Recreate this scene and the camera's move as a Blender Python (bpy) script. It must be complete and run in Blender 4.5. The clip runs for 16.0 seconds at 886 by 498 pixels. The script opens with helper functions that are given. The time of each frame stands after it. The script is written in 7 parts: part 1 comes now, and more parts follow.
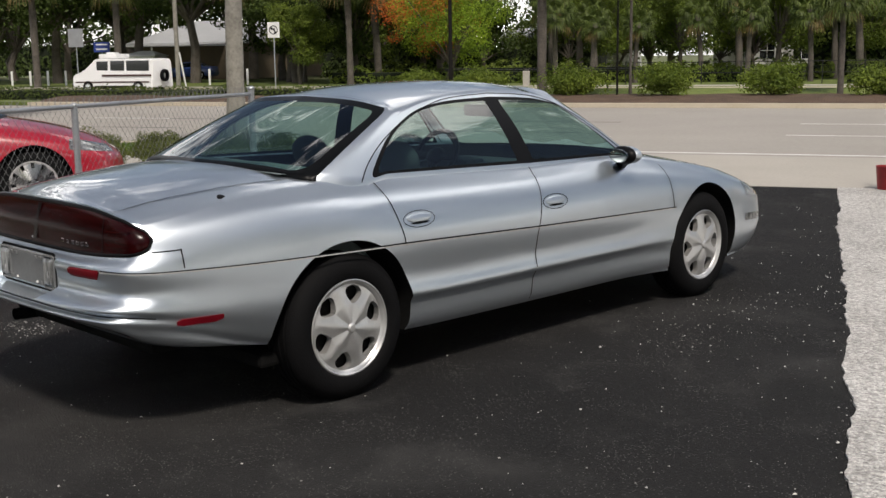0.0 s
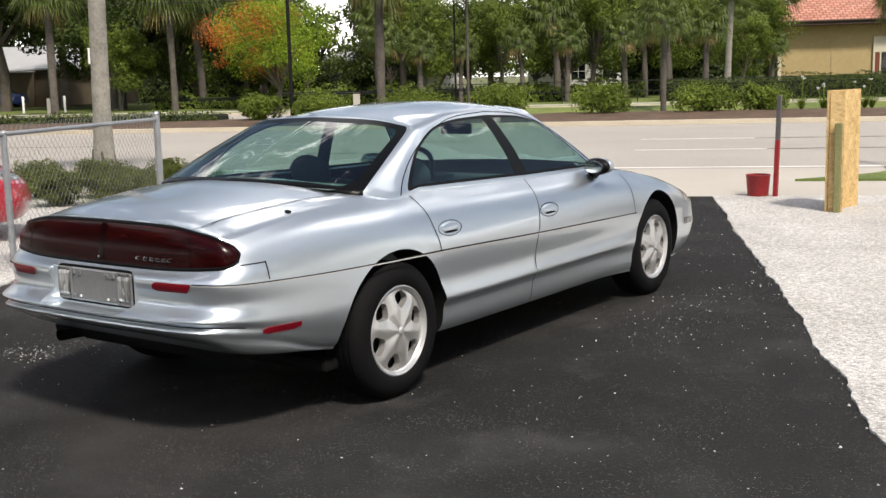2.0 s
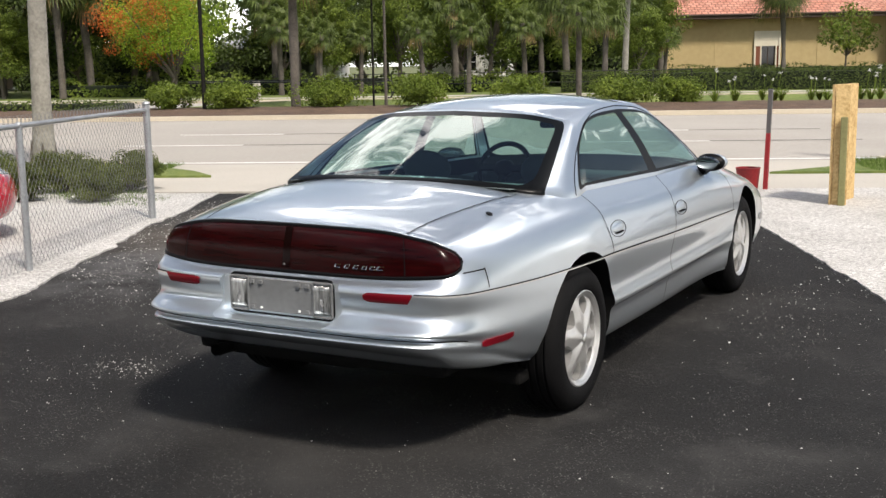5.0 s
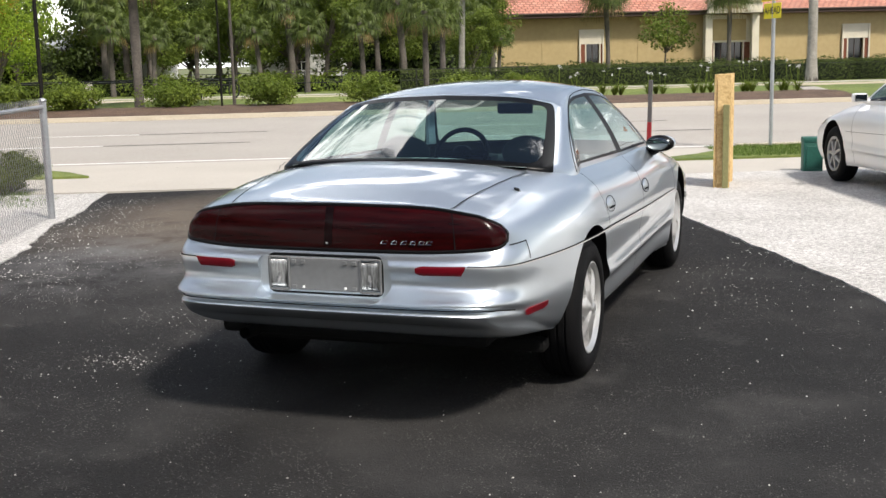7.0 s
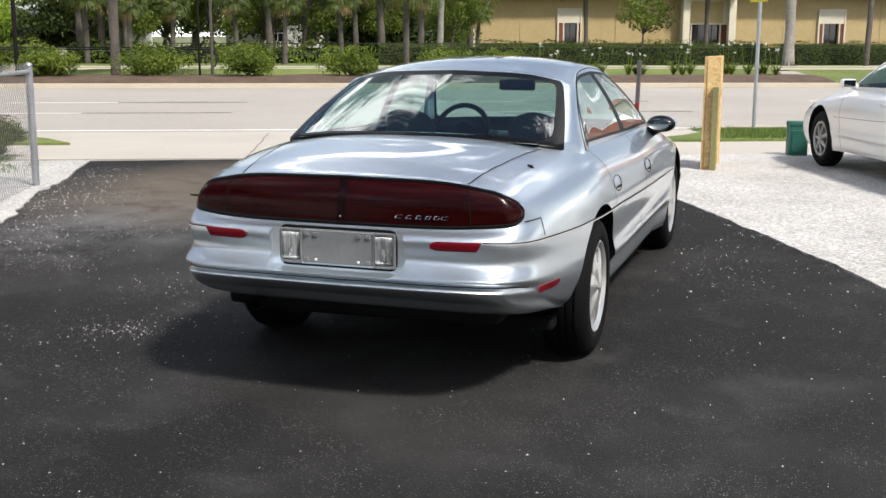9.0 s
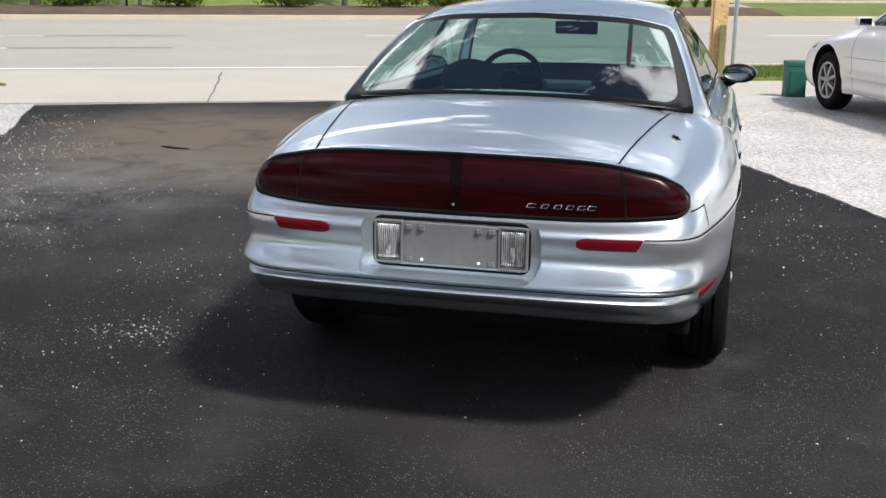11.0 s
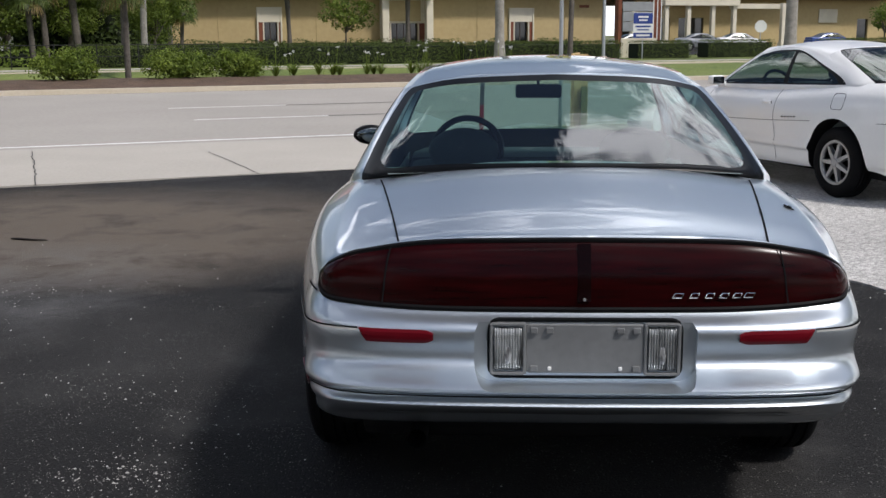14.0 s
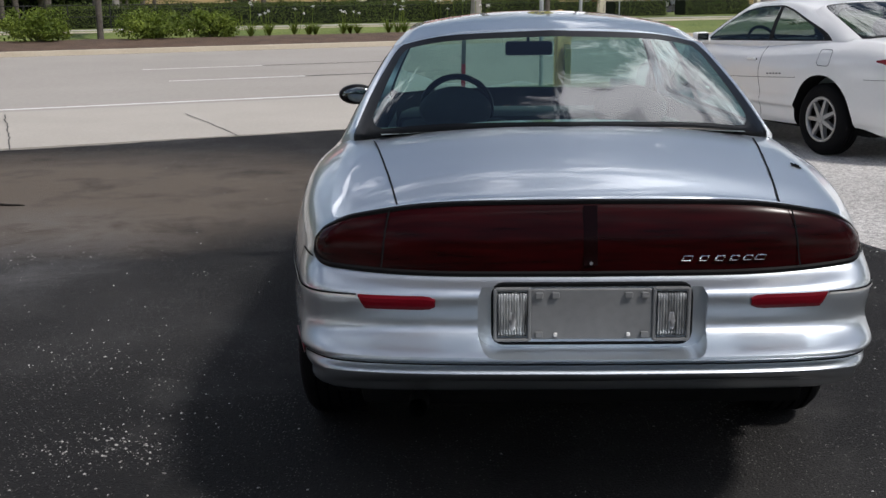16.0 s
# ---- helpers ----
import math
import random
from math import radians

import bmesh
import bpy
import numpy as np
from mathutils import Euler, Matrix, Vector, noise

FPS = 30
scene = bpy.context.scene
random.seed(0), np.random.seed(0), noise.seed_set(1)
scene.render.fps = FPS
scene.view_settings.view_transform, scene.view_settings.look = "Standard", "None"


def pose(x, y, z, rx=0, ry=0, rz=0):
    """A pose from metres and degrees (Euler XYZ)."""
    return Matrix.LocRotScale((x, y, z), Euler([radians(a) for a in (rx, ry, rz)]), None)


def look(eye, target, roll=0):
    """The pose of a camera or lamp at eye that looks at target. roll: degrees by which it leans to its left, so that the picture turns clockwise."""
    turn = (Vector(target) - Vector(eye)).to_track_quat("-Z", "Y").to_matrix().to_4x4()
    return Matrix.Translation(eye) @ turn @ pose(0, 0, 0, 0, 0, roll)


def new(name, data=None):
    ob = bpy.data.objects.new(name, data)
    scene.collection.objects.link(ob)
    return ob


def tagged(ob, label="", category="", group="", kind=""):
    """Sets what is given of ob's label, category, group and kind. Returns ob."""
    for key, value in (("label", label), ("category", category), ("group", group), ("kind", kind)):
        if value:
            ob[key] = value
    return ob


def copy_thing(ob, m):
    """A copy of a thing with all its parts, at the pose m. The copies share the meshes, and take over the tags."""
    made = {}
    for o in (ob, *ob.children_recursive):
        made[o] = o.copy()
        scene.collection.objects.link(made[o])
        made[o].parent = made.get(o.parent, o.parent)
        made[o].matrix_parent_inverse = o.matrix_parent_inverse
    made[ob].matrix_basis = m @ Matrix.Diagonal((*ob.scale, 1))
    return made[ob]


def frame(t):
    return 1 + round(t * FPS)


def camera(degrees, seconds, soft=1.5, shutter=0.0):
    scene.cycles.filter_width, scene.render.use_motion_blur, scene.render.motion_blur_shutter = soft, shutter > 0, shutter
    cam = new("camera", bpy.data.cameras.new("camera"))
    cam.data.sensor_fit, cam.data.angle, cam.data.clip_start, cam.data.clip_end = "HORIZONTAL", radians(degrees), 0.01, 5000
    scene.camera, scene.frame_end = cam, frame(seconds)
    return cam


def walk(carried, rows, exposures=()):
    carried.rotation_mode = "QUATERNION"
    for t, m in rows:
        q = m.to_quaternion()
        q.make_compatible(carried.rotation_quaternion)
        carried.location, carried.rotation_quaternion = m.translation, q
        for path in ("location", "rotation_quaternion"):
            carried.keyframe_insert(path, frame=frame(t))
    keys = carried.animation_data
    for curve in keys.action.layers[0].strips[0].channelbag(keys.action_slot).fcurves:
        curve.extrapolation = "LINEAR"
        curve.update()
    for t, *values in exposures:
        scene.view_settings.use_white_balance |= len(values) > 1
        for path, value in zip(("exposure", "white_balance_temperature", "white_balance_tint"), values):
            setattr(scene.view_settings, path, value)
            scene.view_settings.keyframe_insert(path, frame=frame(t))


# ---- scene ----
cam = camera(43.5, 16.0)
PATH = [
    (0.0, pose(4.575, -3.092, 1.507, 80.19, 0.81, 45.02)),
    (0.5, pose(4.425, -3.417, 1.502, 80.05, 1.88, 42.40)),
    (1.0, pose(4.345, -3.684, 1.528, 80.73, 0.71, 40.11)),
    (1.5, pose(4.268, -3.895, 1.543, 79.70, 0.63, 39.88)),
    (2.0, pose(4.055, -4.088, 1.520, 81.17, 1.48, 35.25)),
    (2.5, pose(3.917, -4.181, 1.529, 81.07, 0.96, 35.65)),
    (3.0, pose(3.637, -4.188, 1.535, 81.76, 1.43, 34.36)),
    (3.5, pose(3.373, -4.257, 1.536, 81.11, -0.30, 33.98)),
    (4.0, pose(3.113, -4.360, 1.560, 80.70, 0.46, 31.80)),
    (6.5, pose(2.139, -4.919, 1.519, 80.61, 0.61, 23.11)),
    (7.0, pose(1.983, -5.082, 1.501, 80.36, 1.37, 19.75)),
    (7.5, pose(1.964, -5.181, 1.516, 80.29, 1.02, 19.04)),
    (8.0, pose(1.950, -5.171, 1.507, 80.41, 1.02, 19.05)),
    (8.5, pose(1.928, -5.176, 1.494, 80.01, 0.37, 19.18)),
    (11.0, pose(0.824, -4.399, 1.517, 75.64, -0.53, 14.36)),
    (11.5, pose(0.597, -4.289, 1.463, 83.13, 1.07, 14.02)),
    (12.0, pose(0.298, -4.219, 1.476, 80.40, 0.90, 9.69)),
    (12.5, pose(0.091, -4.061, 1.457, 81.09, -0.25, 8.95)),
    (13.0, pose(-0.089, -3.902, 1.455, 78.92, 1.57, 8.82)),
    (13.5, pose(-0.238, -3.907, 1.447, 78.11, 2.63, 3.43)),
    (14.0, pose(-0.263, -3.925, 1.474, 79.07, 0.32, 2.22)),
    (14.5, pose(-0.266, -3.930, 1.476, 79.19, -0.20, 0.39)),
    (15.0, pose(-0.248, -3.928, 1.473, 79.30, -0.09, -1.02)),
    (15.5, pose(-0.250, -3.916, 1.477, 78.92, 0.31, -0.31)),
    (16.0, pose(-0.330, -3.819, 1.461, 77.02, 0.62, 0.95)),
]
walk(cam, PATH, exposures=[(0.0, -0.58, 6800, 12), (1.0, -0.30, 6850, 12), (1.5, -0.04, 6850, 12), (3.0, 0.06, 6850, 12), (8.5, 0.16, 6550, 11), (11.0, 0.06, 6400, 11), (11.5, -0.10, 6350, 11), (12.5, -0.32, 6250, 12), (13.5, -0.44, 6250, 13), (15.0, -0.49, 6250, 13), (16.0, -0.55, 6300, 13)])

# ---- light: high sun from the car's right, slightly behind it; sky with loose cloud ----
SUN = Vector((0.64, -0.40, 1.0)).normalized()
world = bpy.data.worlds.new("sky")
scene.world = world
world.use_nodes = True
wn, wl = world.node_tree.nodes, world.node_tree.links
wn.clear()
sky = wn.new("ShaderNodeTexSky")
sky.sky_type, sky.sun_disc = "NISHITA", False
sky.sun_elevation = math.asin(SUN.z)
sky.sun_rotation = math.atan2(SUN.x, SUN.y)
sky.dust_density, sky.ozone_density = 2.0, 1.0
w_co = wn.new("ShaderNodeTexCoord")
w_map = wn.new("ShaderNodeMapping")
w_map.inputs["Scale"].default_value = (1.0, 1.0, 2.6)
w_map.inputs["Location"].default_value = (6.48, 18.21, 6.25)
w_noise = wn.new("ShaderNodeTexNoise")
w_noise.inputs["Scale"].default_value, w_noise.inputs["Detail"].default_value, w_noise.inputs["Roughness"].default_value = 2.3, 8.0, 0.70
w_ramp = wn.new("ShaderNodeValToRGB")
w_ramp.color_ramp.elements[0].position, w_ramp.color_ramp.elements[1].position = 0.545, 0.625
w_mix = wn.new("ShaderNodeMixRGB")
w_mix.inputs["Color2"].default_value = (40.0, 40.2, 40.6, 1)
w_bg = wn.new("ShaderNodeBackground")
w_bg.inputs["Strength"].default_value = 0.098
w_out = wn.new("ShaderNodeOutputWorld")
wl.new(w_co.outputs["Generated"], w_map.inputs["Vector"])
wl.new(w_map.outputs["Vector"], w_noise.inputs["Vector"])
wl.new(w_noise.outputs["Fac"], w_ramp.inputs["Fac"])
w_sep = wn.new("ShaderNodeSeparateXYZ")
w_haze = wn.new("ShaderNodeMapRange")      # milky haze low over the horizon
w_haze.inputs["From Min"].default_value, w_haze.inputs["From Max"].default_value = 0.02, 0.17
w_haze.inputs["To Min"].default_value, w_haze.inputs["To Max"].default_value = 0.42, 0.0
w_max = wn.new("ShaderNodeMath")
w_max.operation = "MAXIMUM"
wl.new(w_co.outputs["Generated"], w_sep.inputs["Vector"])
wl.new(w_sep.outputs["Z"], w_haze.inputs["Value"])
wl.new(w_haze.outputs["Result"], w_max.inputs[0])
wl.new(w_ramp.outputs["Color"], w_max.inputs[1])
wl.new(w_max.outputs[0], w_mix.inputs["Fac"])
wl.new(sky.outputs["Color"], w_mix.inputs["Color1"])
wl.new(w_mix.outputs["Color"], w_bg.inputs["Color"])
wl.new(w_bg.outputs["Background"], w_out.inputs["Surface"])
sun_data = bpy.data.lights.new("sun", "SUN")
sun_data.energy, sun_data.angle, sun_data.color = 4.35, radians(7.0), (1.0, 0.95, 0.87)
sun_ob = new("sun", sun_data)
sun_ob.matrix_world = look(SUN * 60, (0, 0, 0))

# ---- geometry tools: every maker returns (verts, faces) ----
def box(cx, cy, cz, sx, sy, sz, bevel=0.0, seg=2):
    bm = bmesh.new()
    bmesh.ops.create_cube(bm, size=1.0)
    for v in bm.verts:
        v.co = Vector((v.co.x * sx + cx, v.co.y * sy + cy, v.co.z * sz + cz))
    if bevel:
        bmesh.ops.bevel(bm, geom=bm.edges[:], offset=bevel, segments=seg, affect="EDGES", profile=0.6)
    return grab(bm)


def grab(bm):
    bm.verts.index_update()
    geo = [tuple(v.co) for v in bm.verts], [tuple(v.index for v in f.verts) for f in bm.faces]
    bm.free()
    return geo


def merge(*geos):
    verts, faces = [], []
    for v, f in geos:
        k = len(verts)
        verts += list(v)
        faces += [tuple(i + k for i in q) for q in f]
    return verts, faces


def moved(geo, m):
    return [tuple(m @ Vector(v)) for v in geo[0]], geo[1]


def tube(path, radii, n=10, caps=True):
    """A round tube along a path of points, radius per point."""
    path = [Vector(p) for p in path]
    if not hasattr(radii, "__len__"):
        radii = [radii] * len(path)
    verts, faces, side = [], [], None
    for i, p in enumerate(path):
        d = (path[min(i + 1, len(path) - 1)] - path[max(i - 1, 0)]).normalized()
        if side is None:
            side = d.orthogonal().normalized()
        side = (side - d * side.dot(d)).normalized()
        up = d.cross(side)
        for j in range(n):
            a = 2 * math.pi * j / n
            verts.append(tuple(p + (side * math.cos(a) + up * math.sin(a)) * radii[i]))
    for i in range(len(path) - 1):
        for j in range(n):
            k = (j + 1) % n
            faces.append((i * n + j, i * n + k, (i + 1) * n + k, (i + 1) * n + j))
    if caps:
        faces.append(tuple(range(n))[::-1])
        faces.append(tuple(range((len(path) - 1) * n, len(path) * n)))
    return verts, faces


def lathe(profile, n=48, axis="x"):
    """A profile of (along, radius) turned round an axis."""
    verts, faces = [], []
    for a_, r in profile:
        for j in range(n):
            t = 2 * math.pi * j / n
            c, s = r * math.cos(t), r * math.sin(t)
            verts.append({"x": (a_, c, s), "y": (c, a_, s), "z": (c, s, a_)}[axis])
    for i in range(len(profile) - 1):
        for j in range(n):
            k = (j + 1) % n
            faces.append((i * n + j, i * n + k, (i + 1) * n + k, (i + 1) * n + j))
    return verts, faces


def ball(cx, cy, cz, rx, ry, rz, n=16, m=10):
    verts, faces = [], []
    for i in range(m + 1):
        p = math.pi * i / m
        for j in range(n):
            a = 2 * math.pi * j / n
            verts.append((cx + rx * math.sin(p) * math.cos(a), cy + ry * math.sin(p) * math.sin(a), cz - rz * math.cos(p)))
    for i in range(m):
        for j in range(n):
            k = (j + 1) % n
            faces.append((i * n + j, i * n + k, (i + 1) * n + k, (i + 1) * n + j))
    return verts, faces


def grid_geo(rows):
    """A sheet from rows of points, all of one length."""
    n = len(rows[0])
    verts = [tuple(p) for r in rows for p in r]
    faces = [(i * n + j, i * n + j + 1, (i + 1) * n + j + 1, (i + 1) * n + j) for i in range(len(rows) - 1) for j in range(n - 1)]
    return verts, faces


def prism(outline, z0, z1):
    """An upright prism over a plan outline."""
    n = len(outline)
    verts = [(x, y, z0) for x, y in outline] + [(x, y, z1) for x, y in outline]
    faces = [tuple(range(n))[::-1], tuple(range(n, 2 * n))] + [(i, (i + 1) % n, n + (i + 1) % n, n + i) for i in range(n)]
    return verts, faces


def mesh_of(name, geo, material, smooth=False, angle=40):
    me = bpy.data.meshes.new(name)
    if isinstance(geo, bmesh.types.BMesh):
        geo.to_mesh(me)
        geo.free()
    else:
        me.from_pydata(geo[0], [], geo[1])
    me.validate()
    for m in material if isinstance(material, (list, tuple)) else [material]:
        me.materials.append(m)
    if smooth:
        me.shade_smooth()
        me.set_sharp_from_angle(angle=radians(angle))
    me.update()
    return me


def part(name, geo, material, parent=None, label="", smooth=False, angle=40):
    ob = new(name, mesh_of(name, geo, material, smooth, angle))
    if parent:
        ob.parent = parent
    return tagged(ob, label)


def thing(name, label, category, m=None, group="", kind=""):
    ob = new(name)
    ob.empty_display_size = 0.2
    if m is not None:
        ob.matrix_basis = m
    return tagged(ob, label, category, group, kind)


ROAD_TURN = 23.2
CA, SA = math.cos(radians(ROAD_TURN)), math.sin(radians(ROAD_TURN))


def at_road(u, v, z=0.0, turn=0.0, size=1.0):
    """A pose given along the road (u) and across it (v)."""
    return pose(u * CA - v * SA, u * SA + v * CA, z, 0, 0, ROAD_TURN + turn) @ Matrix.Scale(size, 4)


ROADM = pose(0, 0, 0, 0, 0, ROAD_TURN)


def leaves(centres, normals, sizes, aspect=0.6, rng=None):
    """Leaf quads round the given centres, each bent a little along its middle."""
    n = len(centres)
    rng = rng or np.random.default_rng(1)
    nr = normals / np.maximum(np.linalg.norm(normals, axis=1, keepdims=True), 1e-6)
    ref = rng.normal(size=(n, 3))
    a = np.cross(nr, ref)
    a /= np.maximum(np.linalg.norm(a, axis=1, keepdims=True), 1e-6)
    b = np.cross(nr, a)
    s = sizes[:, None]
    p0, p2 = centres - a * s * 0.5, centres + a * s * 0.5
    p1 = centres + b * s * aspect * 0.5 + nr * s * 0.10
    p3 = centres - b * s * aspect * 0.5 + nr * s * 0.10
    verts = np.stack([p0, p1, p2, p3], 1).reshape(-1, 3)
    faces = np.arange(4 * n).reshape(-1, 4)
    return verts.tolist(), faces.tolist()


# ---- materials ----
def material(name, colour, rough=0.6, metal=0.0, vary=0.15, scale=3.0, fine=40.0, bump=0.0, colour2=None, spec=0.5, coat=0.0, island=0.0, objrand=0.0, bump_scale=None, contrast=(0.3, 0.7), stretch=None, coat_rough=0.03):
    """A principled surface with variation at two scales, and fine relief."""
    m = bpy.data.materials.new(name)
    m.use_nodes = True
    n, l = m.node_tree.nodes, m.node_tree.links
    b = n["Principled BSDF"]
    b.inputs["Roughness"].default_value, b.inputs["Metallic"].default_value = rough, metal
    b.inputs["Specular IOR Level"].default_value = spec
    b.inputs["Coat Weight"].default_value, b.inputs["Coat Roughness"].default_value = coat, coat_rough
    co = n.new("ShaderNodeTexCoord")
    n1, n2 = n.new("ShaderNodeTexNoise"), n.new("ShaderNodeTexNoise")
    n1.inputs["Scale"].default_value, n2.inputs["Scale"].default_value = scale, fine
    n1.inputs["Detail"].default_value = n2.inputs["Detail"].default_value = 5.0
    vec = co.outputs["Object"]
    if stretch:
        mp = n.new("ShaderNodeMapping")
        mp.inputs["Scale"].default_value = stretch
        l.new(vec, mp.inputs["Vector"])
        vec = mp.outputs["Vector"]
    l.new(vec, n1.inputs["Vector"])
    l.new(vec, n2.inputs["Vector"])
    mix = n.new("ShaderNodeMath")
    mix.operation = "ADD"
    half = n.new("ShaderNodeMath")
    half.operation, half.inputs[1].default_value = "MULTIPLY", 0.5
    l.new(n2.outputs["Fac"], half.inputs[0])
    h1 = n.new("ShaderNodeMath")
    h1.operation, h1.inputs[1].default_value = "MULTIPLY", 0.5
    l.new(n1.outputs["Fac"], h1.inputs[0])
    l.new(h1.outputs[0], mix.inputs[0])
    l.new(half.outputs[0], mix.inputs[1])
    ramp = n.new("ShaderNodeValToRGB")
    c2 = colour2 or tuple(min(1.0, c * (1 + vary)) for c in colour)
    c1 = colour if colour2 else tuple(c * (1 - vary) for c in colour)
    ramp.color_ramp.elements[0].position, ramp.color_ramp.elements[1].position = contrast
    ramp.color_ramp.elements[0].color, ramp.color_ramp.elements[1].color = (*c1, 1), (*c2, 1)
    l.new(mix.outputs[0], ramp.inputs["Fac"])
    out = ramp.outputs["Color"]
    if island or objrand:
        hsv = n.new("ShaderNodeHueSaturation")
        src = n.new("ShaderNodeNewGeometry").outputs["Random Per Island"] if island else n.new("ShaderNodeObjectInfo").outputs["Random"]
        mr = n.new("ShaderNodeMapRange")
        k = island or objrand
        mr.inputs["To Min"].default_value, mr.inputs["To Max"].default_value = 1 - k, 1 + k
        l.new(src, mr.inputs["Value"])
        l.new(mr.outputs["Result"], hsv.inputs["Value"])
        l.new(out, hsv.inputs["Color"])
        out = hsv.outputs["Color"]
    l.new(out, b.inputs["Base Color"])
    if bump:
        bp = n.new("ShaderNodeBump")
        bp.inputs["Strength"].default_value, bp.inputs["Distance"].default_value = bump, 0.02
        src = n2
        if bump_scale:
            src = n.new("ShaderNodeTexNoise")
            src.inputs["Scale"].default_value, src.inputs["Detail"].default_value = bump_scale, 4.0
            l.new(co.outputs["Object"], src.inputs["Vector"])
        l.new(src.outputs["Fac"], bp.inputs["Height"])
        l.new(bp.outputs["Normal"], b.inputs["Normal"])
    return m


def glass(name, tint, f0=0.06, rough=0.0):
    """Tinted sheet glass: clear transmission, and a gloss that grows towards grazing angles."""
    m = bpy.data.materials.new(name)
    m.use_nodes = True
    n, l = m.node_tree.nodes, m.node_tree.links
    n.clear()
    tr, gl, mx, lw, out = (n.new("ShaderNode" + k) for k in ("BsdfTransparent", "BsdfGlossy", "MixShader", "LayerWeight", "OutputMaterial"))
    pw, ma = n.new("ShaderNodeMath"), n.new("ShaderNodeMath")
    tr.inputs["Color"].default_value = (*tint, 1)
    gl.inputs["Roughness"].default_value = rough
    lw.inputs["Blend"].default_value = 0.5
    pw.operation, pw.inputs[1].default_value = "POWER", 5.0
    ma.operation, ma.inputs[1].default_value, ma.inputs[2].default_value = "MULTIPLY_ADD", 1 - f0, f0
    l.new(lw.outputs["Facing"], pw.inputs[0])
    l.new(pw.outputs[0], ma.inputs[0])
    l.new(ma.outputs[0], mx.inputs["Fac"])
    l.new(tr.outputs["BSDF"], mx.inputs[1])
    l.new(gl.outputs["BSDF"], mx.inputs[2])
    l.new(mx.outputs["Shader"], out.inputs["Surface"])
    return m


def leaf_material(name, dark, light, thin=0.35):
    m = material(name, dark, rough=0.55, colour2=light, scale=0.8, fine=6.0, island=0.35, spec=0.35)
    n, l = m.node_tree.nodes, m.node_tree.links
    b, out = n["Principled BSDF"], n["Material Output"]
    tl, mx = n.new("ShaderNodeBsdfTranslucent"), n.new("ShaderNodeMixShader")
    l.new(b.inputs["Base Color"].links[0].from_socket, tl.inputs["Color"])
    mx.inputs["Fac"].default_value = thin
    l.new(b.outputs["BSDF"], mx.inputs[1])
    l.new(tl.outputs["BSDF"], mx.inputs[2])
    l.new(mx.outputs["Shader"], out.inputs["Surface"])
    return m


PAINT_SILVER = material("silver_paint", (0.625, 0.685, 0.735), rough=0.36, metal=0.90, vary=0.02, scale=1.5, fine=900, coat=1.0, coat_rough=0.02)
PAINT_WHITE = material("white_paint", (0.84, 0.84, 0.83), rough=0.35, vary=0.02, coat=0.8)
PAINT_RED = material("red_paint", (0.36, 0.006, 0.022), rough=0.3, vary=0.05, coat=1.0)
PAINT_BLUE = material("blue_paint", (0.02, 0.06, 0.25), rough=0.3, vary=0.05, coat=1.0)
PAINT_GREY = material("grey_paint", (0.30, 0.31, 0.32), rough=0.3, metal=0.5, vary=0.05, coat=1.0)
RUBBER = material("rubber", (0.0050, 0.0050, 0.0055), rough=0.75, vary=0.25, scale=8, fine=120, bump=0.15, spec=0.12)
BLACK = material("black_trim", (0.004, 0.004, 0.0045), rough=0.45, vary=0.2, spec=0.15)
FRIT = material("black_glass_band", (0.004, 0.0045, 0.005), rough=0.30, vary=0.1, spec=0.10)
GAP = material("panel_gap", (0.008, 0.009, 0.010), rough=0.9, vary=0.1, spec=0.08)
UNDER = material("underside", (0.006, 0.006, 0.006), rough=0.9, vary=0.3, spec=0.15)
ALLOY_DULL = material("dull_alloy", (0.40, 0.40, 0.40), rough=0.42, metal=0.7, vary=0.08, fine=90)
ALLOY = material("alloy", (0.66, 0.66, 0.65), rough=0.34, metal=0.75, vary=0.06, fine=90)
MIRROR = material("mirror_silvering", (0.20, 0.22, 0.22), rough=0.03, metal=1.0, vary=0.02)
CHROME = material("chrome", (0.75, 0.75, 0.76), rough=0.08, metal=1.0, vary=0.02)
WIRE = material("weathered_wire", (0.20, 0.205, 0.21), rough=0.6, metal=0.3, vary=0.25, scale=6, fine=60)
STEEL = material("galvanised_steel", (0.42, 0.44, 0.46), rough=0.45, metal=0.7, vary=0.2, scale=6, fine=60)
LENS_RED = material("dark_red_lens", (0.005, 0.0005, 0.0006), rough=0.20, colour2=(0.026, 0.0014, 0.0020), scale=3.0, fine=26, spec=0.13, stretch=(.25, 1, 2.6), contrast=(.36, .66))
LENS_BLACK = material("smoked_lens", (0.005, 0.0005, 0.0006), rough=0.20, vary=0.2, spec=0.13)
LENS_RED2 = material("red_lens", (0.26, 0.008, 0.011), rough=0.2, vary=0.1, coat=0.6)
# dark and bright streaks in the colour stand in for gleams in lamp glass
LENS_CLEAR = material("clear_lens", (0.035, 0.037, 0.037), rough=0.16, metal=0.5, colour2=(.60, .62, .62), scale=14, fine=40, stretch=(2, 1, .4), contrast=(.36, .66))
# pale streaked colour for the painted bright spot of a reversing lamp
LENS_GLINT = material("clear_bulb_window", (0.16, 0.165, 0.17), rough=0.12, metal=0.5, colour2=(0.72, 0.73, 0.74), scale=30, fine=90, stretch=(1, 1, .4), contrast=(.40, .62))
SIGN_WHITE_CLIP = material("white_clip", (0.70, 0.70, 0.69), rough=0.4, vary=0.08)
REFLECTOR = material("reflector_red", (0.14, 0.004, 0.010), rough=0.30, vary=0.10, spec=0.15)
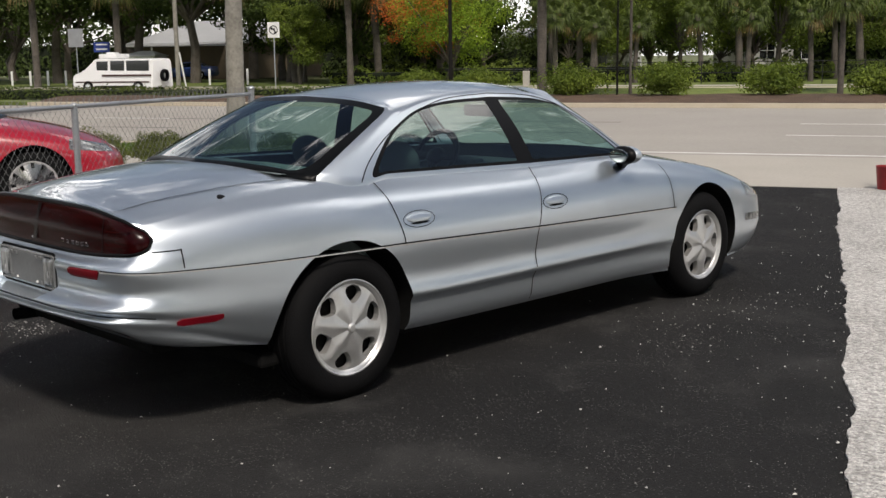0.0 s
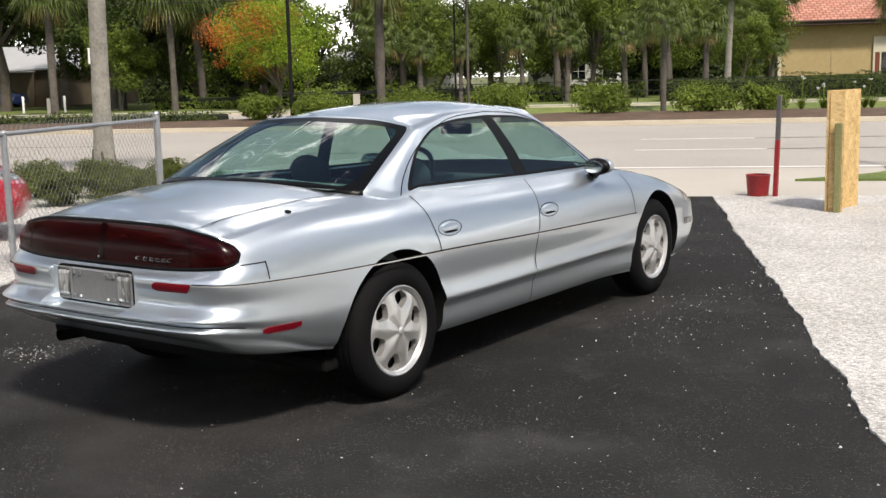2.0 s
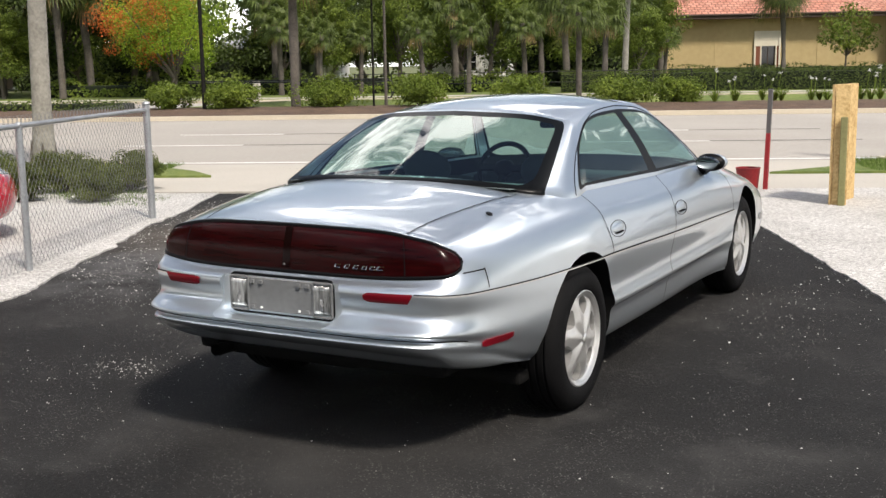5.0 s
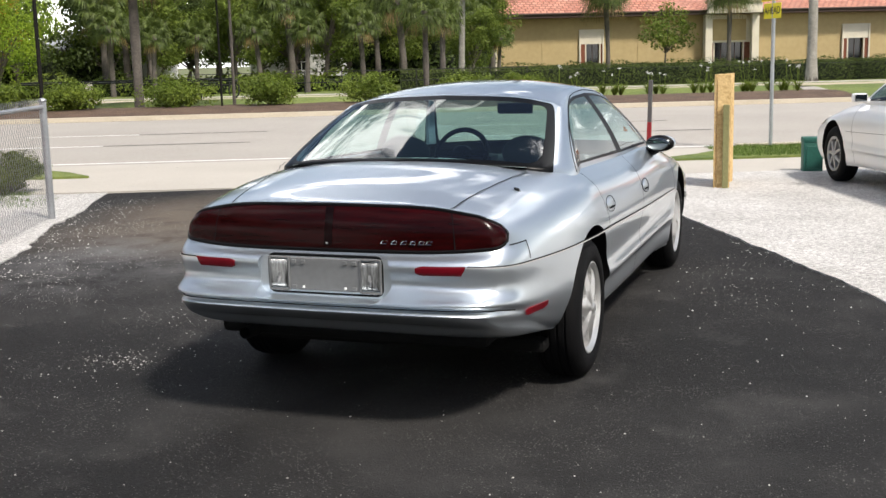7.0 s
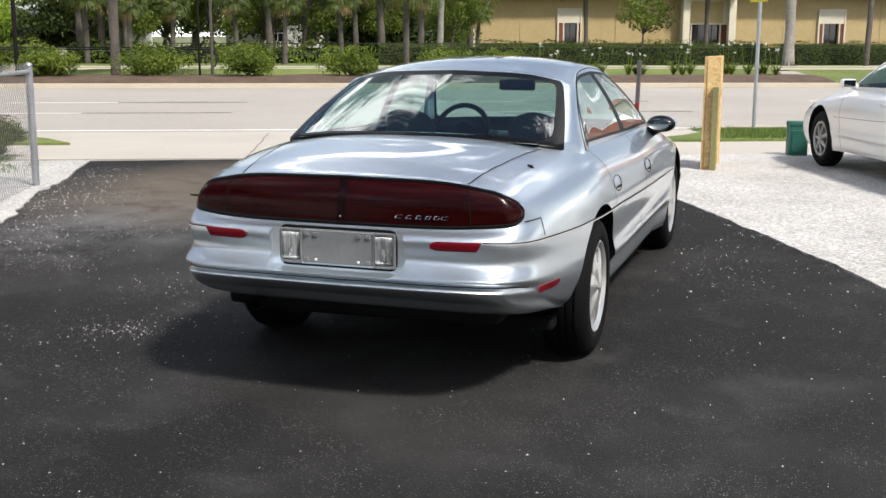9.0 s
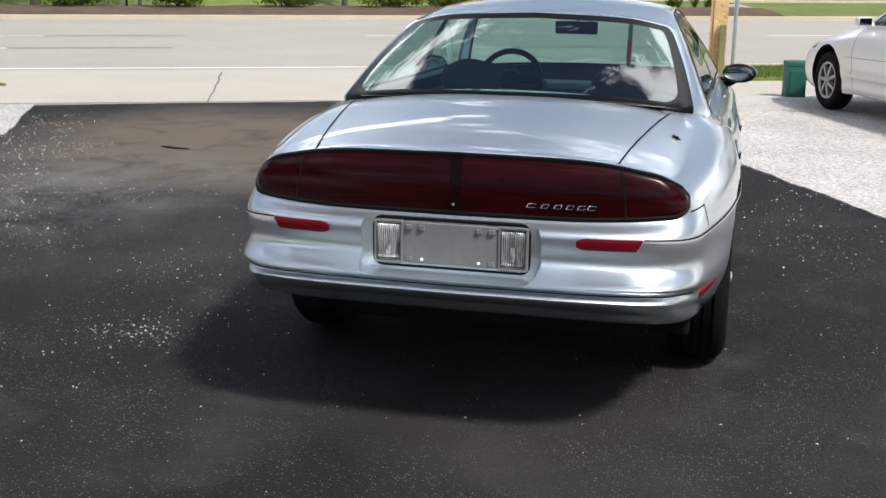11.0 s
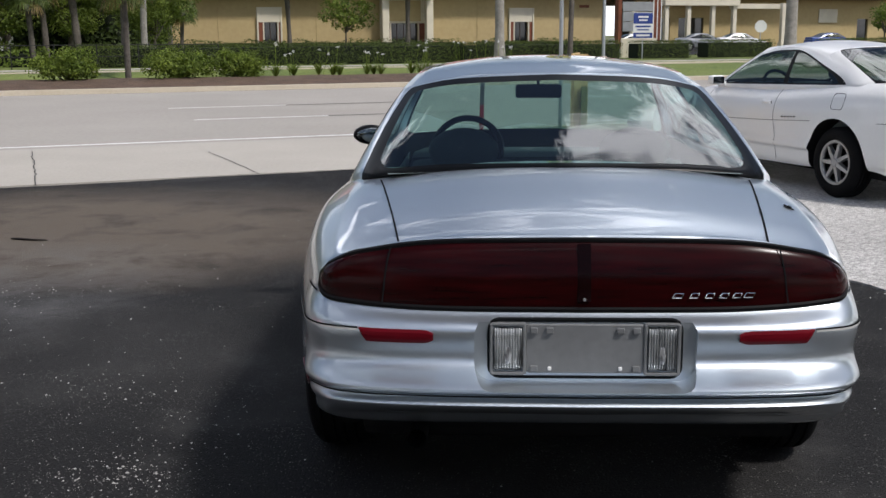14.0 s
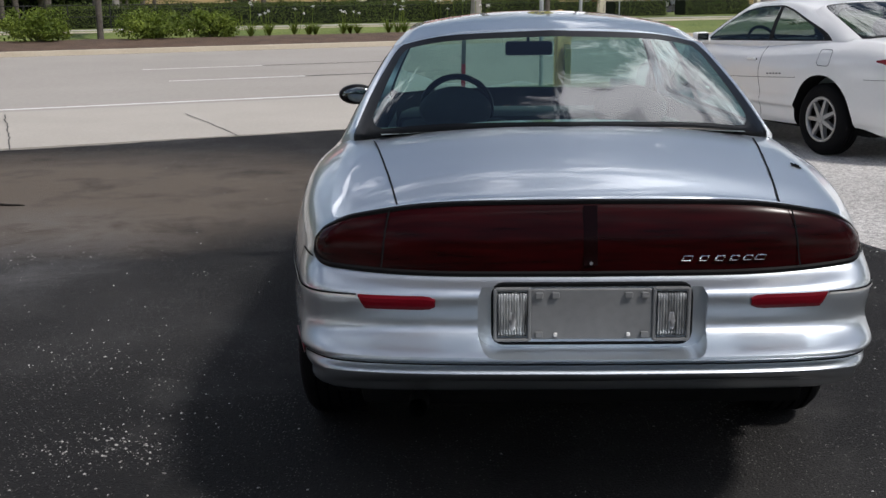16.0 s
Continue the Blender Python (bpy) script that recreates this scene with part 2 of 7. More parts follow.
PLATE_GREY = material("grey_plastic", (0.15, 0.155, 0.157), rough=0.6, vary=0.12, scale=10)
CLOTH = material("seat_cloth", (0.040, 0.052, 0.055), rough=0.85, vary=0.2, fine=80)
CLOTH_LIGHT = material("interior_light", (0.15, 0.19, 0.19), rough=0.8, vary=0.15, fine=60)
GLASS = glass("car_glass", (0.60, 0.78, 0.74), 0.125)
GLASS_DARK = glass("tinted_glass", (0.42, 0.50, 0.48), 0.09)


def asphalt_material():
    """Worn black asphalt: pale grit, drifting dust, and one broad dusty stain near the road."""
    m = material("asphalt", (0.0088, 0.0088, 0.0093), rough=0.85, colour2=(0.027, 0.026, 0.0254), scale=0.55, fine=60, bump=0.7, bump_scale=110, contrast=(0.34, 0.74), spec=0.2)
    n, l = m.node_tree.nodes, m.node_tree.links
    b = n["Principled BSDF"]
    src = b.inputs["Base Color"].links[0].from_socket
    co = n.new("ShaderNodeTexCoord")

    def node(kind, **kw):
        q = n.new("ShaderNode" + kind)
        for k, v in kw.items():
            q.inputs[k.replace("_", " ")].default_value = v
        return q

    def ramp(sock, lo, hi):
        q = node("MapRange", From_Min=lo, From_Max=hi)
        l.new(sock, q.inputs["Value"])
        return q.outputs["Result"]

    def mix(fac, a, colour):
        q = n.new("ShaderNodeMixRGB")
        l.new(fac, q.inputs["Fac"])
        l.new(a, q.inputs["Color1"])
        q.inputs["Color2"].default_value = (*colour, 1)
        return q.outputs["Color"]
    drift = node("TexNoise", Scale=0.42, Detail=6.0, Roughness=0.6)
    l.new(co.outputs["Object"], drift.inputs["Vector"])
    col = mix(ramp(drift.outputs["Fac"], 0.50, 0.86), src, (0.062, 0.061, 0.059))
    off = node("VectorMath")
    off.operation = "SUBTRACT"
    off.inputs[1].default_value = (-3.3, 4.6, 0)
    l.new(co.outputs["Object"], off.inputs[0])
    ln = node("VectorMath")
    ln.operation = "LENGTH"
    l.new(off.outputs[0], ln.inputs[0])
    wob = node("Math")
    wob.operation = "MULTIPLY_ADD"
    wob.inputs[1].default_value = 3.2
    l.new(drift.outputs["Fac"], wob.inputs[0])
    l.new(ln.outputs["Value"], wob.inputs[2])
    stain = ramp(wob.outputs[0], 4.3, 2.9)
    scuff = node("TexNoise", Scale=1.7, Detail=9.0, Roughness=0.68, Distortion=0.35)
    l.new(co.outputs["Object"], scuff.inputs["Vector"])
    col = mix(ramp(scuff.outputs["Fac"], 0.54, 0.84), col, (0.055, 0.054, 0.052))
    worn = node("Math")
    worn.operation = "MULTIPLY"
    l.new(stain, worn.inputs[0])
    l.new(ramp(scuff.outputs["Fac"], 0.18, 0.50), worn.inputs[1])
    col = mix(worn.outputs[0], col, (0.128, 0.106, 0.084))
    veil_at = node("VectorMath")
    veil_at.operation = "SUBTRACT"
    veil_at.inputs[1].default_value = (-3.7, 2.2, 0)
    l.new(co.outputs["Object"], veil_at.inputs[0])
    veil_len = node("VectorMath")
    veil_len.operation = "LENGTH"
    l.new(veil_at.outputs[0], veil_len.inputs[0])
    veil_wob = node("Math")
    veil_wob.operation = "MULTIPLY_ADD"
    veil_wob.inputs[1].default_value = 2.6
    l.new(drift.outputs["Fac"], veil_wob.inputs[0])
    l.new(veil_len.outputs["Value"], veil_wob.inputs[2])
    veil = node("Math")
    veil.operation = "MULTIPLY"
    l.new(ramp(veil_wob.outputs[0], 3.2, 1.7), veil.inputs[0])
    l.new(ramp(scuff.outputs["Fac"], 0.38, 0.72), veil.inputs[1])
    col = mix(veil.outputs[0], col, (0.165, 0.165, 0.167))
    grit = node("TexVoronoi", Scale=85.0)
    l.new(co.outputs["Object"], grit.inputs["Vector"])
    g2 = node("TexNoise", Scale=2.4, Detail=4.0)
    l.new(co.outputs["Object"], g2.inputs["Vector"])
    thr = node("MapRange", From_Min=0.35, From_Max=0.75, To_Min=0.14, To_Max=0.36)
    l.new(g2.outputs["Fac"], thr.inputs["Value"])
    less = n.new("ShaderNodeMath")
    less.operation = "LESS_THAN"
    l.new(grit.outputs["Distance"], less.inputs[0])
    l.new(thr.outputs["Result"], less.inputs[1])
    cut = n.new("ShaderNodeMath")
    cut.operation = "MULTIPLY"
    sep = n.new("ShaderNodeSeparateColor")
    l.new(grit.outputs["Color"], sep.inputs["Color"])
    gt = n.new("ShaderNodeMath")
    gt.operation, gt.inputs[1].default_value = "GREATER_THAN", 0.55
    l.new(sep.outputs["Red"], gt.inputs[0])
    l.new(less.outputs[0], cut.inputs[0])
    l.new(gt.outputs[0], cut.inputs[1])
    col = mix(cut.outputs[0], col, (0.12, 0.117, 0.112))
    l.new(col, b.inputs["Base Color"])
    return m


def gravel_material():
    """Crushed white shell: pale stones cell by cell, grey between them, dusty drifts at large."""
    m = material("shell_gravel", (0.52, 0.505, 0.48), rough=0.95, colour2=(0.74, 0.725, 0.70), scale=0.9, fine=30, contrast=(.38, .62))
    n, l = m.node_tree.nodes, m.node_tree.links
    b = n["Principled BSDF"]
    src = b.inputs["Base Color"].links[0].from_socket
    co = n.new("ShaderNodeTexCoord")
    for k, (size, lo) in enumerate(((62.0, 0.55), (150.0, 0.70))):
        vo = n.new("ShaderNodeTexVoronoi")
        vo.inputs["Scale"].default_value = size
        l.new(co.outputs["Object"], vo.inputs["Vector"])
        sep = n.new("ShaderNodeSeparateColor")
        l.new(vo.outputs["Color"], sep.inputs["Color"])
        mr = n.new("ShaderNodeMapRange")
        mr.inputs["To Min"].default_value, mr.inputs["To Max"].default_value = lo, 1.12
        l.new(sep.outputs["Red"], mr.inputs["Value"])
        mul = n.new("ShaderNodeMixRGB")
        mul.blend_type, mul.inputs["Fac"].default_value = "MULTIPLY", 1.0
        l.new(src, mul.inputs["Color1"])
        l.new(mr.outputs["Result"], mul.inputs["Color2"])
        src = mul.outputs["Color"]
        if k == 0:
            bp = n.new("ShaderNodeBump")
            bp.inputs["Strength"].default_value, bp.inputs["Distance"].default_value = 0.9, 0.012
            bp.invert = True
            l.new(vo.outputs["Distance"], bp.inputs["Height"])
            l.new(bp.outputs["Normal"], b.inputs["Normal"])
    l.new(src, b.inputs["Base Color"])
    return m


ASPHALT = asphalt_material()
GRAVEL = gravel_material()
CHIP = material("dusty_shell_chip", (0.36, 0.35, 0.335), rough=0.9, vary=0.2, island=0.6)
STONE_LIGHT = material("shell_stone", (0.60, 0.59, 0.56), rough=0.9, vary=0.2, island=0.35)
CONCRETE = material("concrete", (0.38, 0.352, 0.31), rough=0.9, colour2=(0.48, 0.45, 0.40), scale=0.6, fine=25, bump=0.2)
ROADTOP = material("worn_road", (0.30, 0.278, 0.247), rough=0.9, colour2=(0.40, 0.374, 0.338), scale=0.25, fine=14, bump=0.2)
KERB = material("kerb_concrete", (0.45, 0.39, 0.29), rough=0.9, colour2=(0.58, 0.52, 0.42), scale=0.8, fine=20, bump=0.2)
LINE_WHITE = material("road_paint", (0.72, 0.71, 0.69), rough=0.8, colour2=(0.86, 0.86, 0.84), scale=2, fine=30)
LINE_BLACK = material("black_road_paint", (0.03, 0.03, 0.03), rough=0.8, vary=0.3)
GRASS = material("grass", (0.055, 0.095, 0.016), rough=0.9, colour2=(0.19, 0.225, 0.052), scale=0.5, fine=9, bump=0.8, bump_scale=30)
SOIL = material("ground_soil", (0.07, 0.09, 0.03), rough=0.95, colour2=(0.17, 0.18, 0.08), scale=0.15, fine=4, bump=0.3)
MULCH = material("mulch", (0.05, 0.032, 0.022), rough=0.95, colour2=(0.14, 0.09, 0.06), scale=2, fine=20, bump=0.8, bump_scale=25)
# ---- ground, lot, road ----
def sheet(name, outline, z, mat_, label, cell=0.0, amp=0.0, depth=0.12, road=True, seed=0):
    """A slab of ground over an outline, its top gently uneven."""
    bm = bmesh.new()
    top = [bm.verts.new((x, y, z)) for x, y in outline]
    f = bm.faces.new(top)
    f.normal_update()
    if f.normal.z < 0:
        f.normal_flip()
    ext = bmesh.ops.extrude_face_region(bm, geom=[f])
    for e in ext["geom"]:
        if isinstance(e, bmesh.types.BMVert):
            e.co.z -= depth
    bmesh.ops.recalc_face_normals(bm, faces=bm.faces[:])
    if road:
        bm.transform(ROADM)
    return tagged(part(name, bm, mat_), label, kind="structure")


tagged(part("ground", grid_geo([[(x, y, -0.14) for x in np.linspace(-900, 900, 13)] for y in np.linspace(-900, 900, 13)]), SOIL), "grassy level ground reaching the horizon", kind="structure")

# driveway edges run square to the road; their ragged outline is drawn by noise
rng = np.random.default_rng(5)


def ragged(p, q, amp, step, seed):
    p, q = Vector((*p, 0)), Vector((*q, 0))
    d = q - p
    n_ = Vector((-d.y, d.x, 0)).normalized()
    k = max(2, int(d.length / step))
    out = []
    for i in range(k + 1):
        c = p + d * (i / k)
        w = noise.noise(Vector((c.x * 1.3 + seed, c.y * 1.3, 0.3))) + 0.5 * noise.noise(Vector((c.x * 5 + seed, c.y * 5, 2.3))) + 0.3 * noise.noise(Vector((c.x * 14, c.y * 14, seed)))
        fade = min(1.0, 4.0 * min(i / k, 1 - i / k) + 0.15)
        out.append(tuple((c + n_ * amp * w * fade).xy))
    return out


LEFT = ragged((-0.6, -5.4), (-6.45, 6.18), 0.10, 0.06, 3.0)
FRONT = ragged((-6.45, 6.18), (-1.05, 8.72), 0.04, 0.1, 9.0)
RIGHT = ragged((-1.05, 8.72), (5.54, -4.68), 0.055, 0.04, 6.0)
BACK = [(9.5, -12.0), (2.0, -16.0), (-14.0, -12.0), (-11.0, -6.5)]
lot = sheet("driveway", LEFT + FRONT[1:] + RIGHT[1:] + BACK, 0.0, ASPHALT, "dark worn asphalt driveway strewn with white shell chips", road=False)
sheet("gravel_lot_left", LEFT[::-1] + [(-11.0, -6.5), (-22, -2), (-18, 2.0), (-6.9, 5.95)], 0.012, GRAVEL, "white crushed-shell gravel beside the driveway", road=False)
sheet("gravel_lot_right", RIGHT + [(9.5, -12.0), (24, -6), (17.0, 16.35)], 0.012, GRAVEL, "white crushed-shell gravel beside the driveway", road=False)

# sidewalk, apron, verge (along the road: u; across it: v)
sheet("sidewalk", [(-60, 8.42), (60, 8.42), (60, 10.2), (-60, 10.2)], 0.004, CONCRETE, "pale concrete sidewalk along the road")
sheet("driveway_apron", [(-4.2, 10.2), (3.6, 10.2), (4.6, 11.0), (5.6, 12.3), (-6.0, 12.3), (-5.0, 11.0)], 0.0, CONCRETE, "pale concrete driveway apron with a few cracks")
sheet("verge_right", [(3.6, 10.2), (60, 10.2), (60, 12.1), (5.6, 12.1), (4.6, 10.95)], 0.035, GRASS, "mown green grass verge")
sheet("verge_left", [(-60, 10.2), (-4.2, 10.2), (-4.7, 10.95), (-6.0, 12.1), (-60, 12.1)], 0.035, GRASS, "mown green grass verge")
sheet("kerb_near_right", [(5.6, 12.1), (60, 12.1), (60, 12.3), (5.6, 12.3)], 0.06, KERB, "low concrete kerb")
sheet("kerb_near_left", [(-60, 12.1), (-6.0, 12.1), (-6.0, 12.3), (-60, 12.3)], 0.06, KERB, "low concrete kerb")
sheet("road", [(-220, 12.3), (220, 12.3), (220, 27.3), (-220, 27.3)], -0.012, ROADTOP, "pale sun-bleached road surface with several lanes")
sheet("kerb_median", [(-26, 27.3), (130, 27.3), (130, 27.72), (-26, 27.72)], 0.11, KERB, "buff concrete kerb of the median")
mulch_rows = [[(u, v, h + .03 * math.sin(math.pi * k / 6) * noise.noise(Vector((u * .9, v * .9, 4)))) for k, (v, h) in enumerate(((27.72, .09), (28.2, .17), (28.9, .25), (29.6, .28), (30.4, .27), (31.0, .20), (31.6, .08)))] for u in np.linspace(-26, 14.5, 90)]
tagged(part("median_mulch", moved(grid_geo(mulch_rows), ROADM), MULCH, smooth=True), "brown bark mulch banked up in the planted median", kind="structure")
def mound(name, u0, u1, v0, v1, crest, label):
    """A grassed bank along the median, fading in from its left end."""
    rows = []
    for v in np.linspace(v0, v1, 10):
        t = (v - v0) / (v1 - v0)
        row = []
        for u in np.linspace(u0, u1, 60):
            fade = min(1.0, max(0.0, (u + 14) / 5))
            row.append((u, v, 0.09 + (crest - .09) * fade * math.sin(math.pi * min(1, t * .78)) ** 1.2 * (1 + .06 * noise.noise(Vector((u * .6, v, 0))))))
        rows.append(row)
    return tagged(part(name, moved(grid_geo(rows), ROADM), GRASS, smooth=True), label, kind="structure")


mound("median_grass", -26, 14.5, 31.6, 34.6, .36, "grass bank on the median")
mound("median_grass_right", 14.5, 130, 28.05, 34.6, .36, "grass bank along the median")
sheet("median_left", [(-120, 28.0), (-26, 28.0), (-26, 34.4), (-120, 34.4)], 0.09, GRASS, "grass on the median")
sheet("road_far", [(-220, 34.4), (220, 34.4), (220, 43.5), (-220, 43.5)], -0.02, ROADTOP, "far carriageway beyond the median")
sheet("kerb_far", [(-220, 43.5), (220, 43.5), (220, 43.9), (-220, 43.9)], 0.10, KERB, "concrete kerb of the far side")
sheet("verge_far", [(-220, 43.9), (220, 43.9), (220, 45.6), (-220, 45.6)], 0.08, GRASS, "grass verge of the far side")
sheet("sidewalk_far", [(-220, 45.6), (220, 45.6), (220, 47.0), (-220, 47.0)], 0.10, CONCRETE, "pale concrete sidewalk of the far side")
sheet("lawn_far", [(-220, 47.0), (220, 47.0), (220, 68), (-220, 68)], 0.07, GRASS, "lawn under the far trees")
sheet("parking_far", [(34, 60), (130, 60), (130, 90), (34, 90)], 0.09, ASPHALT, "asphalt parking lot in front of the plaza")


def stripe(name, u0, u1, v, w, mat_, label, z=-0.008):
    return tagged(part(name, moved(([(u0, v - w / 2, z), (u1, v - w / 2, z), (u1, v + w / 2, z), (u0, v + w / 2, z)], [(0, 1, 2, 3)]), ROADM), mat_), label, kind="structure")


stripe("edge_line", -90, 90, 12.75, 0.13, LINE_WHITE, "solid white edge line")
for v_ in (16.85, 20.35):
    for k_ in range(-6, 7):
        u_ = 1.2 + 9.3 * k_
        stripe("lane_dash", u_, u_ + 2.5, v_, 0.12, LINE_WHITE, "white lane dash")
        stripe("lane_dash_black", u_ + 2.5, u_ + 5.4, v_, 0.12, LINE_BLACK, "black contrast lane dash")
# cracks and joints in the apron
for a_, b_ in (((-2.73, 7.95), (-3.85, 10.25)), ((-4.80, 7.0), (-6.18, 10.3)), ((-7.93, 9.16), (-7.30, 9.28))):
    pts_ = ragged(a_, b_, 0.035, 0.10, 4.0)
    tagged(part("joint_crack", grid_geo([[(x - 0.007, y, 0.008) for x, y in pts_], [(x + 0.007, y, 0.008) for x, y in pts_]]), LINE_BLACK), "dark crack across the concrete", kind="structure")


def chips(name, spots, label, seed, lo=0.0016, hi=0.0062, z=0.002, mat_=None):
    """Loose shell chips: flattened four-sided stones."""
    r = np.random.default_rng(seed)
    verts, faces = [], []
    for cx, cy, sx, sy, n in spots:
        xy = r.normal(size=(n, 2)) * (sx, sy) + (cx, cy)
        s = lo + (hi - lo) * r.random(n) ** 4
        an = r.random(n) * 6.28
        for (x, y), q, a in zip(xy, s, an):
            k = len(verts)
            for j in range(4):
                t = a + j * 1.571
                q2 = q * (0.7 + 0.5 * r.random())
                verts.append((x + q2 * math.cos(t), y + q2 * math.sin(t), z))
            verts.append((x, y, z + q * 0.8))
            faces += [(k + j, k + (j + 1) % 4, k + 4) for j in range(4)]
    return tagged(part(name, (verts, faces), mat_ or STONE_LIGHT), label, "gravel", kind="stuff")


chips("shell_chips", [(1.45, 2.0, 0.22, 0.40, 170), (1.8, 0.6, 0.5, 0.8, 90), (2.2, -1.2, 1.1, 1.0, 90), (0.8, -2.2, 1.5, 0.9, 110), (-3.1, 2.15, 0.45, 0.3, 170),
    (-1.86, 0.5, 0.16, 0.18, 170), (-1.35, 0.15, 0.12, 0.15, 60), (-1.55, -0.38, 0.14, 0.10, 260), (-4.5, 3.8, 0.22, 0.22, 420), (-1.73, 1.96, 0.05, 0.05, 14),
    (-2.4, 1.2, 0.8, 0.7, 110), (-1.4, -1.2, 0.35, 0.4, 170), (-0.6, -2.3, 0.5, 0.4, 100), (-1.2, -1.2, 1.9, 1.6, 300), (2.2, 0.2, 0.9, 2.2, 420), (-2.8, 2.6, 1.3, 1.4, 200),
    (-1.62, -.36, .25, .25, 160), (-3.0, .9, .28, .22, 420), (-3.5, 1.5, .25, .2, 240), (-4.6, 3.7, .3, .4, 320), (-3.6, 2.2, .5, .25, 300), (-2.05, -.66, .2, .2, 60), (1.2, 2.6, .25, .5, 260)],
    "white shell chips scattered on the asphalt", 11, 0.0016, 0.0066, 0.002, CHIP)
# loose stones on the gravel and along its ragged edge
def edge_spots(line, off, n):
    return [(x + off[0], y + off[1], 0.11, 0.11, n) for x, y in line[::4]]
chips("spilled_shell", [(x + .12 + .22 * (k % 3), y + .06, .14, .14, 46 - 12 * (k % 3)) for k, (x, y) in enumerate(LEFT[::3]) if 1.2 < y < 5.6], "white shell chips spilled from the gravel onto the asphalt", 14, 0.002, 0.010, 0.003)
chips("loose_gravel", edge_spots(RIGHT, (0.15, 0.07), 6) + edge_spots(LEFT, (-0.15, -0.07), 6) + [(3.0, 5.0, 1.0, 1.2, 4200), (1.6, 7.2, 0.8, 0.6, 2400), (4.2, 2.6, 0.6, 1.2, 2600), (4.3, 0.4, 0.45, 1.1, 2800), (-6.6, 2.6, 0.35, 1.2, 1300)], "loose white shell gravel", 12, 0.0035, 0.0095, 0.008)
# ---- vehicles ----
def catmull(pts, n_per):
    """A smooth run of points through the given ones, n_per steps a span."""
    pts = np.array(pts, float)
    ext = np.concatenate([[2 * pts[0] - pts[1]], pts, [2 * pts[-1] - pts[-2]]])
    out = []
    for i in range(len(pts) - 1):
        p0, p1, p2, p3 = ext[i:i + 4]
        for k in range(n_per):
            t = k / n_per
            out.append(0.5 * (2 * p1 + (p2 - p0) * t + (2 * p0 - 5 * p1 + 4 * p2 - p3) * t ** 2 + (3 * p1 - p0 - 3 * p2 + p3) * t ** 3))
    out.append(pts[-1])
    return np.array(out)


def smooth_grid(cols, ns, nl):
    """cols: stations along the car of points down its side -> a fine grid [station][level]."""
    fine = np.array([catmull(c, nl) for c in cols])
    return np.stack([catmull(fine[:, j], ns) for j in range(fine.shape[1])], 1)


def section(y, across, up, bow=()):
    """One section of a car's side from belt to underside: half widths, heights, and how far each level bows off y."""
    bow = list(bow) + [0.0] * (len(up) - len(bow))
    return [(x, y + b, z) for x, z, b in zip(across, up, bow)]


# the silver car's side, from the middle of its tail round to the middle of its nose
tail_middle = section(-.955, (0, 0, 0, 0, 0, 0, 0, 0, 0, 0), (.938, .845, .742, .704, .610, .563, .535, .512, .450, .445), (0, -.03, -.053, -.121, -.106, -.200, -.170, -.191, -.060, -.02))
tail_quarter = section(-.947, (.4, .4, .4, .41, .41, .41, .41, .41, .38, 0), (.93, .842, .744, .704, .610, .563, .535, .512, .450, .445), (0, -.033, -.053, -.120, -.105, -.198, -.168, -.189, -.058, -.02))
tail_side = section(-.93, (.6, .62, .63, .646, .648, .652, .643, .648, .6, 0), (.898, .832, .754, .702, .606, .557, .528, .502, .436, .425), (0, -.018, -.035, -.096, -.084, -.158, -.127, -.145, -.035, .0))
tail_corner = section(-.885, (.675, .708, .728, .752, .747, .760, .744, .736, .65, 0), (.876, .822, .766, .697, .605, .547, .517, .476, .382, .37), (0, -.015, -.02, -.05, -.037, -.073, -.061, -.063, .015, .025))
rear_overhang = section(-.72, (.698, .758, .79, .803, .801, .805, .796, .780, .69, 0), (.902, .845, .772, .69, .6, .522, .48, .43, .345, .345), (0, 0, 0, -.02, -.02, -.03, -.024, -.015, .02, .02))
rear_quarter = section(-.4, (.705, .797, .845, .862, .866, .866, .846, .802, .70, 0), (.948, .886, .795, .684, .59, .49, .41, .33, .31, .31))
rear_axle = section(0, (.718, .83, .882, .898, .906, .905, .895, .87, .76, 0), (.97, .895, .795, .68, .58, .47, .38, .3, .28, .28))
rear_door = section(.43, (.742, .84, .884, .902, .880, .893, .866, .838, .72, 0), (.957, .874, .773, .672, .51, .420, .378, .255, .235, .2))
centre_post = section(1.3, (.764, .85, .894, .908, .884, .896, .868, .838, .72, 0), (.932, .85, .755, .643, .50, .418, .374, .245, .225, .19))
front_door = section(2.15, (.77, .855, .893, .905, .884, .895, .868, .838, .72, 0), (.922, .832, .737, .62, .495, .418, .372, .24, .22, .19))
front_axle = section(2.78, (.765, .855, .893, .904, .907, .903, .893, .87, .78, 0), (.842, .775, .7, .603, .52, .43, .33, .23, .2, .2))
front_wing = section(3.3, (.7, .80, .848, .866, .868, .868, .855, .82, .73, 0), (.758, .715, .66, .59, .5, .42, .32, .22, .2, .2))
nose_corner = section(3.6, (.56, .66, .74, .78, .79, .79, .77, .72, .62, 0), (.695, .66, .61, .56, .48, .4, .3, .21, .2, .2), (0, .03, .06, .08, .09, .1, .08, .02, -.05, -.05))
nose_quarter = section(3.76, (.33, .38, .4, .41, .41, .41, .41, .38, .33, 0), (.65, .61, .56, .52, .46, .39, .29, .21, .2, .2), (0, .06, .11, .13, .15, .16, .13, .06, -.06, -.06))
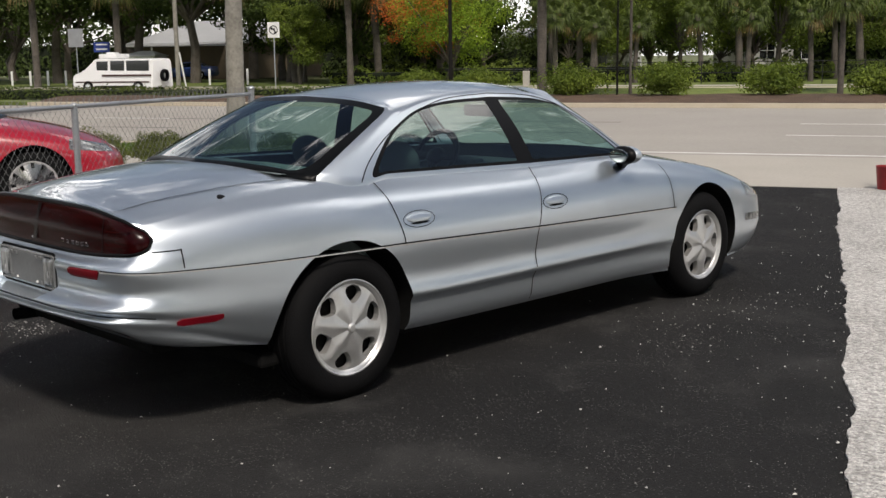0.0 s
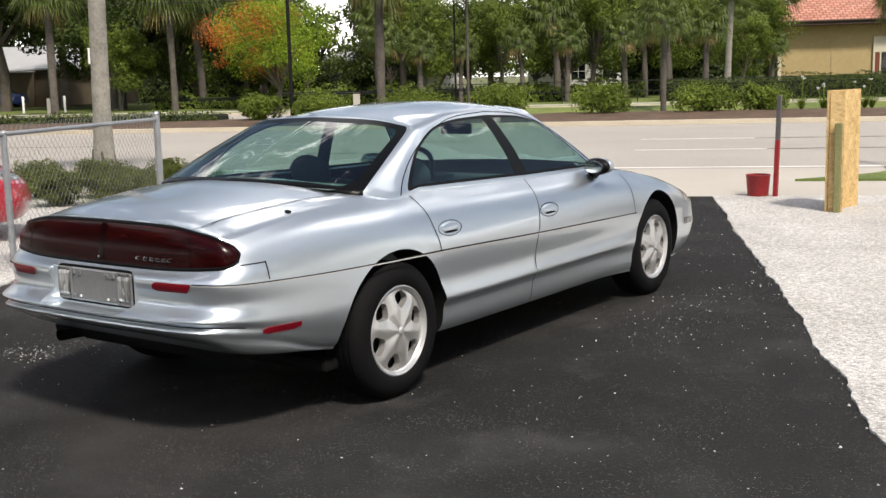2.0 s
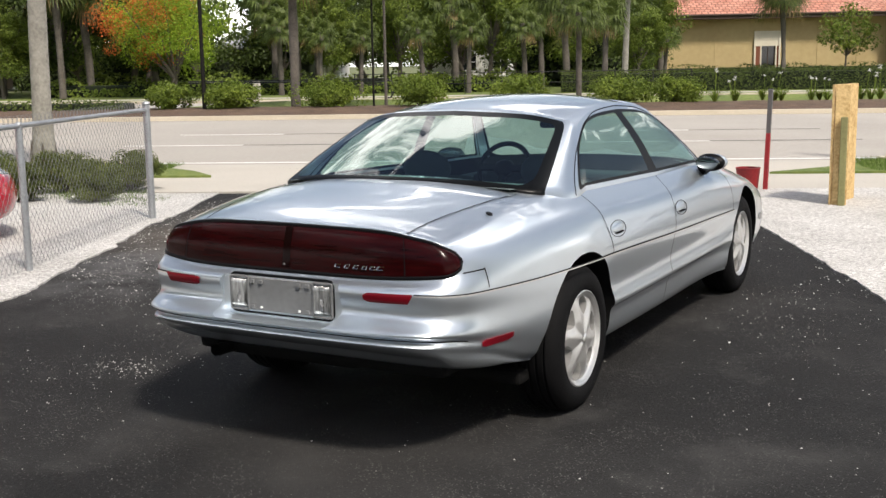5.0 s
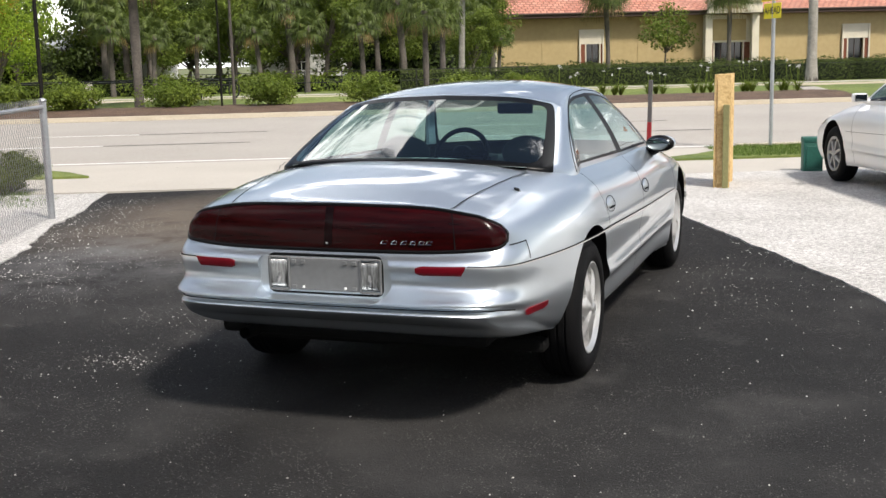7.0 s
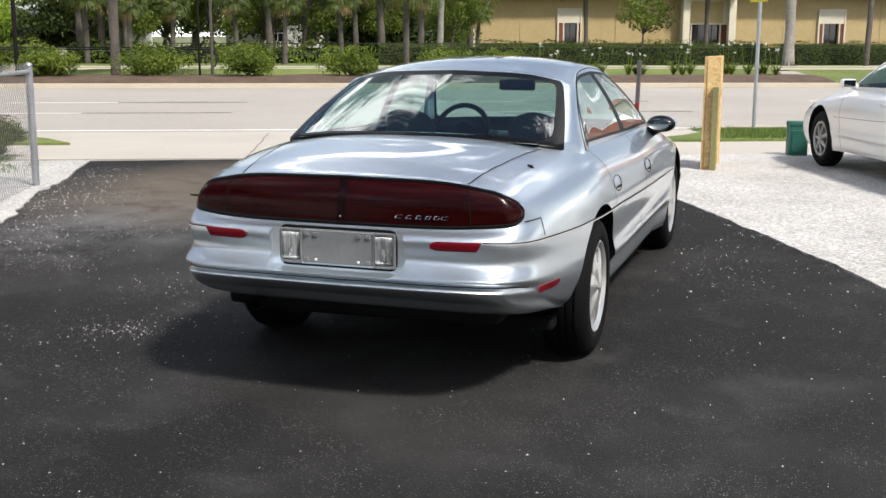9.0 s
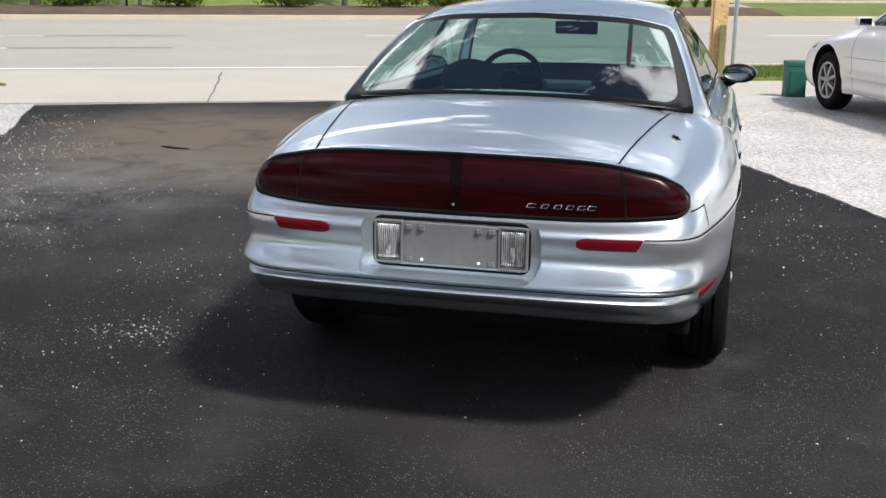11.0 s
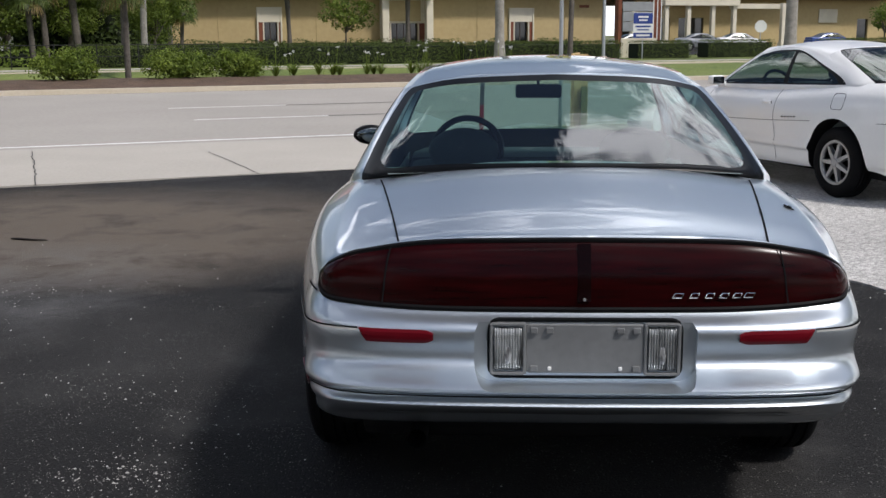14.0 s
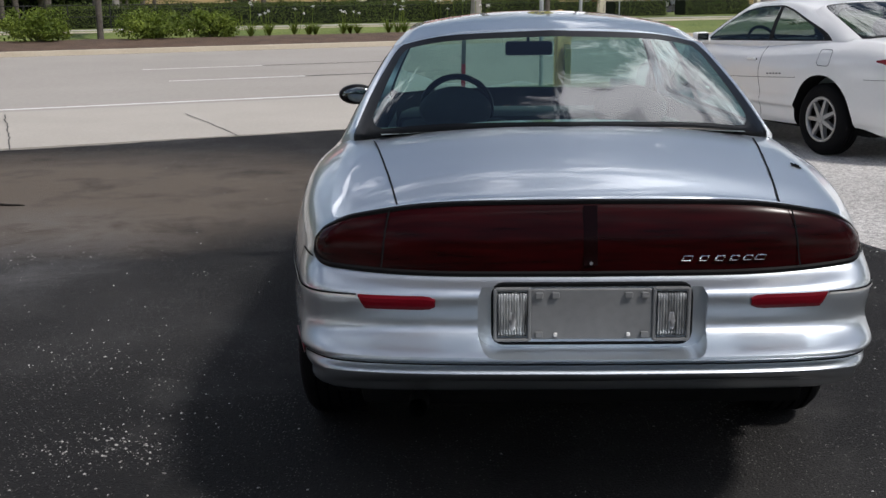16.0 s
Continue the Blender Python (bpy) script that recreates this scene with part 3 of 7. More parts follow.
nose_middle = section(3.8, (0, 0, 0, 0, 0, 0, 0, 0, 0, 0), (.635, .6, .55, .51, .45, .38, .28, .21, .2, .2), (0, .07, .12, .14, .16, .17, .13, .06, -.05, -.05))
SEDAN = [tail_middle, tail_quarter, tail_side, tail_corner, rear_overhang, rear_quarter, rear_axle, rear_door, centre_post, front_door, front_axle, front_wing, nose_corner, nose_quarter, nose_middle]
SEDAN_TOP = [(-1.2, .93), (-.955, .938), (-.75, .985), (-.45, 1.018), (-.2, 1.035), (.6, 1.03), (1.6, .99), (2.4, .950), (2.7, .918), (3.1, .848), (3.45, .770), (3.7, .685), (3.80, .635), (4.2, .6)]
SEDAN_CABIN = [
    ((0, -.225, 1.032), (0, .470, 1.325)), ((.40, -.170, 1.022), (.375, .485, 1.309)), ((.697, -.050, .988), (.562, .535, 1.272)),
    ((.742, .250, .966), (.600, .600, 1.262)), ((.756, .750, .950), (.556, .900, 1.312)), ((.763, 1.290, .935), (.545, 1.200, 1.326)),
    ((.764, 1.390, .932), (.545, 1.285, 1.326)), ((.768, 1.900, .926), (.552, 1.550, 1.308)), ((.770, 2.190, .922), (.566, 1.730, 1.272)),
    ((.735, 2.310, .915), (.545, 1.785, 1.280)), ((.450, 2.570, .912), (.400, 1.840, 1.318)), ((0, 2.680, .910), (0, 1.870, 1.338))]
SEDAN_ROOF = [(.3, 1.30), (.47, 1.325), (.8, 1.362), (1.25, 1.380), (1.6, 1.368), (1.87, 1.338), (2.1, 1.30)]


def lerp_table(tab, y):
    return float(np.interp(y, [p[0] for p in tab], [p[1] for p in tab]))


def smooth_table(tab):
    c = catmull(tab, 8)
    return lambda y: float(np.interp(y, c[:, 0], c[:, 1]))


def mirrored(geo):
    v, f = geo
    return [(-x, y, z) for x, y, z in v], [q[::-1] for q in f]


def weld(geo, d=0.0006):
    bm = bmesh.new()
    vs = [bm.verts.new(p) for p in geo[0]]
    for q in geo[1]:
        try:
            bm.faces.new([vs[i] for i in q])
        except ValueError:
            pass
    bmesh.ops.remove_doubles(bm, verts=bm.verts[:], dist=d)
    bmesh.ops.dissolve_degenerate(bm, edges=bm.edges[:], dist=d * 0.3)
    bmesh.ops.recalc_face_normals(bm, faces=bm.faces[:])
    return bm


def carve(geo_bm, cutters, mat_, painted=()):
    """The closed body less the given closed cutters, as a plain mesh."""
    tmp = new("carve_body", mesh_of("carve_body", geo_bm, mat_))
    gone = [tmp]
    for k, g in enumerate(cutters):
        c = new("carve_tool", mesh_of("carve_tool", weld(g), UNDER if k not in painted else mat_))
        gone.append(c)
        md = tmp.modifiers.new("cut", "BOOLEAN")
        md.operation, md.object, md.solver = "DIFFERENCE", c, "EXACT"
        md.material_mode, md.use_self = "TRANSFER", k == 4
    dg = bpy.context.evaluated_depsgraph_get()
    me = bpy.data.meshes.new_from_object(tmp.evaluated_get(dg))
    for o in gone:
        bpy.data.objects.remove(o)
    me.shade_smooth()
    me.set_sharp_from_angle(angle=radians(38))
    return me


class Shell:
    """A car body's surface: side grid, deck and cabin, from its tables."""

    def __init__(self, cols, top, cabin, roof, ns=9, nl=5):
        self.nl, self.ns = nl, ns
        self.side = smooth_grid(cols, ns, nl)
        self.topz, self.roofz = smooth_table(top), smooth_table(roof)
        self.cols, self.cabin = cols, cabin

    def body(self):
        g, rows = self.side, []
        nd = 14
        for s in range(g.shape[0]):
            p = g[s, 0]
            zc = max(self.topz(p[1]), p[2])
            deck = []
            for k in range(nd):
                f = 1 - k / nd
                deck.append((p[0] * (1 - f), p[1], p[2] + (zc - p[2]) * (1 - (1 - f) ** 2.4)))
            rows.append(deck + [tuple(q) for q in g[s]])
        geo = grid_geo(rows)
        return weld(merge(geo, mirrored(geo)))

    def at(self, s, k):
        """The side's point at station s and level k (fractions of the tables' own steps), with its outward normal."""
        a, b = s * self.ns, k * self.nl

        def pick(a, b):
            a, b = min(max(a, 0), self.side.shape[0] - 1.001), min(max(b, 0), self.side.shape[1] - 1.001)
            i, j = int(a), int(b)
            fa, fb = a - i, b - j
            g = self.side
            return Vector((g[i, j] * (1 - fa) + g[i + 1, j] * fa) * (1 - fb) + (g[i, j + 1] * (1 - fa) + g[i + 1, j + 1] * fa) * fb)
        p = pick(a, b)
        n = (pick(a + .5, b) - pick(a - .5, b)).cross(pick(a, b + .5) - pick(a, b - .5))
        n.normalize()
        if n.dot(Vector((p.x, (p.y - 1.4) * 0.4, 0))) < 0:
            n = -n
        return p, n

    def s_at_y(self, y, k):
        """The station at which level k of the side passes y (beyond the tail's corner)."""
        lo, hi = 3.0, len(self.cols) - 3.0
        for _ in range(30):
            m = (lo + hi) / 2
            if self.at(m, k)[0].y < y:
                lo = m
            else:
                hi = m
        return lo

    def k_at_z(self, s, z):
        lo, hi = 0.0, 7.0
        for _ in range(30):
            m = (lo + hi) / 2
            if self.at(s, m)[0].z > z:
                lo = m
            else:
                hi = m
        return lo

    def ribbon(self, pts, width, lift=0.0015):
        """A thin strip that follows (s, k) points on the side."""
        pn = [self.at(*p) for p in pts]
        rows = [[], []]
        for i, (p, n) in enumerate(pn):
            d = (pn[min(i + 1, len(pn) - 1)][0] - pn[max(i - 1, 0)][0]).normalized()
            c = d.cross(n).normalized() * width / 2
            rows[0].append(tuple(p + n * lift + c))
            rows[1].append(tuple(p + n * lift - c))
        geo = grid_geo(rows)
        return geo

    def deck_point(self, y, x):
        """A point on the deck (bonnet or boot lid) with x given."""
        lo, hi = 0, self.side.shape[0] - 1
        j = min(range(self.side.shape[0]), key=lambda i: abs(self.side[i, 0][1] - y) + (0 if self.side[i, 0][0] > abs(x) else 9))
        p = self.side[j, 0]
        zc = max(self.topz(y), p[2])
        f = 1 - abs(x) / p[0]
        return Vector((x, y, p[2] + (zc - p[2]) * (1 - (1 - f) ** 2.4)))

    def cabin_grid(self, n_per=6, nlv=14, bulge=0.02):
        b = catmull([c[0] for c in self.cabin], n_per)
        t = catmull([c[1] for c in self.cabin], n_per)
        rows = []
        for p, q in zip(b, t):
            col = []
            out = Vector((p[0], (p[1] - 1.2) * 0.8, 0))
            out = out.normalized() if out.length else out
            for k in range(nlv + 1):
                f = k / nlv
                c = Vector(p) * (1 - f) + Vector(q) * f + out * bulge * math.sin(math.pi * f)
                col.append(c)
            rows.append(col)
        return rows

    def roof(self, rows, nd=10):
        out = []
        for col in rows:
            p = col[-1]
            zc = max(self.roofz(p.y), p.z)
            out.append([(p.x * (1 - k / nd), p.y, p.z + (zc - p.z) * (1 - (1 - k / nd) ** 2.2)) for k in range(nd + 1)])
        return out


def cyl_x(y, z, r, x0, x1, n=64):
    v, f = lathe([(x0, r), (x1, r)], n, "x")
    f = f + [tuple(range(n))[::-1], tuple(range(n, 2 * n))]
    return [(a, b + y, c + z) for a, b, c in v], f


def pair(name, geo, mat_, parent, label="", smooth=False, angle=40):
    """One part on each flank."""
    return [part(name, g, mat_, parent, label, smooth, angle) for g in (geo, mirrored(geo))]


def corner_cut(t, r, a):
    """How far a rounded corner of run r and depth a eats into an edge at run t."""
    return 0.0 if t >= r or not a else a * (1 - math.sqrt(max(0.0, 1 - (1 - t / r) ** 2)))


class Pane:
    """A window's outline on the cabin: stations s0..s1, heights lo..hi, rounded corners (run, depth) low and high at both ends."""

    def __init__(self, name, s0, s1, lo, hi, c0=((.01, 0), (.01, 0)), c1=((.01, 0), (.01, 0))):
        self.name, self.s0, self.s1, self.lo, self.hi, self.c0, self.c1 = name, s0, s1, lo, hi, c0, c1

    def span(self, s):
        t0, t1 = s - self.s0, self.s1 - s
        lo = self.lo + corner_cut(t0, *self.c0[0]) + corner_cut(t1, *self.c1[0])
        hi = self.hi - corner_cut(t0, *self.c0[1]) - corner_cut(t1, *self.c1[1])
        return lo, max(lo, hi)


def cabin_skin(shell, car, paint, glass_mat, outers, panes, flare=None, border=BLACK, bulge=0.02, seams=()):
    """The cabin: painted pillars, dark window surrounds and the panes, all on one smooth surface."""
    n_st, spread = len(shell.cabin), {}
    low, top = catmull([c[0] for c in shell.cabin], 16), catmull([c[1] for c in shell.cabin], 16)

    def at(s, f):
        if f < 0:
            return at(s, 0.0) + Vector((0, 0, f))
        a = min(max(s * 16, 0), len(low) - 1.0001)
        i = int(a)
        p, q = (Vector(g[i] * (1 - a + i) + g[i + 1] * (a - i)) for g in (low, top))
        out = Vector((p.x, (p.y - 1.2) * 0.8, 0))
        out = out.normalized() if out.length else out
        c = p * (1 - f) + q * f + out * bulge * math.sin(math.pi * f)
        if flare:
            w = max(0.0, 1 - ((s - flare[0]) / flare[1]) ** 2) ** 1.4
            if w:
                if s not in spread:
                    spread[s] = shell.at(shell.s_at_y(p.y, .5), .62)[0]
                side = spread[s]
                c += (Vector((side.x, p.y, side.z)) - p + Vector((0, 0, .004))) * w * .55 * (1 - f) ** 3.2
        return c
    stations = set(np.linspace(0, n_st - 1, 12 * (n_st - 1) + 1))
    for w in list(outers) + list(panes):
        for e, sg in ((w.s0, 1), (w.s1, -1)):
            stations |= {e} | {e + sg * d for d in (.01, .03, .06, .1, .15, .21, .28)}
    stations = sorted(x for x in {round(x, 4) for x in stations} if 0 <= x <= n_st - 1)
    skins, glass_rows, dark = [], {w.name: [] for w in panes}, {w.name: [] for w in outers}

    def strip(s, e, a, b, n):
        return grid_geo([[tuple(at(s, a[0] + (a[1] - a[0]) * k / n)) for k in range(n + 1)], [tuple(at(e, b[0] + (b[1] - b[0]) * k / n)) for k in range(n + 1)]])
    run, last = [], None
    for s, e in zip(stations[:-1], stations[1:]):
        m = (s + e) / 2
        o = next((w for w in outers if w.s0 <= m <= w.s1), None)
        g = next((w for w in panes if w.s0 <= m <= w.s1), None)
        key = o.name if o else "pillar"
        if key != last:
            if run and last == "pillar":
                skins.append(run)
            run, last = [], key
        if not o:
            run.append(strip(s, e, (-.05, 1), (-.05, 1), 15))
            continue
        a, b = o.span(s), o.span(e)
        skins.append([strip(s, e, (a[1], 1), (b[1], 1), 3)])
        (skins.append if o.s0 > 0 and o.s1 < n_st - 1 else dark[o.name].extend)([strip(s, e, (-.05, a[0]), (-.05, b[0]), 3)])
        if not g:
            dark[o.name].append(strip(s, e, a, b, 12))
            continue
        c, d = g.span(s), g.span(e)
        dark[o.name] += [strip(s, e, (a[0], c[0]), (b[0], d[0]), 2), strip(s, e, (c[1], a[1]), (d[1], b[1]), 2)]
        glass_rows[g.name].append(strip(s, e, c, d, 12))
    if run and last == "pillar":
        skins.append(run)
    for w in panes:
        geo = merge(*glass_rows[w.name])
        if w.s0 <= 0 or w.s1 >= n_st - 1:
            part(w.name, weld(merge(geo, mirrored(geo))), glass_mat, car, smooth=True, angle=80)
        else:
            for g in (geo, mirrored(geo)):
                part(w.name, weld(g), glass_mat, car, smooth=True, angle=80)
    for w in outers:
        geo = merge(*dark[w.name])
        if w.s0 <= 0 or w.s1 >= n_st - 1:
            part("window_band", weld(merge(geo, mirrored(geo))), FRIT, car, "glossy black band round the glass", smooth=True, angle=60)
        else:
            for g in (geo, mirrored(geo)):
                part("window_seal", weld(g), border, car, smooth=True, angle=60)
    body = merge(*(x for r in skins for x in r))
    rows = [[at(s, 1.0)] for s in stations]
    roof = grid_geo(shell.roof(rows))
    part("roof", weld(merge(roof, mirrored(roof), body, mirrored(body)), .0012), paint, car, smooth=True, angle=50)
    for line in seams:
        pts = [at(a, b) for a, b in catmull(line, 8)]
        pair("door_frame_seam", tube([p + Vector((.0005, 0, .0003)) for p in pts], .0026, 5), GAP, car)


def tyre_geo(r, w, rim):
    prof = [(-w / 2 + .012, rim), (-w / 2, rim + .012), (-w / 2, rim + (r - rim) * .55), (-w / 2 + .014, r - .022), (-w / 2 + .035, r - .004)]
    for g_ in (-.055, -.018, .018, .055):
        prof += [(g_ - .006, r), (g_ - .004, r - .008), (g_ + .004, r - .008), (g_ + .006, r)]
    prof += [(w / 2 - .035, r - .004), (w / 2 - .014, r - .022), (w / 2, rim + (r - rim) * .55), (w / 2, rim + .012), (w / 2 - .012, rim)]
    prof = sorted(prof[:5], key=lambda p: 0) + prof[5:]
    return lathe(prof, 56, "x")


def star_rim(r, spokes=6, hole=(.50, .88), half=0.70, dish=0.05):
    """A cast wheel's face: rounded holes near the rim leave tapering spokes; outward is +x."""
    nr, na = 26, 8
    r_list = np.linspace(0.10, 1.0, nr)
    verts, faces = [], []
    sect = 2 * math.pi / spokes

    def width(q):
        if q <= hole[0] or q >= hole[1]:
            return 0.0
        t = (q - hole[0]) / (hole[1] - hole[0])
        return half * sect / 2 * (max(0.0, 1 - (2 * t - 1) ** 2)) ** 0.5 * (0.55 + 0.45 * t)

    def depth(q, a):
        crown = math.cos(math.pi * a) * .5 + .5          # 1 in a spoke's middle, 0 beside a hole
        d = dish * (1 - q) ** 1.2 * .6 + .010 * crown * math.sin(math.pi * min(1, q))
        if q > .90:
            d += .016 * min(1, (q - .90) / .04)
        return d
    for s in range(spokes):
        base = len(verts)
        for q in r_list:
            h = width(q)
            for j in range(na + 1):
                t = j / na
                th = s * sect + h + (sect - 2 * h) * t
                a = abs(2 * t - 1)
                verts.append((depth(q, a), r * q * math.cos(th), r * q * math.sin(th)))
        for i in range(nr - 1):
            for j in range(na):
                k = base + i * (na + 1) + j
                faces.append((k, k + 1, k + na + 2, k + na + 1))
        # walls of the hole, going inwards
        for edge in (0, na):
            for i in range(nr - 1):
                if width(r_list[i]) > 0 or width(r_list[i + 1]) > 0:
                    k0, k1 = base + i * (na + 1) + edge, base + (i + 1) * (na + 1) + edge
                    b0 = len(verts)
                    for k in (k0, k1):
                        x, y, z = verts[k]
                        verts.append((x - .035, y, z))
                    faces.append((k0, k1, b0 + 1, b0))
    cap = lathe([(depth(.10, 1) + .012, 0.0005), (depth(.10, 1) + .011, r * .07), (depth(.10, 1) + .004, r * .11)], 24, "x")
    lip = lathe([(.012, r * .93), (.022, r * .985), (.020, r * 1.01), (-.03, r * 1.015)], 48, "x")
    return merge((verts, faces), cap, lip)


def spoke_rim(r, spokes=7):
    """Plain tapered spokes between a hub and a rim ring."""
    geos = [lathe([(.0, r * .86), (.018, r * .9), (.02, r), (-.04, r * 1.01)], 44, "x"), lathe([(.03, .0005), (.03, r * .16), (.015, r * .25), (-.02, r * .27)], 28, "x")]
    for s in range(spokes):
        t = 2 * math.pi * s / spokes
        m = Matrix.Rotation(t, 4, "X")
        sp = [(.024, r * .2, -.020), (.024, r * .2, .020), (.012, r * .9, .013), (.012, r * .9, -.013), (-.02, r * .2, -.024), (-.02, r * .2, .024), (-.02, r * .9, .018), (-.02, r * .9, -.018)]
        geos.append(moved((sp, [(0, 1, 2, 3), (0, 4, 5, 1), (1, 5, 6, 2), (3, 2, 6, 7), (0, 3, 7, 4)]), m))
    for s in range(5):
        t = 2 * math.pi * s / 5
        geos.append(moved(lathe([(.03, .012), (.036, .008), (.036, .0005)], 8, "x"), Matrix.Translation((0, r * .17 * math.cos(t), r * .17 * math.sin(t)))))
    return merge(*geos)


def slot_rim(r):
    """A polished disc wheel with short slots near its rim."""
    nr, ns = 6, 12
    geos = [lathe([(.03, .0005), (.03, r * .18), (.012, r * .24), (.006, r * .70)], 48, "x"), lathe([(.004, r * .88), (.018, r * .93), (.02, r), (-.04, r * 1.01)], 48, "x")]
    for s in range(ns):
        a0, a1 = 2 * math.pi * (s + .30) / ns, 2 * math.pi * (s + 1.0) / ns
        rows = [[(.006 - .002 * k, r * (.70 + .18 * k) * math.cos(a0 + (a1 - a0) * j / 4), r * (.70 + .18 * k) * math.sin(a0 + (a1 - a0) * j / 4)) for j in range(5)] for k in (0, 1)]
        geos.append(grid_geo(rows))
    for s in range(5):
        t = 2 * math.pi * s / 5
        geos.append(moved(lathe([(.03, .016), (.042, .012), (.042, .0005)], 8, "x"), Matrix.Translation((0, r * .16 * math.cos(t), r * .16 * math.sin(t)))))
    return merge(*geos)


def wheel(car, x, y, z, r, w, rim_r, rim_geo, rim_mat=ALLOY, turn=0.0, name="wheel"):
    """A wheel with its face at x: tyre, rim and the dark drum behind."""
    sgn = 1 if x > 0 else -1
    m = Matrix.Translation((x - sgn * w / 2, y, z)) @ (Matrix.Identity(4) if sgn > 0 else Matrix.Rotation(math.pi, 4, "Z"))
    t = part(name, moved(tyre_geo(r, w, rim_r), m), RUBBER, car, "black rubber tyre on an alloy rim", smooth=True, angle=50)
    part("rim", moved(moved(rim_geo, Matrix.Rotation(turn, 4, "X")), m @ Matrix.Translation((w / 2 - .028, 0, 0))), rim_mat, t, "silver alloy rim", smooth=True, angle=35)
    drum = lathe([(w / 2 - .075, .0005), (w / 2 - .075, rim_r * .98), (-w / 2 + .02, rim_r)], 32, "x")
    part("brake_drum", moved(drum, m), UNDER, t)
    return t


def seat(car, x, y, h=0.55, z0=0.35, mat_=CLOTH, w=0.50):
    s = part("seat", merge(box(x, y + .20, z0 + .08, w, .50, .18, .06), moved(box(0, 0, .25, w * .94, .14, .50, .055), Matrix.Translation((x, y - .05, z0 + .12)) @ Matrix.Rotation(radians(16), 4, "X"))), mat_, car, smooth=True)
    part("headrest", moved(merge(ball(0, 0, 0, .150, .062, .100, 20, 12), box(0, 0, -.10, .16, .07, .10, .03)), Matrix.Translation((x, y - .27, z0 + h + .135)) @ Matrix.Rotation(radians(12), 4, "X")), mat_, s, smooth=True)
    return s


def interior(car, x_half, y0, y1, dash_y, belt, wheel_x=-.36, wheel_up=0.0):
    tub = [(-x_half, y0, belt), (x_half, y0, belt), (x_half, y1, belt), (-x_half, y1, belt), (-x_half, y0 + .1, .36), (x_half, y0 + .1, .36), (x_half, y1, .36), (-x_half, y1, .36)]
    part("cabin_lining", (tub, [(4, 5, 6, 7), (0, 1, 5, 4), (1, 2, 6, 5), (2, 3, 7, 6), (3, 0, 4, 7)]), CLOTH_LIGHT, car)
    part("dashboard", merge(box(0, dash_y + .12, belt - .09, x_half * 1.96, .46, .20, .06), box(wheel_x, dash_y - .06, belt - .02, .36, .18, .12, .04)), CLOTH, car, smooth=True)
    sw = [(wheel_x + .170 * math.cos(a), 0.170 * math.sin(a)) for a in np.linspace(0, 2 * math.pi, 33)]
    tilt = Matrix.Translation((0, dash_y - .24, belt + wheel_up)) @ Matrix.Rotation(radians(62), 4, "X")
    ring = moved(tube([(x, y, 0) for x, y in sw], .017, 8, caps=False), tilt)
    spk = moved(merge(box(wheel_x, 0, 0, .34, .045, .03, .01), box(wheel_x, -.06, 0, .05, .13, .03, .01), ball(wheel_x, 0, 0, .07, .06, .03)), tilt)
    part("steering_wheel", merge(ring, spk), BLACK, car, smooth=True)
# ---- the silver sedan ----
REAR_CORNER, HARD = ((.24, .17), (.16, .10)), ((.01, 0), (.01, 0))
SEDAN_SEALS = [
    Pane("rear", -1, 2.06, .015, .985, HARD, ((.28, .20), (.18, .12))),
    Pane("side", 2.94, 8.06, .045, .925, ((.10, .10), (.62, .42)), ((.05, .04), (.10, .20))),
    Pane("front", 9.0, 12, .015, .985, ((.3, .1), (.3, .1)), HARD)]
SEDAN_PANES = [
    Pane("rear_window", -1, 1.80, .055, .915, HARD, REAR_CORNER),
    Pane("rear_door_window", 3.03, 4.96, .085, .885, ((.10, .10), (.58, .40)), ((.03, .02), (.03, .02))),
    Pane("front_door_window", 6.04, 7.96, .085, .885, ((.03, .02), (.03, .02)), ((.08, .06), (.12, .2))),
    Pane("windscreen", 9.08, 12, .04, .95, ((.3, .1), (.3, .1)), HARD)]


def rounded_rect(w, h, r, n=5):
    pts = []
    for cx, cz, a0 in ((w / 2 - r, h / 2 - r, 0), (-w / 2 + r, h / 2 - r, 90), (-w / 2 + r, -h / 2 + r, 180), (w / 2 - r, -h / 2 + r, 270)):
        for k in range(n + 1):
            a = radians(a0 + 90 * k / n)
            pts.append((cx + r * math.cos(a), cz + r * math.sin(a)))
    return pts


def slab(w, h, t, r=0.01, n=4, bev=0.25):
    """A rounded plate in the xz plane, facing -y, t thick."""
    o, i_ = rounded_rect(w, h, r, n), rounded_rect(w - t * bev * 2, h - t * bev * 2, max(r - t * bev, .001), n)
    k = len(o)
    verts = [(x, 0, z) for x, z in o] + [(x, -t * .6, z) for x, z in o] + [(x, -t, z) for x, z in i_]
    faces = [tuple(range(k))] + [tuple(range(2 * k, 3 * k))[::-1]]
    for a in (0, k):
        faces += [(a + j, a + (j + 1) % k, a + k + (j + 1) % k, a + k + j) for j in range(k)]
    return verts, faces


def fluted(w, h, t, n=9):
    """A lens block whose front is fluted upright; its bright streaks come from the colour."""
    nx, nz = n * 6, 10
    rows = []
    for j in range(nz + 1):
        z = h * (j / nz - .5)
        edge = min(1.0, (1 - abs(2 * j / nz - 1)) * 6)
        rows.append([(w * (i / nx - .5), -t * min(edge, 1.0, (1 - abs(2 * i / nx - 1)) * 12) - .004 * abs(math.sin(math.pi * n * i / nx)) * edge, z) for i in range(nx + 1)])
    return grid_geo(rows)


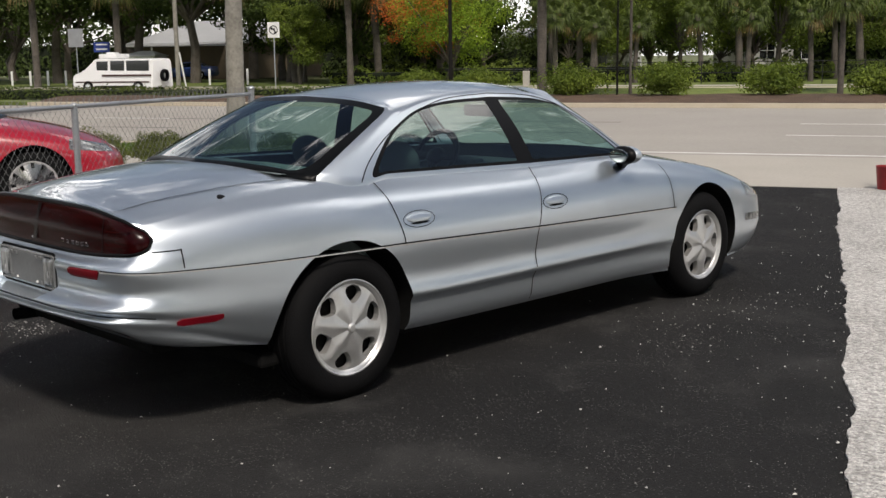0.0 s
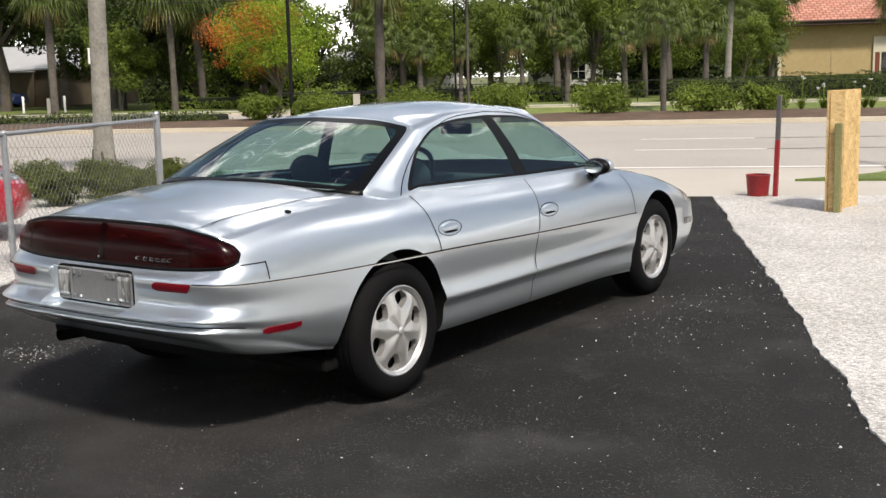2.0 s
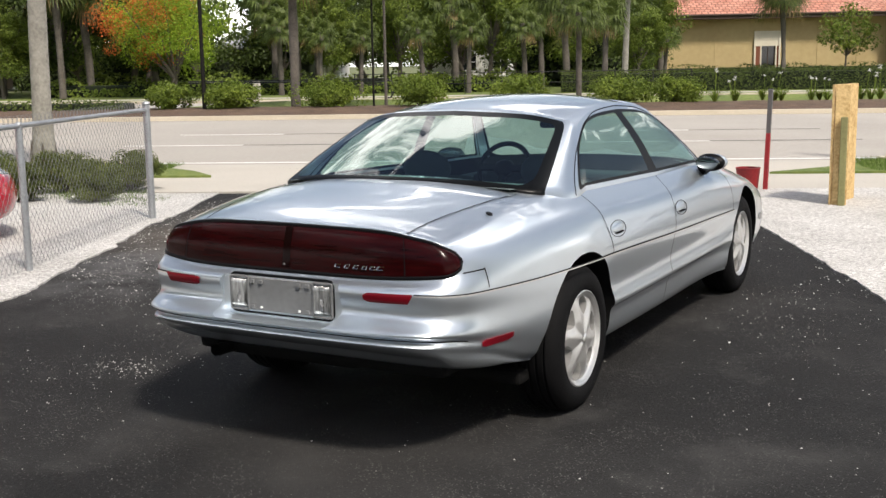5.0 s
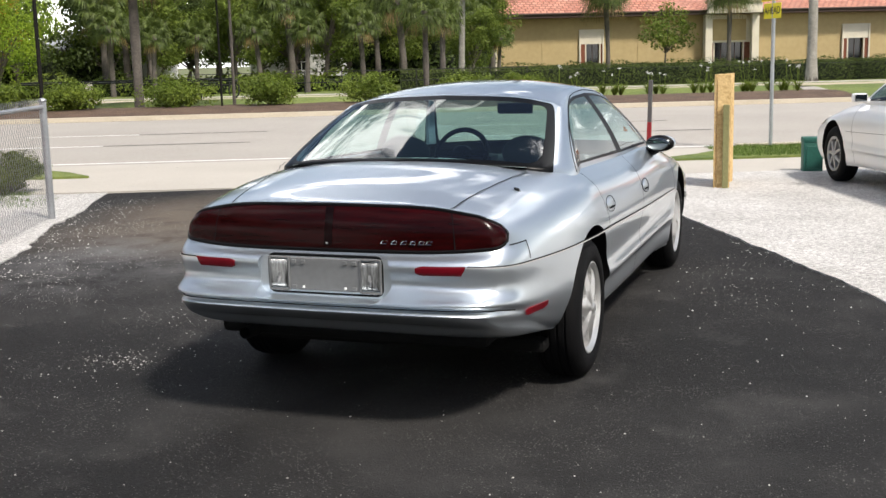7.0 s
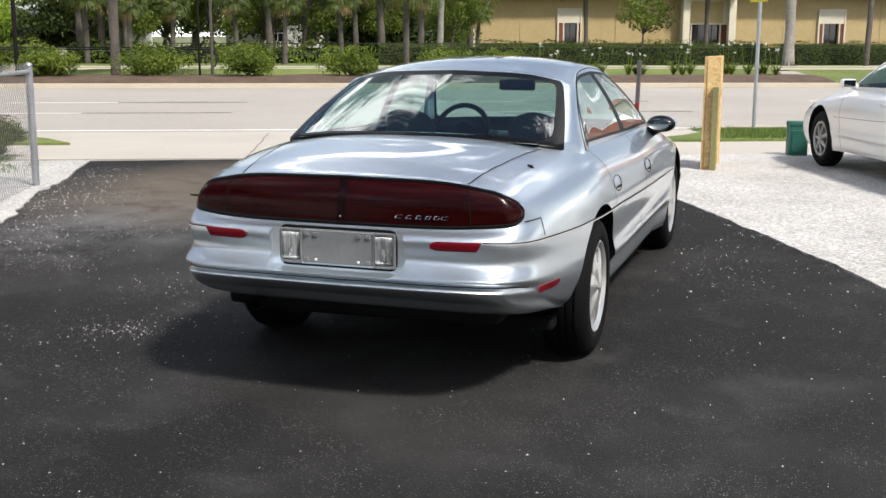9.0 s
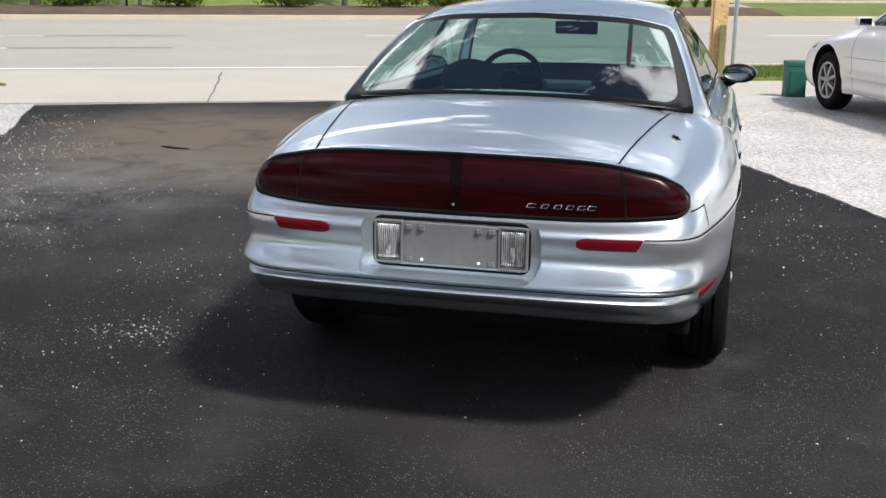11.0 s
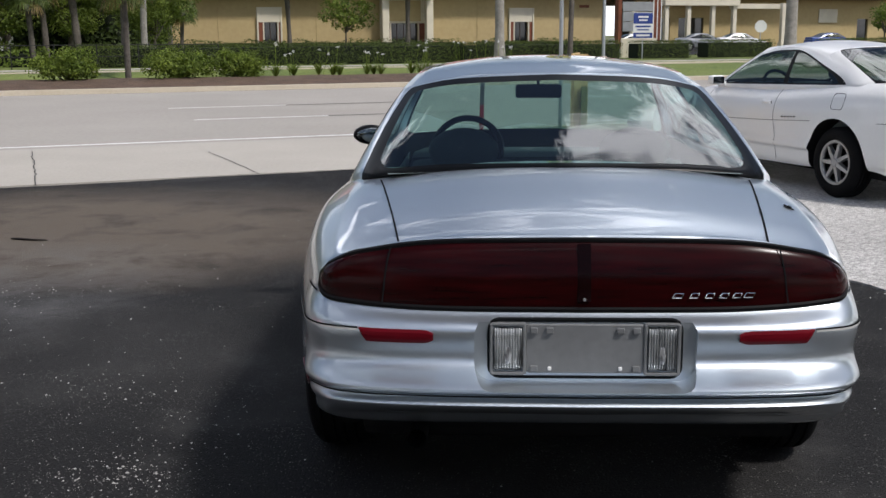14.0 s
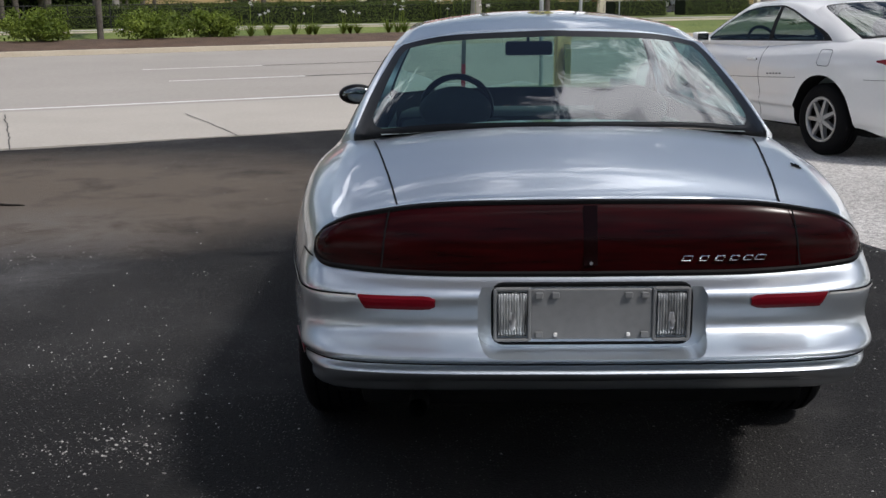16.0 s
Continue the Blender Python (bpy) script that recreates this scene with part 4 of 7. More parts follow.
def silver_sedan():
    car = thing("sedan", "silver blue metallic four-door sedan with a full-width dark red tail lamp", "car")
    sh = Shell(SEDAN, SEDAN_TOP, SEDAN_CABIN, SEDAN_ROOF, 10, 6)
    arch = [cyl_x(y, .335, r, a, b) for y, r in ((-.006, .386), (2.888, .384)) for a, b in ((.58, 1.3), (-1.3, -.58))]
    pocket = [(x, y, z) for y in (-1.4, -1.050) for x, z in [(p[0], p[1] + .648) for p in rounded_rect(.590, .180, .050, 7)]]
    k = len(pocket) // 2
    pocket = (pocket, [tuple(range(k)), tuple(range(k, 2 * k))[::-1]] + [(j, k + j, k + (j + 1) % k, (j + 1) % k) for j in range(k)])
    cabin = prism([(-.62, -.02), (.62, -.02), (.69, .3), (.70, 2.1), (.45, 2.5), (.2, 2.6), (-.2, 2.6), (-.45, 2.5), (-.70, 2.1), (-.69, .3)], .34, 1.5)
    me = carve(sh.body(), arch + [cabin, pocket], PAINT_SILVER, painted=(5,))
    for i, m_ in enumerate(me.materials):
        if m_ is None:
            me.materials[i] = PAINT_SILVER
    body = new("body", me)
    body.parent = car
    cabin_skin(sh, car, PAINT_SILVER, GLASS, SEDAN_SEALS, SEDAN_PANES, flare=(2.75, .50), seams=([(2.80, .02), (2.79, .25), (2.87, .52), (3.10, .76), (3.55, .91), (4.3, .962), (5.5, .970), (7.0, .966), (7.9, .935), (8.22, .80), (8.30, .45), (8.33, .06)],))
    interior(car, .685, -.02, 2.38, 2.0, .845, wheel_up=.055)
    part("parcel_shelf", grid_geo([[(-.60, -.16, 1.006), (0, -.2, 1.036), (.60, -.16, 1.006)], [(-.64, .22, .985), (0, .22, 1.0), (.64, .22, .985)]]), CLOTH_LIGHT, car)
    rear = part("rear_seat", merge(moved(box(0, 0, .30, 1.28, .16, .62, .06), Matrix.Translation((0, .26, .36)) @ Matrix.Rotation(radians(20), 4, "X")), box(0, .52, .46, 1.28, .5, .2, .06)), CLOTH, car, smooth=True)
    for x in (-.36, .36):
        seat(car, x, 1.05, h=.52, z0=.335)
    part("rear_view_mirror", merge(moved(box(0, 0, 0, .235, .03, .07, .015), Matrix.Translation((0.0, 1.78, 1.19))), tube([(0, 1.80, 1.20), (0, 1.90, 1.29)], .008, 6)), BLACK, car, smooth=True)

    # tail lamp: one dark red lens across the tail, thick black rim above
    ns_, rows = 26, []
    for i in range(ns_ + 1):
        s = 3.22 * i / ns_
        f = min(1.0, max(0.0, (s - 2.2) / 1.02))
        half = math.sqrt(max(0.0, 1 - f ** 3.2))
        mid = 1.06 + .10 * f
        col = []
        for j in range(13):
            t = j / 12
            k_ = mid - 0.93 * half + 1.86 * half * t
            p, n = sh.at(s, k_)
            col.append(tuple(p + n * (.012 * math.sin(math.pi * t) ** .4 * half ** .5 + .001)))
        rows.append(col)
    lens = grid_geo(rows)
    lamp = part("tail_lamp", weld(merge(lens, mirrored(lens))), LENS_RED, car, "dark red full-width tail lamp lens", smooth=True, angle=70)
    # black gasket round the lens
    for seq in ([r[0] for r in rows], [r[-1] for r in rows]):
        both = [Vector((-p[0], p[1], p[2])) for p in seq[:0:-1]] + [Vector(p) for p in seq]
        part("gasket", tube(both, .008, 6), BLACK, lamp, smooth=True)
    # lid seams through the lens, centre reflector block
    def lens_line(s, k0, k1, w):
        pts = [sh.at(s + (k - k0) * .03, k) for k in np.linspace(k0, k1, 9)]
        return grid_geo([[tuple(p + n * .015 + Vector((e, 0, 0))) for p, n in pts] for e in (-w / 2, w / 2)])
    g = lens_line(1.5, .14, 1.98, .004)
    pair("lens_seam", g, GAP, lamp)
    part("keyhole", moved(lathe([(0, .009), (.006, .008), (.006, .0005)], 12, "y"), Matrix.Translation((0.0, -1.021, .775)) @ Matrix.Rotation(math.pi, 4, "Z") @ Matrix.Scale(.5, 4)), STEEL, lamp)
    g = grid_geo([[tuple(p + n * .0135) for p, n in (sh.at(s, k) for k in np.linspace(.25, 1.75, 9))] for s in (0.0, .022, .044)])
    part("centre_block", weld(merge(g, mirrored(g))), LENS_BLACK, lamp, smooth=True, angle=70)
    # the maker's badge becomes slanting plain outlines of its size and colour
    for i in range(6):
        p, n = sh.at(.595 + .108 * i, 1.58)
        wide = .0105 if i % 5 else .0125
        loop = [(-wide, -.0065), (wide, -.0065), (wide * .9, .0065), (-wide * .9, .0065), (-wide, -.0065)]
        part("badge_bar", tube([p + n * .0155 + Vector((x + z * .55, 0, z)) for x, z in loop], .0015, 6), CHROME, lamp, "bright chrome badge outline", smooth=True)

    # plate pocket: grey holder between two reversing lamps
    holder = part("plate_holder", moved(slab(.315, .135, .010, .01), Matrix.Translation((0, -1.045, .648))), PLATE_GREY, car, "empty grey licence plate holder", smooth=True)
    corner = [(sx * .228 + .028 * math.cos(a), sz * .051 + .028 * math.sin(a)) for sx, sz, a0 in ((1, 1, 0), (-1, 1, 90), (-1, -1, 180), (1, -1, 270)) for a in (radians(a0 + 22.5 * k) for k in range(5))]
    part("pocket_seam", tube([(x, -1.047, .648 + z) for x, z in corner + corner[:1]], .006, 6, caps=False), GAP, car, "dark seam round the plate pocket", smooth=True)
    for x in (-.205, .205):
        at_ = Matrix.Translation((x, -1.048, .648))
        rl = part("reversing_lamp", moved(fluted(.078, .124, .012, 11), at_), LENS_CLEAR, car, "clear ribbed reversing lamp", smooth=True, angle=60)
        # whitish oval added as the gleam low in the lens
        part("bulb_lens", moved(ball(0, -.0135, -.016, .010, .004, .026, 14, 8), at_), LENS_GLINT, rl, "pale oval painting the lamp's bright lower centre", smooth=True)
        part("bezel", merge(*(moved(box(dx, -.004, dz, w, .016, h, .004), Matrix.Translation((x, -1.048, .648))) for dx, dz, w, h in ((-.044, 0, .010, .140), (.044, 0, .010, .140), (0, .068, .088, .009), (0, -.068, .088, .009)))), PLATE_GREY, rl)
    for x in (-.136, .136, -.094, .094):
        for z in (.595, .70):
            part("screw_boss", moved(slab(*((.010, .010) if z < .6 and abs(x) < .1 else (.020, .016)), .006, .003), Matrix.Translation((x, -1.057, z))), SIGN_WHITE_CLIP if z < .6 and abs(x) < .1 else PLATE_GREY, holder)

    # bumper reflectors on the tail and at its corners
    for sgn in (1, -1):
        seg = []
        for i in range(17):
            t = i / 16
            s = .98 + .79 * t
            curl, slant = .009 * max(0.0, 1 - t * 9) ** 2, max(0.0, (t - .88) / .12)
            k0, k1 = sh.k_at_z(s, .702 - curl), sh.k_at_z(s, .666 + curl + .030 * slant)
            a, n1 = sh.at(s, k0)
            b, n2 = sh.at(s, k1)
            mids = [sh.at(s, k0 + (k1 - k0) * q / 4) for q in range(1, 4)]
            seg.append([tuple(a - n1 * .002), tuple(a + n1 * .005)] + [tuple(p + n * .0065) for p, n in mids] + [tuple(b + n2 * .005), tuple(b - n2 * .002)])
        g = grid_geo(seg)
        part("reflector", g if sgn > 0 else mirrored(g), REFLECTOR, car, "red rear reflector")
        seg = []
        s0, s1 = sh.s_at_y(-.825, 5.2), sh.s_at_y(-.625, 5.2)
        for i, s in enumerate(np.linspace(s0, s1, 13)):
            e0, e1 = max(0.0, 1 - i / 2), max(0.0, 1 - (12 - i) / 2)
            k0, k1 = sh.k_at_z(s, .494 - .008 * e0), sh.k_at_z(s, .466 + .006 * e0 + .010 * e1)
            a, n1 = sh.at(s, k0)
            b, n2 = sh.at(s, k1)
            seg.append([tuple(a + n1 * .001), tuple(a + n1 * .005), tuple(b + n2 * .005), tuple(b + n2 * .001)])
        g = grid_geo(seg)
        part("side_marker", g if sgn > 0 else mirrored(g), REFLECTOR, car, "red side marker lamp")

    # rubbing line along the flank, bumper groove, sill crease
    s_b = sh.s_at_y(2.52, 3)
    pair("flank_strip", sh.ribbon([(s, 3.03) for s in np.linspace(1.8, s_b, 90)], .0065, .0025), GAP, car)
    # pale ribbon paints the highlight that runs beside the rubbing line
    pair("flank_bead", sh.ribbon([(s, 3.075) for s in np.linspace(1.8, s_b, 90)], .0055, .0040), ALLOY, car)
    # thin dark ribbon paints the shade down in the bumper groove
    g = sh.ribbon([(s, 6.0) for s in np.linspace(0.0, 3.3, 50)], .0045, .0015)
    part("bumper_groove", weld(merge(g, mirrored(g))), GAP, car)
    # door and lid seams
    def seam(y_of_z, z0, z1, n=24):
        pts = []
        for z in np.linspace(z0, z1, n):
            s = sh.s_at_y(y_of_z(z), 3)
            k = sh.k_at_z(s, z)
            for _ in range(3):
                s = sh.s_at_y(y_of_z(z), k)
                k = sh.k_at_z(s, z)
            pts.append((s, k))
        return sh.ribbon(pts, .006, .0015)
    pair("door_seam", seam(lambda z: 1.255 + max(0, z - .62) * .27, .93, .25), GAP, car)
    pair("door_seam", seam(lambda z: .285 - max(0.0, z - .70) * .12 + max(0, .9 - z) * .16 if z > .66 else .33, .95, .66), GAP, car)
    pair("door_seam", seam(lambda z: 2.50 - (z - .6) * .10, .86, .60), GAP, car)
    pair("bumper_seam", seam(lambda z: -.775, .775, .70, 8), GAP, car)
    pair("bumper_seam", sh.ribbon([(s, 1.98) for s in np.linspace(3.15, sh.s_at_y(-.775, 2), 8)], .005, .0015), GAP, car)
    # boot lid seam on the deck
    def deck_line(pts, w=.006):
        q = [sh.deck_point(y, x) + Vector((0, 0, .0022)) for x, y in pts]
        return grid_geo([[tuple(p + Vector((e, 0, 0))) for p in q] for e in (-w / 2, w / 2)])
    g = deck_line([(.502 + (.600 - .502) * t, -.94 + (.63) * t) for t in np.linspace(0.0, 1.24, 28)])
    pair("lid_seam", g, GAP, car)
    pk = sh.deck_point(-.505, .655)
    part("boot_lock", moved(merge(lathe([(0, .019), (.004, .018), (.004, .0005)], 16, "z"), box(0, 0, .005, .008, .02, .004)), Matrix.Translation(pk + Vector((.012, 0, -.004))) @ Matrix.Rotation(radians(28), 4, "Y")), BLACK, car)
    # bonnet shut lines
    g = deck_line([(.70 - .10 * t, 2.50 + .95 * t) for t in np.linspace(0, 1, 20)])
    pair("bonnet_seam", g, GAP, car)

    # door handles: oval recess with a paddle
    for y, z in ((.425, .771), (1.405, .755)):
        s = sh.s_at_y(y, 2)
        k = sh.k_at_z(s, z)
        p, n = sh.at(s, k)
        for sgn in (1, -1):
            cc, nn = Vector((p.x * sgn, p.y, p.z)), Vector((n.x * sgn, n.y, n.z))
            fwd = Vector((0, 1, 0))
            up = nn.cross(fwd) * (1 if sgn > 0 else -1)
            fr = Matrix((( *fwd, 0), (*up, 0), (*nn, 0), (0, 0, 0, 1))).transposed()
            fr.translation = cc
            cup = moved(ball(0, 0, 0, .098, .038, .004, 28, 6), fr)
            h = part("door_handle", moved(ball(0, .006, .001, .080, .025, .007, 24, 8), fr), PAINT_SILVER, car, "oval body-coloured door handle", smooth=True)
            ring = [fr @ Vector((.099 * math.cos(a), .039 * math.sin(a), .001)) for a in np.linspace(0, 2 * math.pi, 33)]
            part("handle_recess", merge(tube(ring, .0017, 6, caps=False)), GAP, h, smooth=True)
            # dark oval painted for the shaded finger hollow; nothing is cut
            part("handle_cup", moved(ball(0, -.019, .004, .060, .006, .006, 20, 6), fr), GAP, h, smooth=True)

    # door mirrors
    for sgn in (1, -1):
        m_ = Matrix.Translation((.885 * sgn, 2.03, .950)) @ Matrix.Rotation(radians(-12 * sgn), 4, "Z")
        mi = part("door_mirror", merge(moved(ball(0, .025, 0, .090, .060, .050, 22, 14), m_)), BLACK if sgn < 0 else PAINT_SILVER, car, "rounded door mirror", smooth=True)
        part("mirror_stalk", tube([(.765 * sgn, 2.13, .885), (.83 * sgn, 2.08, .895), (.88 * sgn, 2.05, .925)], [.034, .028, .024], 10), BLACK, mi, smooth=True)
        part("mirror_shell", moved(ball(0, -.012, 0, .094, .045, .053, 22, 14), m_), BLACK, mi, smooth=True)
        part("mirror_glass", moved(ball(0, -.050, 0, .080, .010, .040, 22, 8), m_), MIRROR, mi, smooth=True)

    # lamps of the nose, seen edge-on
    for sgn in (1, -1):
        seg = [[tuple(sh.at(s, k)[0] + sh.at(s, k)[1] * .004) for k in np.linspace(1.5, 2.9, 4)] for s in np.linspace(sh.s_at_y(3.42, 2), 12.9, 9)]
        g = grid_geo(seg)
        part("head_lamp", g if sgn > 0 else mirrored(g), LENS_CLEAR, car, "wrap-round clear head lamp", smooth=True)
    s0 = sh.s_at_y(3.40, 4.2)
    g = grid_geo([[tuple(sh.at(s, k)[0] + sh.at(s, k)[1] * .004) for k in (4.3, 4.6, 4.9)] for s in np.linspace(s0, s0 + .55, 5)])
    pair("front_marker", g, LENS_CLEAR, car)
    # wheels
    rim = star_rim(.217)
    for y, r in ((0.0, .330), (2.891, .330)):
        for x in ((.884, -.884) if y < 1 else (.872, -.872)):
            wheel(car, x, y, .328, r, .225, .217, rim, turn=.3 + y)
    # sill underside, exhaust, rear valance
    part("underbody", merge(box(0, 1.4, .225, 1.5, 3.6, .06, .02), box(0, -.62, .36, 1.25, .45, .08, .03)), UNDER, car)
    part("tail_pipe", merge(tube([(-.45, -.55, .33), (-.46, -.93, .345)], .028, 12, caps=False), box(-.2, -.60, .33, .75, .28, .12, .05)), UNDER, car, "dull dark exhaust silencer and tail pipe", smooth=True)
    # windscreen wiper cowl
    part("cowl", grid_geo([[(x, 2.72 - .45 * (x / .74) ** 2, .915 - .005) for x in np.linspace(-.72, .72, 13)], [(x, 2.60 - .40 * (x / .74) ** 2, .922 - .0 * (x / .74) ** 2) for x in np.linspace(-.72, .72, 13)]]), BLACK, car)
    return car


silver_sedan()
# ---- things by the driveway ----
def fence():
    f = thing("chain_link_fence", "galvanised chain-link fence with steel posts and a top rail", "fence")
    a, d, h = Vector((-5.55, 4.06, 0)), Vector((1.25, -2.69, 0)).normalized(), 1.17
    span, n = 2.966, 3
    for i in range(n + 1):
        p = a + d * span * i
        r = .036 if i == 0 else .028
        post = part("post", tube([p + Vector((0, 0, -.10)), p + Vector((0, 0, h + (.03 if i == 0 else -.03)))], r, 12), STEEL, f, smooth=True)
        part("cap", moved(ball(0, 0, 0, r * 1.15, r * 1.15, r * .8, 12, 6), Matrix.Translation(p + Vector((0, 0, h + (.03 if i == 0 else -.02))))), STEEL, post, smooth=True)
        for z in (.25, .6, .95):
            part("tie_band", tube([p + Vector((0, 0, z - .01)), p + Vector((0, 0, z + .01))], r + .004, 12), STEEL, post)
    rail = [a + d * span * n * t + Vector((0, 0, h - .03)) for t in np.linspace(0, 1, 12)]
    part("top_rail", tube(rail, .021, 10), STEEL, f, smooth=True)
    # woven wire: two sets of slanting wires, kinked so that they pass over and under
    L, z0, z1, mesh_ = span * n - .05, .03, h + .05, .0508
    side = Vector((-d.y, d.x, 0))
    verts, faces = [], []
    slope = mesh_ * 1.0

    def wire(p, q, off):
        r = .0015
        k = len(verts)
        e = (q - p).normalized()
        s1, s2 = side * r, e.cross(side) * r
        for c in (p, q):
            c = c + side * off
            verts.extend(tuple(c + s) for s in (s1, s2, -s1, -s2))
        faces.extend((k + j, k + (j + 1) % 4, k + 4 + (j + 1) % 4, k + 4 + j) for j in range(4))
    H = z1 - z0
    step = mesh_ * 1.45
    for j in range(int((L + H) / step) + 1):
        for sgn in (1, -1):
            x0 = j * step - (H * .8 if sgn > 0 else 0)
            x1 = x0 + sgn * H * .8
            t0, t1 = 0.0, 1.0
            lo, hi = min(x0, x1), max(x0, x1)
            if hi <= 0.001 or lo >= L - 0.001:
                continue
            for lim in (0.0, L):
                t = (lim - x0) / (x1 - x0)
                if 0 < t < 1:
                    if (x0 < 0 and lim == 0) or (x0 > L and lim == L):
                        t0 = max(t0, t)
                    else:
                        t1 = min(t1, t)
            p = a + d * (x0 + (x1 - x0) * t0) + Vector((0, 0, z0 + H * t0))
            q = a + d * (x0 + (x1 - x0) * t1) + Vector((0, 0, z0 + H * t1))
            if (q - p).length > .02:
                wire(p, q, sgn * .0022)
    for j in range(int(L / step)):
        for e in (-.004, .004):
            p = a + d * (j + .5) * step + Vector((0, 0, h - .01))
            wire(p + d * e, p + d * (e * -2.5) + Vector((0, 0, .062)), e)
    ob = part("wire_mesh", (verts, faces), WIRE, f, "galvanised diamond wire mesh")
    tagged(ob, kind="stuff")


fence()

OSB = material("strand_board", (0.46, 0.29, 0.11), rough=0.8, colour2=(0.74, 0.54, 0.26), scale=9, fine=38, bump=0.3, contrast=(.38, .62))
GREEN_PLASTIC = material("green_plastic", (0.015, 0.10, 0.075), rough=0.5, vary=0.2, scale=4)
POST_GREEN = material("treated_post", (0.22, 0.21, 0.09), rough=0.8, vary=0.2, scale=5, fine=40)
RED_METAL = material("faded_red_paint", (0.26, 0.012, 0.016), rough=0.55, vary=0.3, scale=5, fine=30)
DARK_METAL = material("dark_grey_paint", (0.09, 0.085, 0.085), rough=0.6, vary=0.3, scale=5)


def board_post():
    b = thing("board_post", "raw strand board nailed round a green post in gravel", "board", pose(0.62, 7.68, 0.0))
    e1, e2 = Vector((.20, .06, 0)), Vector((.14, 1.05, 0))

    def panel(p, q, z0, z1, t):
        d = (q - p).normalized()
        n = Vector((-d.y, d.x, 0)) * t
        return prism([tuple((p).xy), tuple(q.xy), tuple((q + n).xy), tuple((p + n).xy)], z0, z1)
    part("board", panel(Vector((0, 0, 0)), Vector((.13, .72, 0)), .0, 1.275, .018), OSB, b, "raw strand board")
    part("board", panel(Vector((0.02, 0, 0)), Vector((.160, .02, 0)), .0, 1.27, .018), OSB, b, "raw strand board")
    part("post", box(.118, -.03, .46, .065, .05, .96, .006), POST_GREEN, b, "green treated timber post")
    return b


board_post()


def red_post():
    p = thing("marker_post", "steel post painted dark grey above and red below", "post", pose(-0.335, 8.9, 0.0, 0, 1.5, 0))
    part("lower_post", box(0, 0, .33, .052, .052, .70, .006), RED_METAL, p, "faded red paint")
    part("upper_post", box(0, 0, .94, .050, .050, .52, .006), DARK_METAL, p, "dark grey paint")
    b = thing("bucket", "small faded red metal bucket standing on the gravel", "bucket", pose(-0.545, 8.9, 0.012))
    part("shell", lathe([(0.0, .0005), (0.0, .115), (.012, .122), (.245, .142), (.252, .147), (.252, .138), (.02, .115)], 28, "z"), RED_METAL, b, smooth=True)
    part("rim", tube([(.145 * math.cos(a), .145 * math.sin(a), .25) for a in np.linspace(0, 2 * math.pi, 29)], .005, 6, caps=False), RED_METAL, b, smooth=True)


red_post()


def pedestal():
    g = thing("utility_pedestal", "green plastic utility pedestal on the gravel", "utility box", pose(1.60, 9.72, 0.0, 0, 0, 12))
    part("housing", box(0, 0, .20, .24, .20, .42, .018), GREEN_PLASTIC, g, smooth=True)
    part("cover", box(0, 0, .405, .255, .215, .07, .02), GREEN_PLASTIC, g, smooth=True)
    part("front_panel", box(0, -.104, .19, .17, .012, .28, .008), GREEN_PLASTIC, g)


pedestal()

SIGN_YELLOW = material("fluorescent_yellow", (0.72, 0.62, 0.01), rough=0.5, vary=0.06)
SIGN_WHITE = material("sign_white", (0.72, 0.72, 0.70), rough=0.5, vary=0.08)
SIGN_RED = material("sign_red", (0.45, 0.02, 0.02), rough=0.5, vary=0.05)
SIGN_BLUE = material("sign_blue", (0.015, 0.04, 0.22), rough=0.5, vary=0.1)
SIGN_BLACK = material("sign_black", (0.012, 0.012, 0.012), rough=0.5, vary=0.1)
SIGN_BACK = material("sign_aluminium", (0.30, 0.31, 0.32), rough=0.5, metal=0.4, vary=0.15)


def flat_text(body_, size, z, mat_, parent, x=0.0, y=-.012, stretch=1.0):
    cu = bpy.data.curves.new("lettering", "FONT")
    cu.body, cu.size, cu.align_x, cu.align_y, cu.extrude = body_, size, "CENTER", "CENTER", .002
    tmp = new("lettering", cu)
    me = bpy.data.meshes.new_from_object(tmp.evaluated_get(bpy.context.evaluated_depsgraph_get()))
    bpy.data.objects.remove(tmp)
    me.transform(Matrix.Translation((x, y, z)) @ Matrix.Rotation(radians(90), 4, "X") @ Matrix.Diagonal((stretch, 1, 1, 1)))
    me.materials.clear()
    me.materials.append(mat_)
    ob = new("lettering", me)
    ob.parent = parent
    return ob


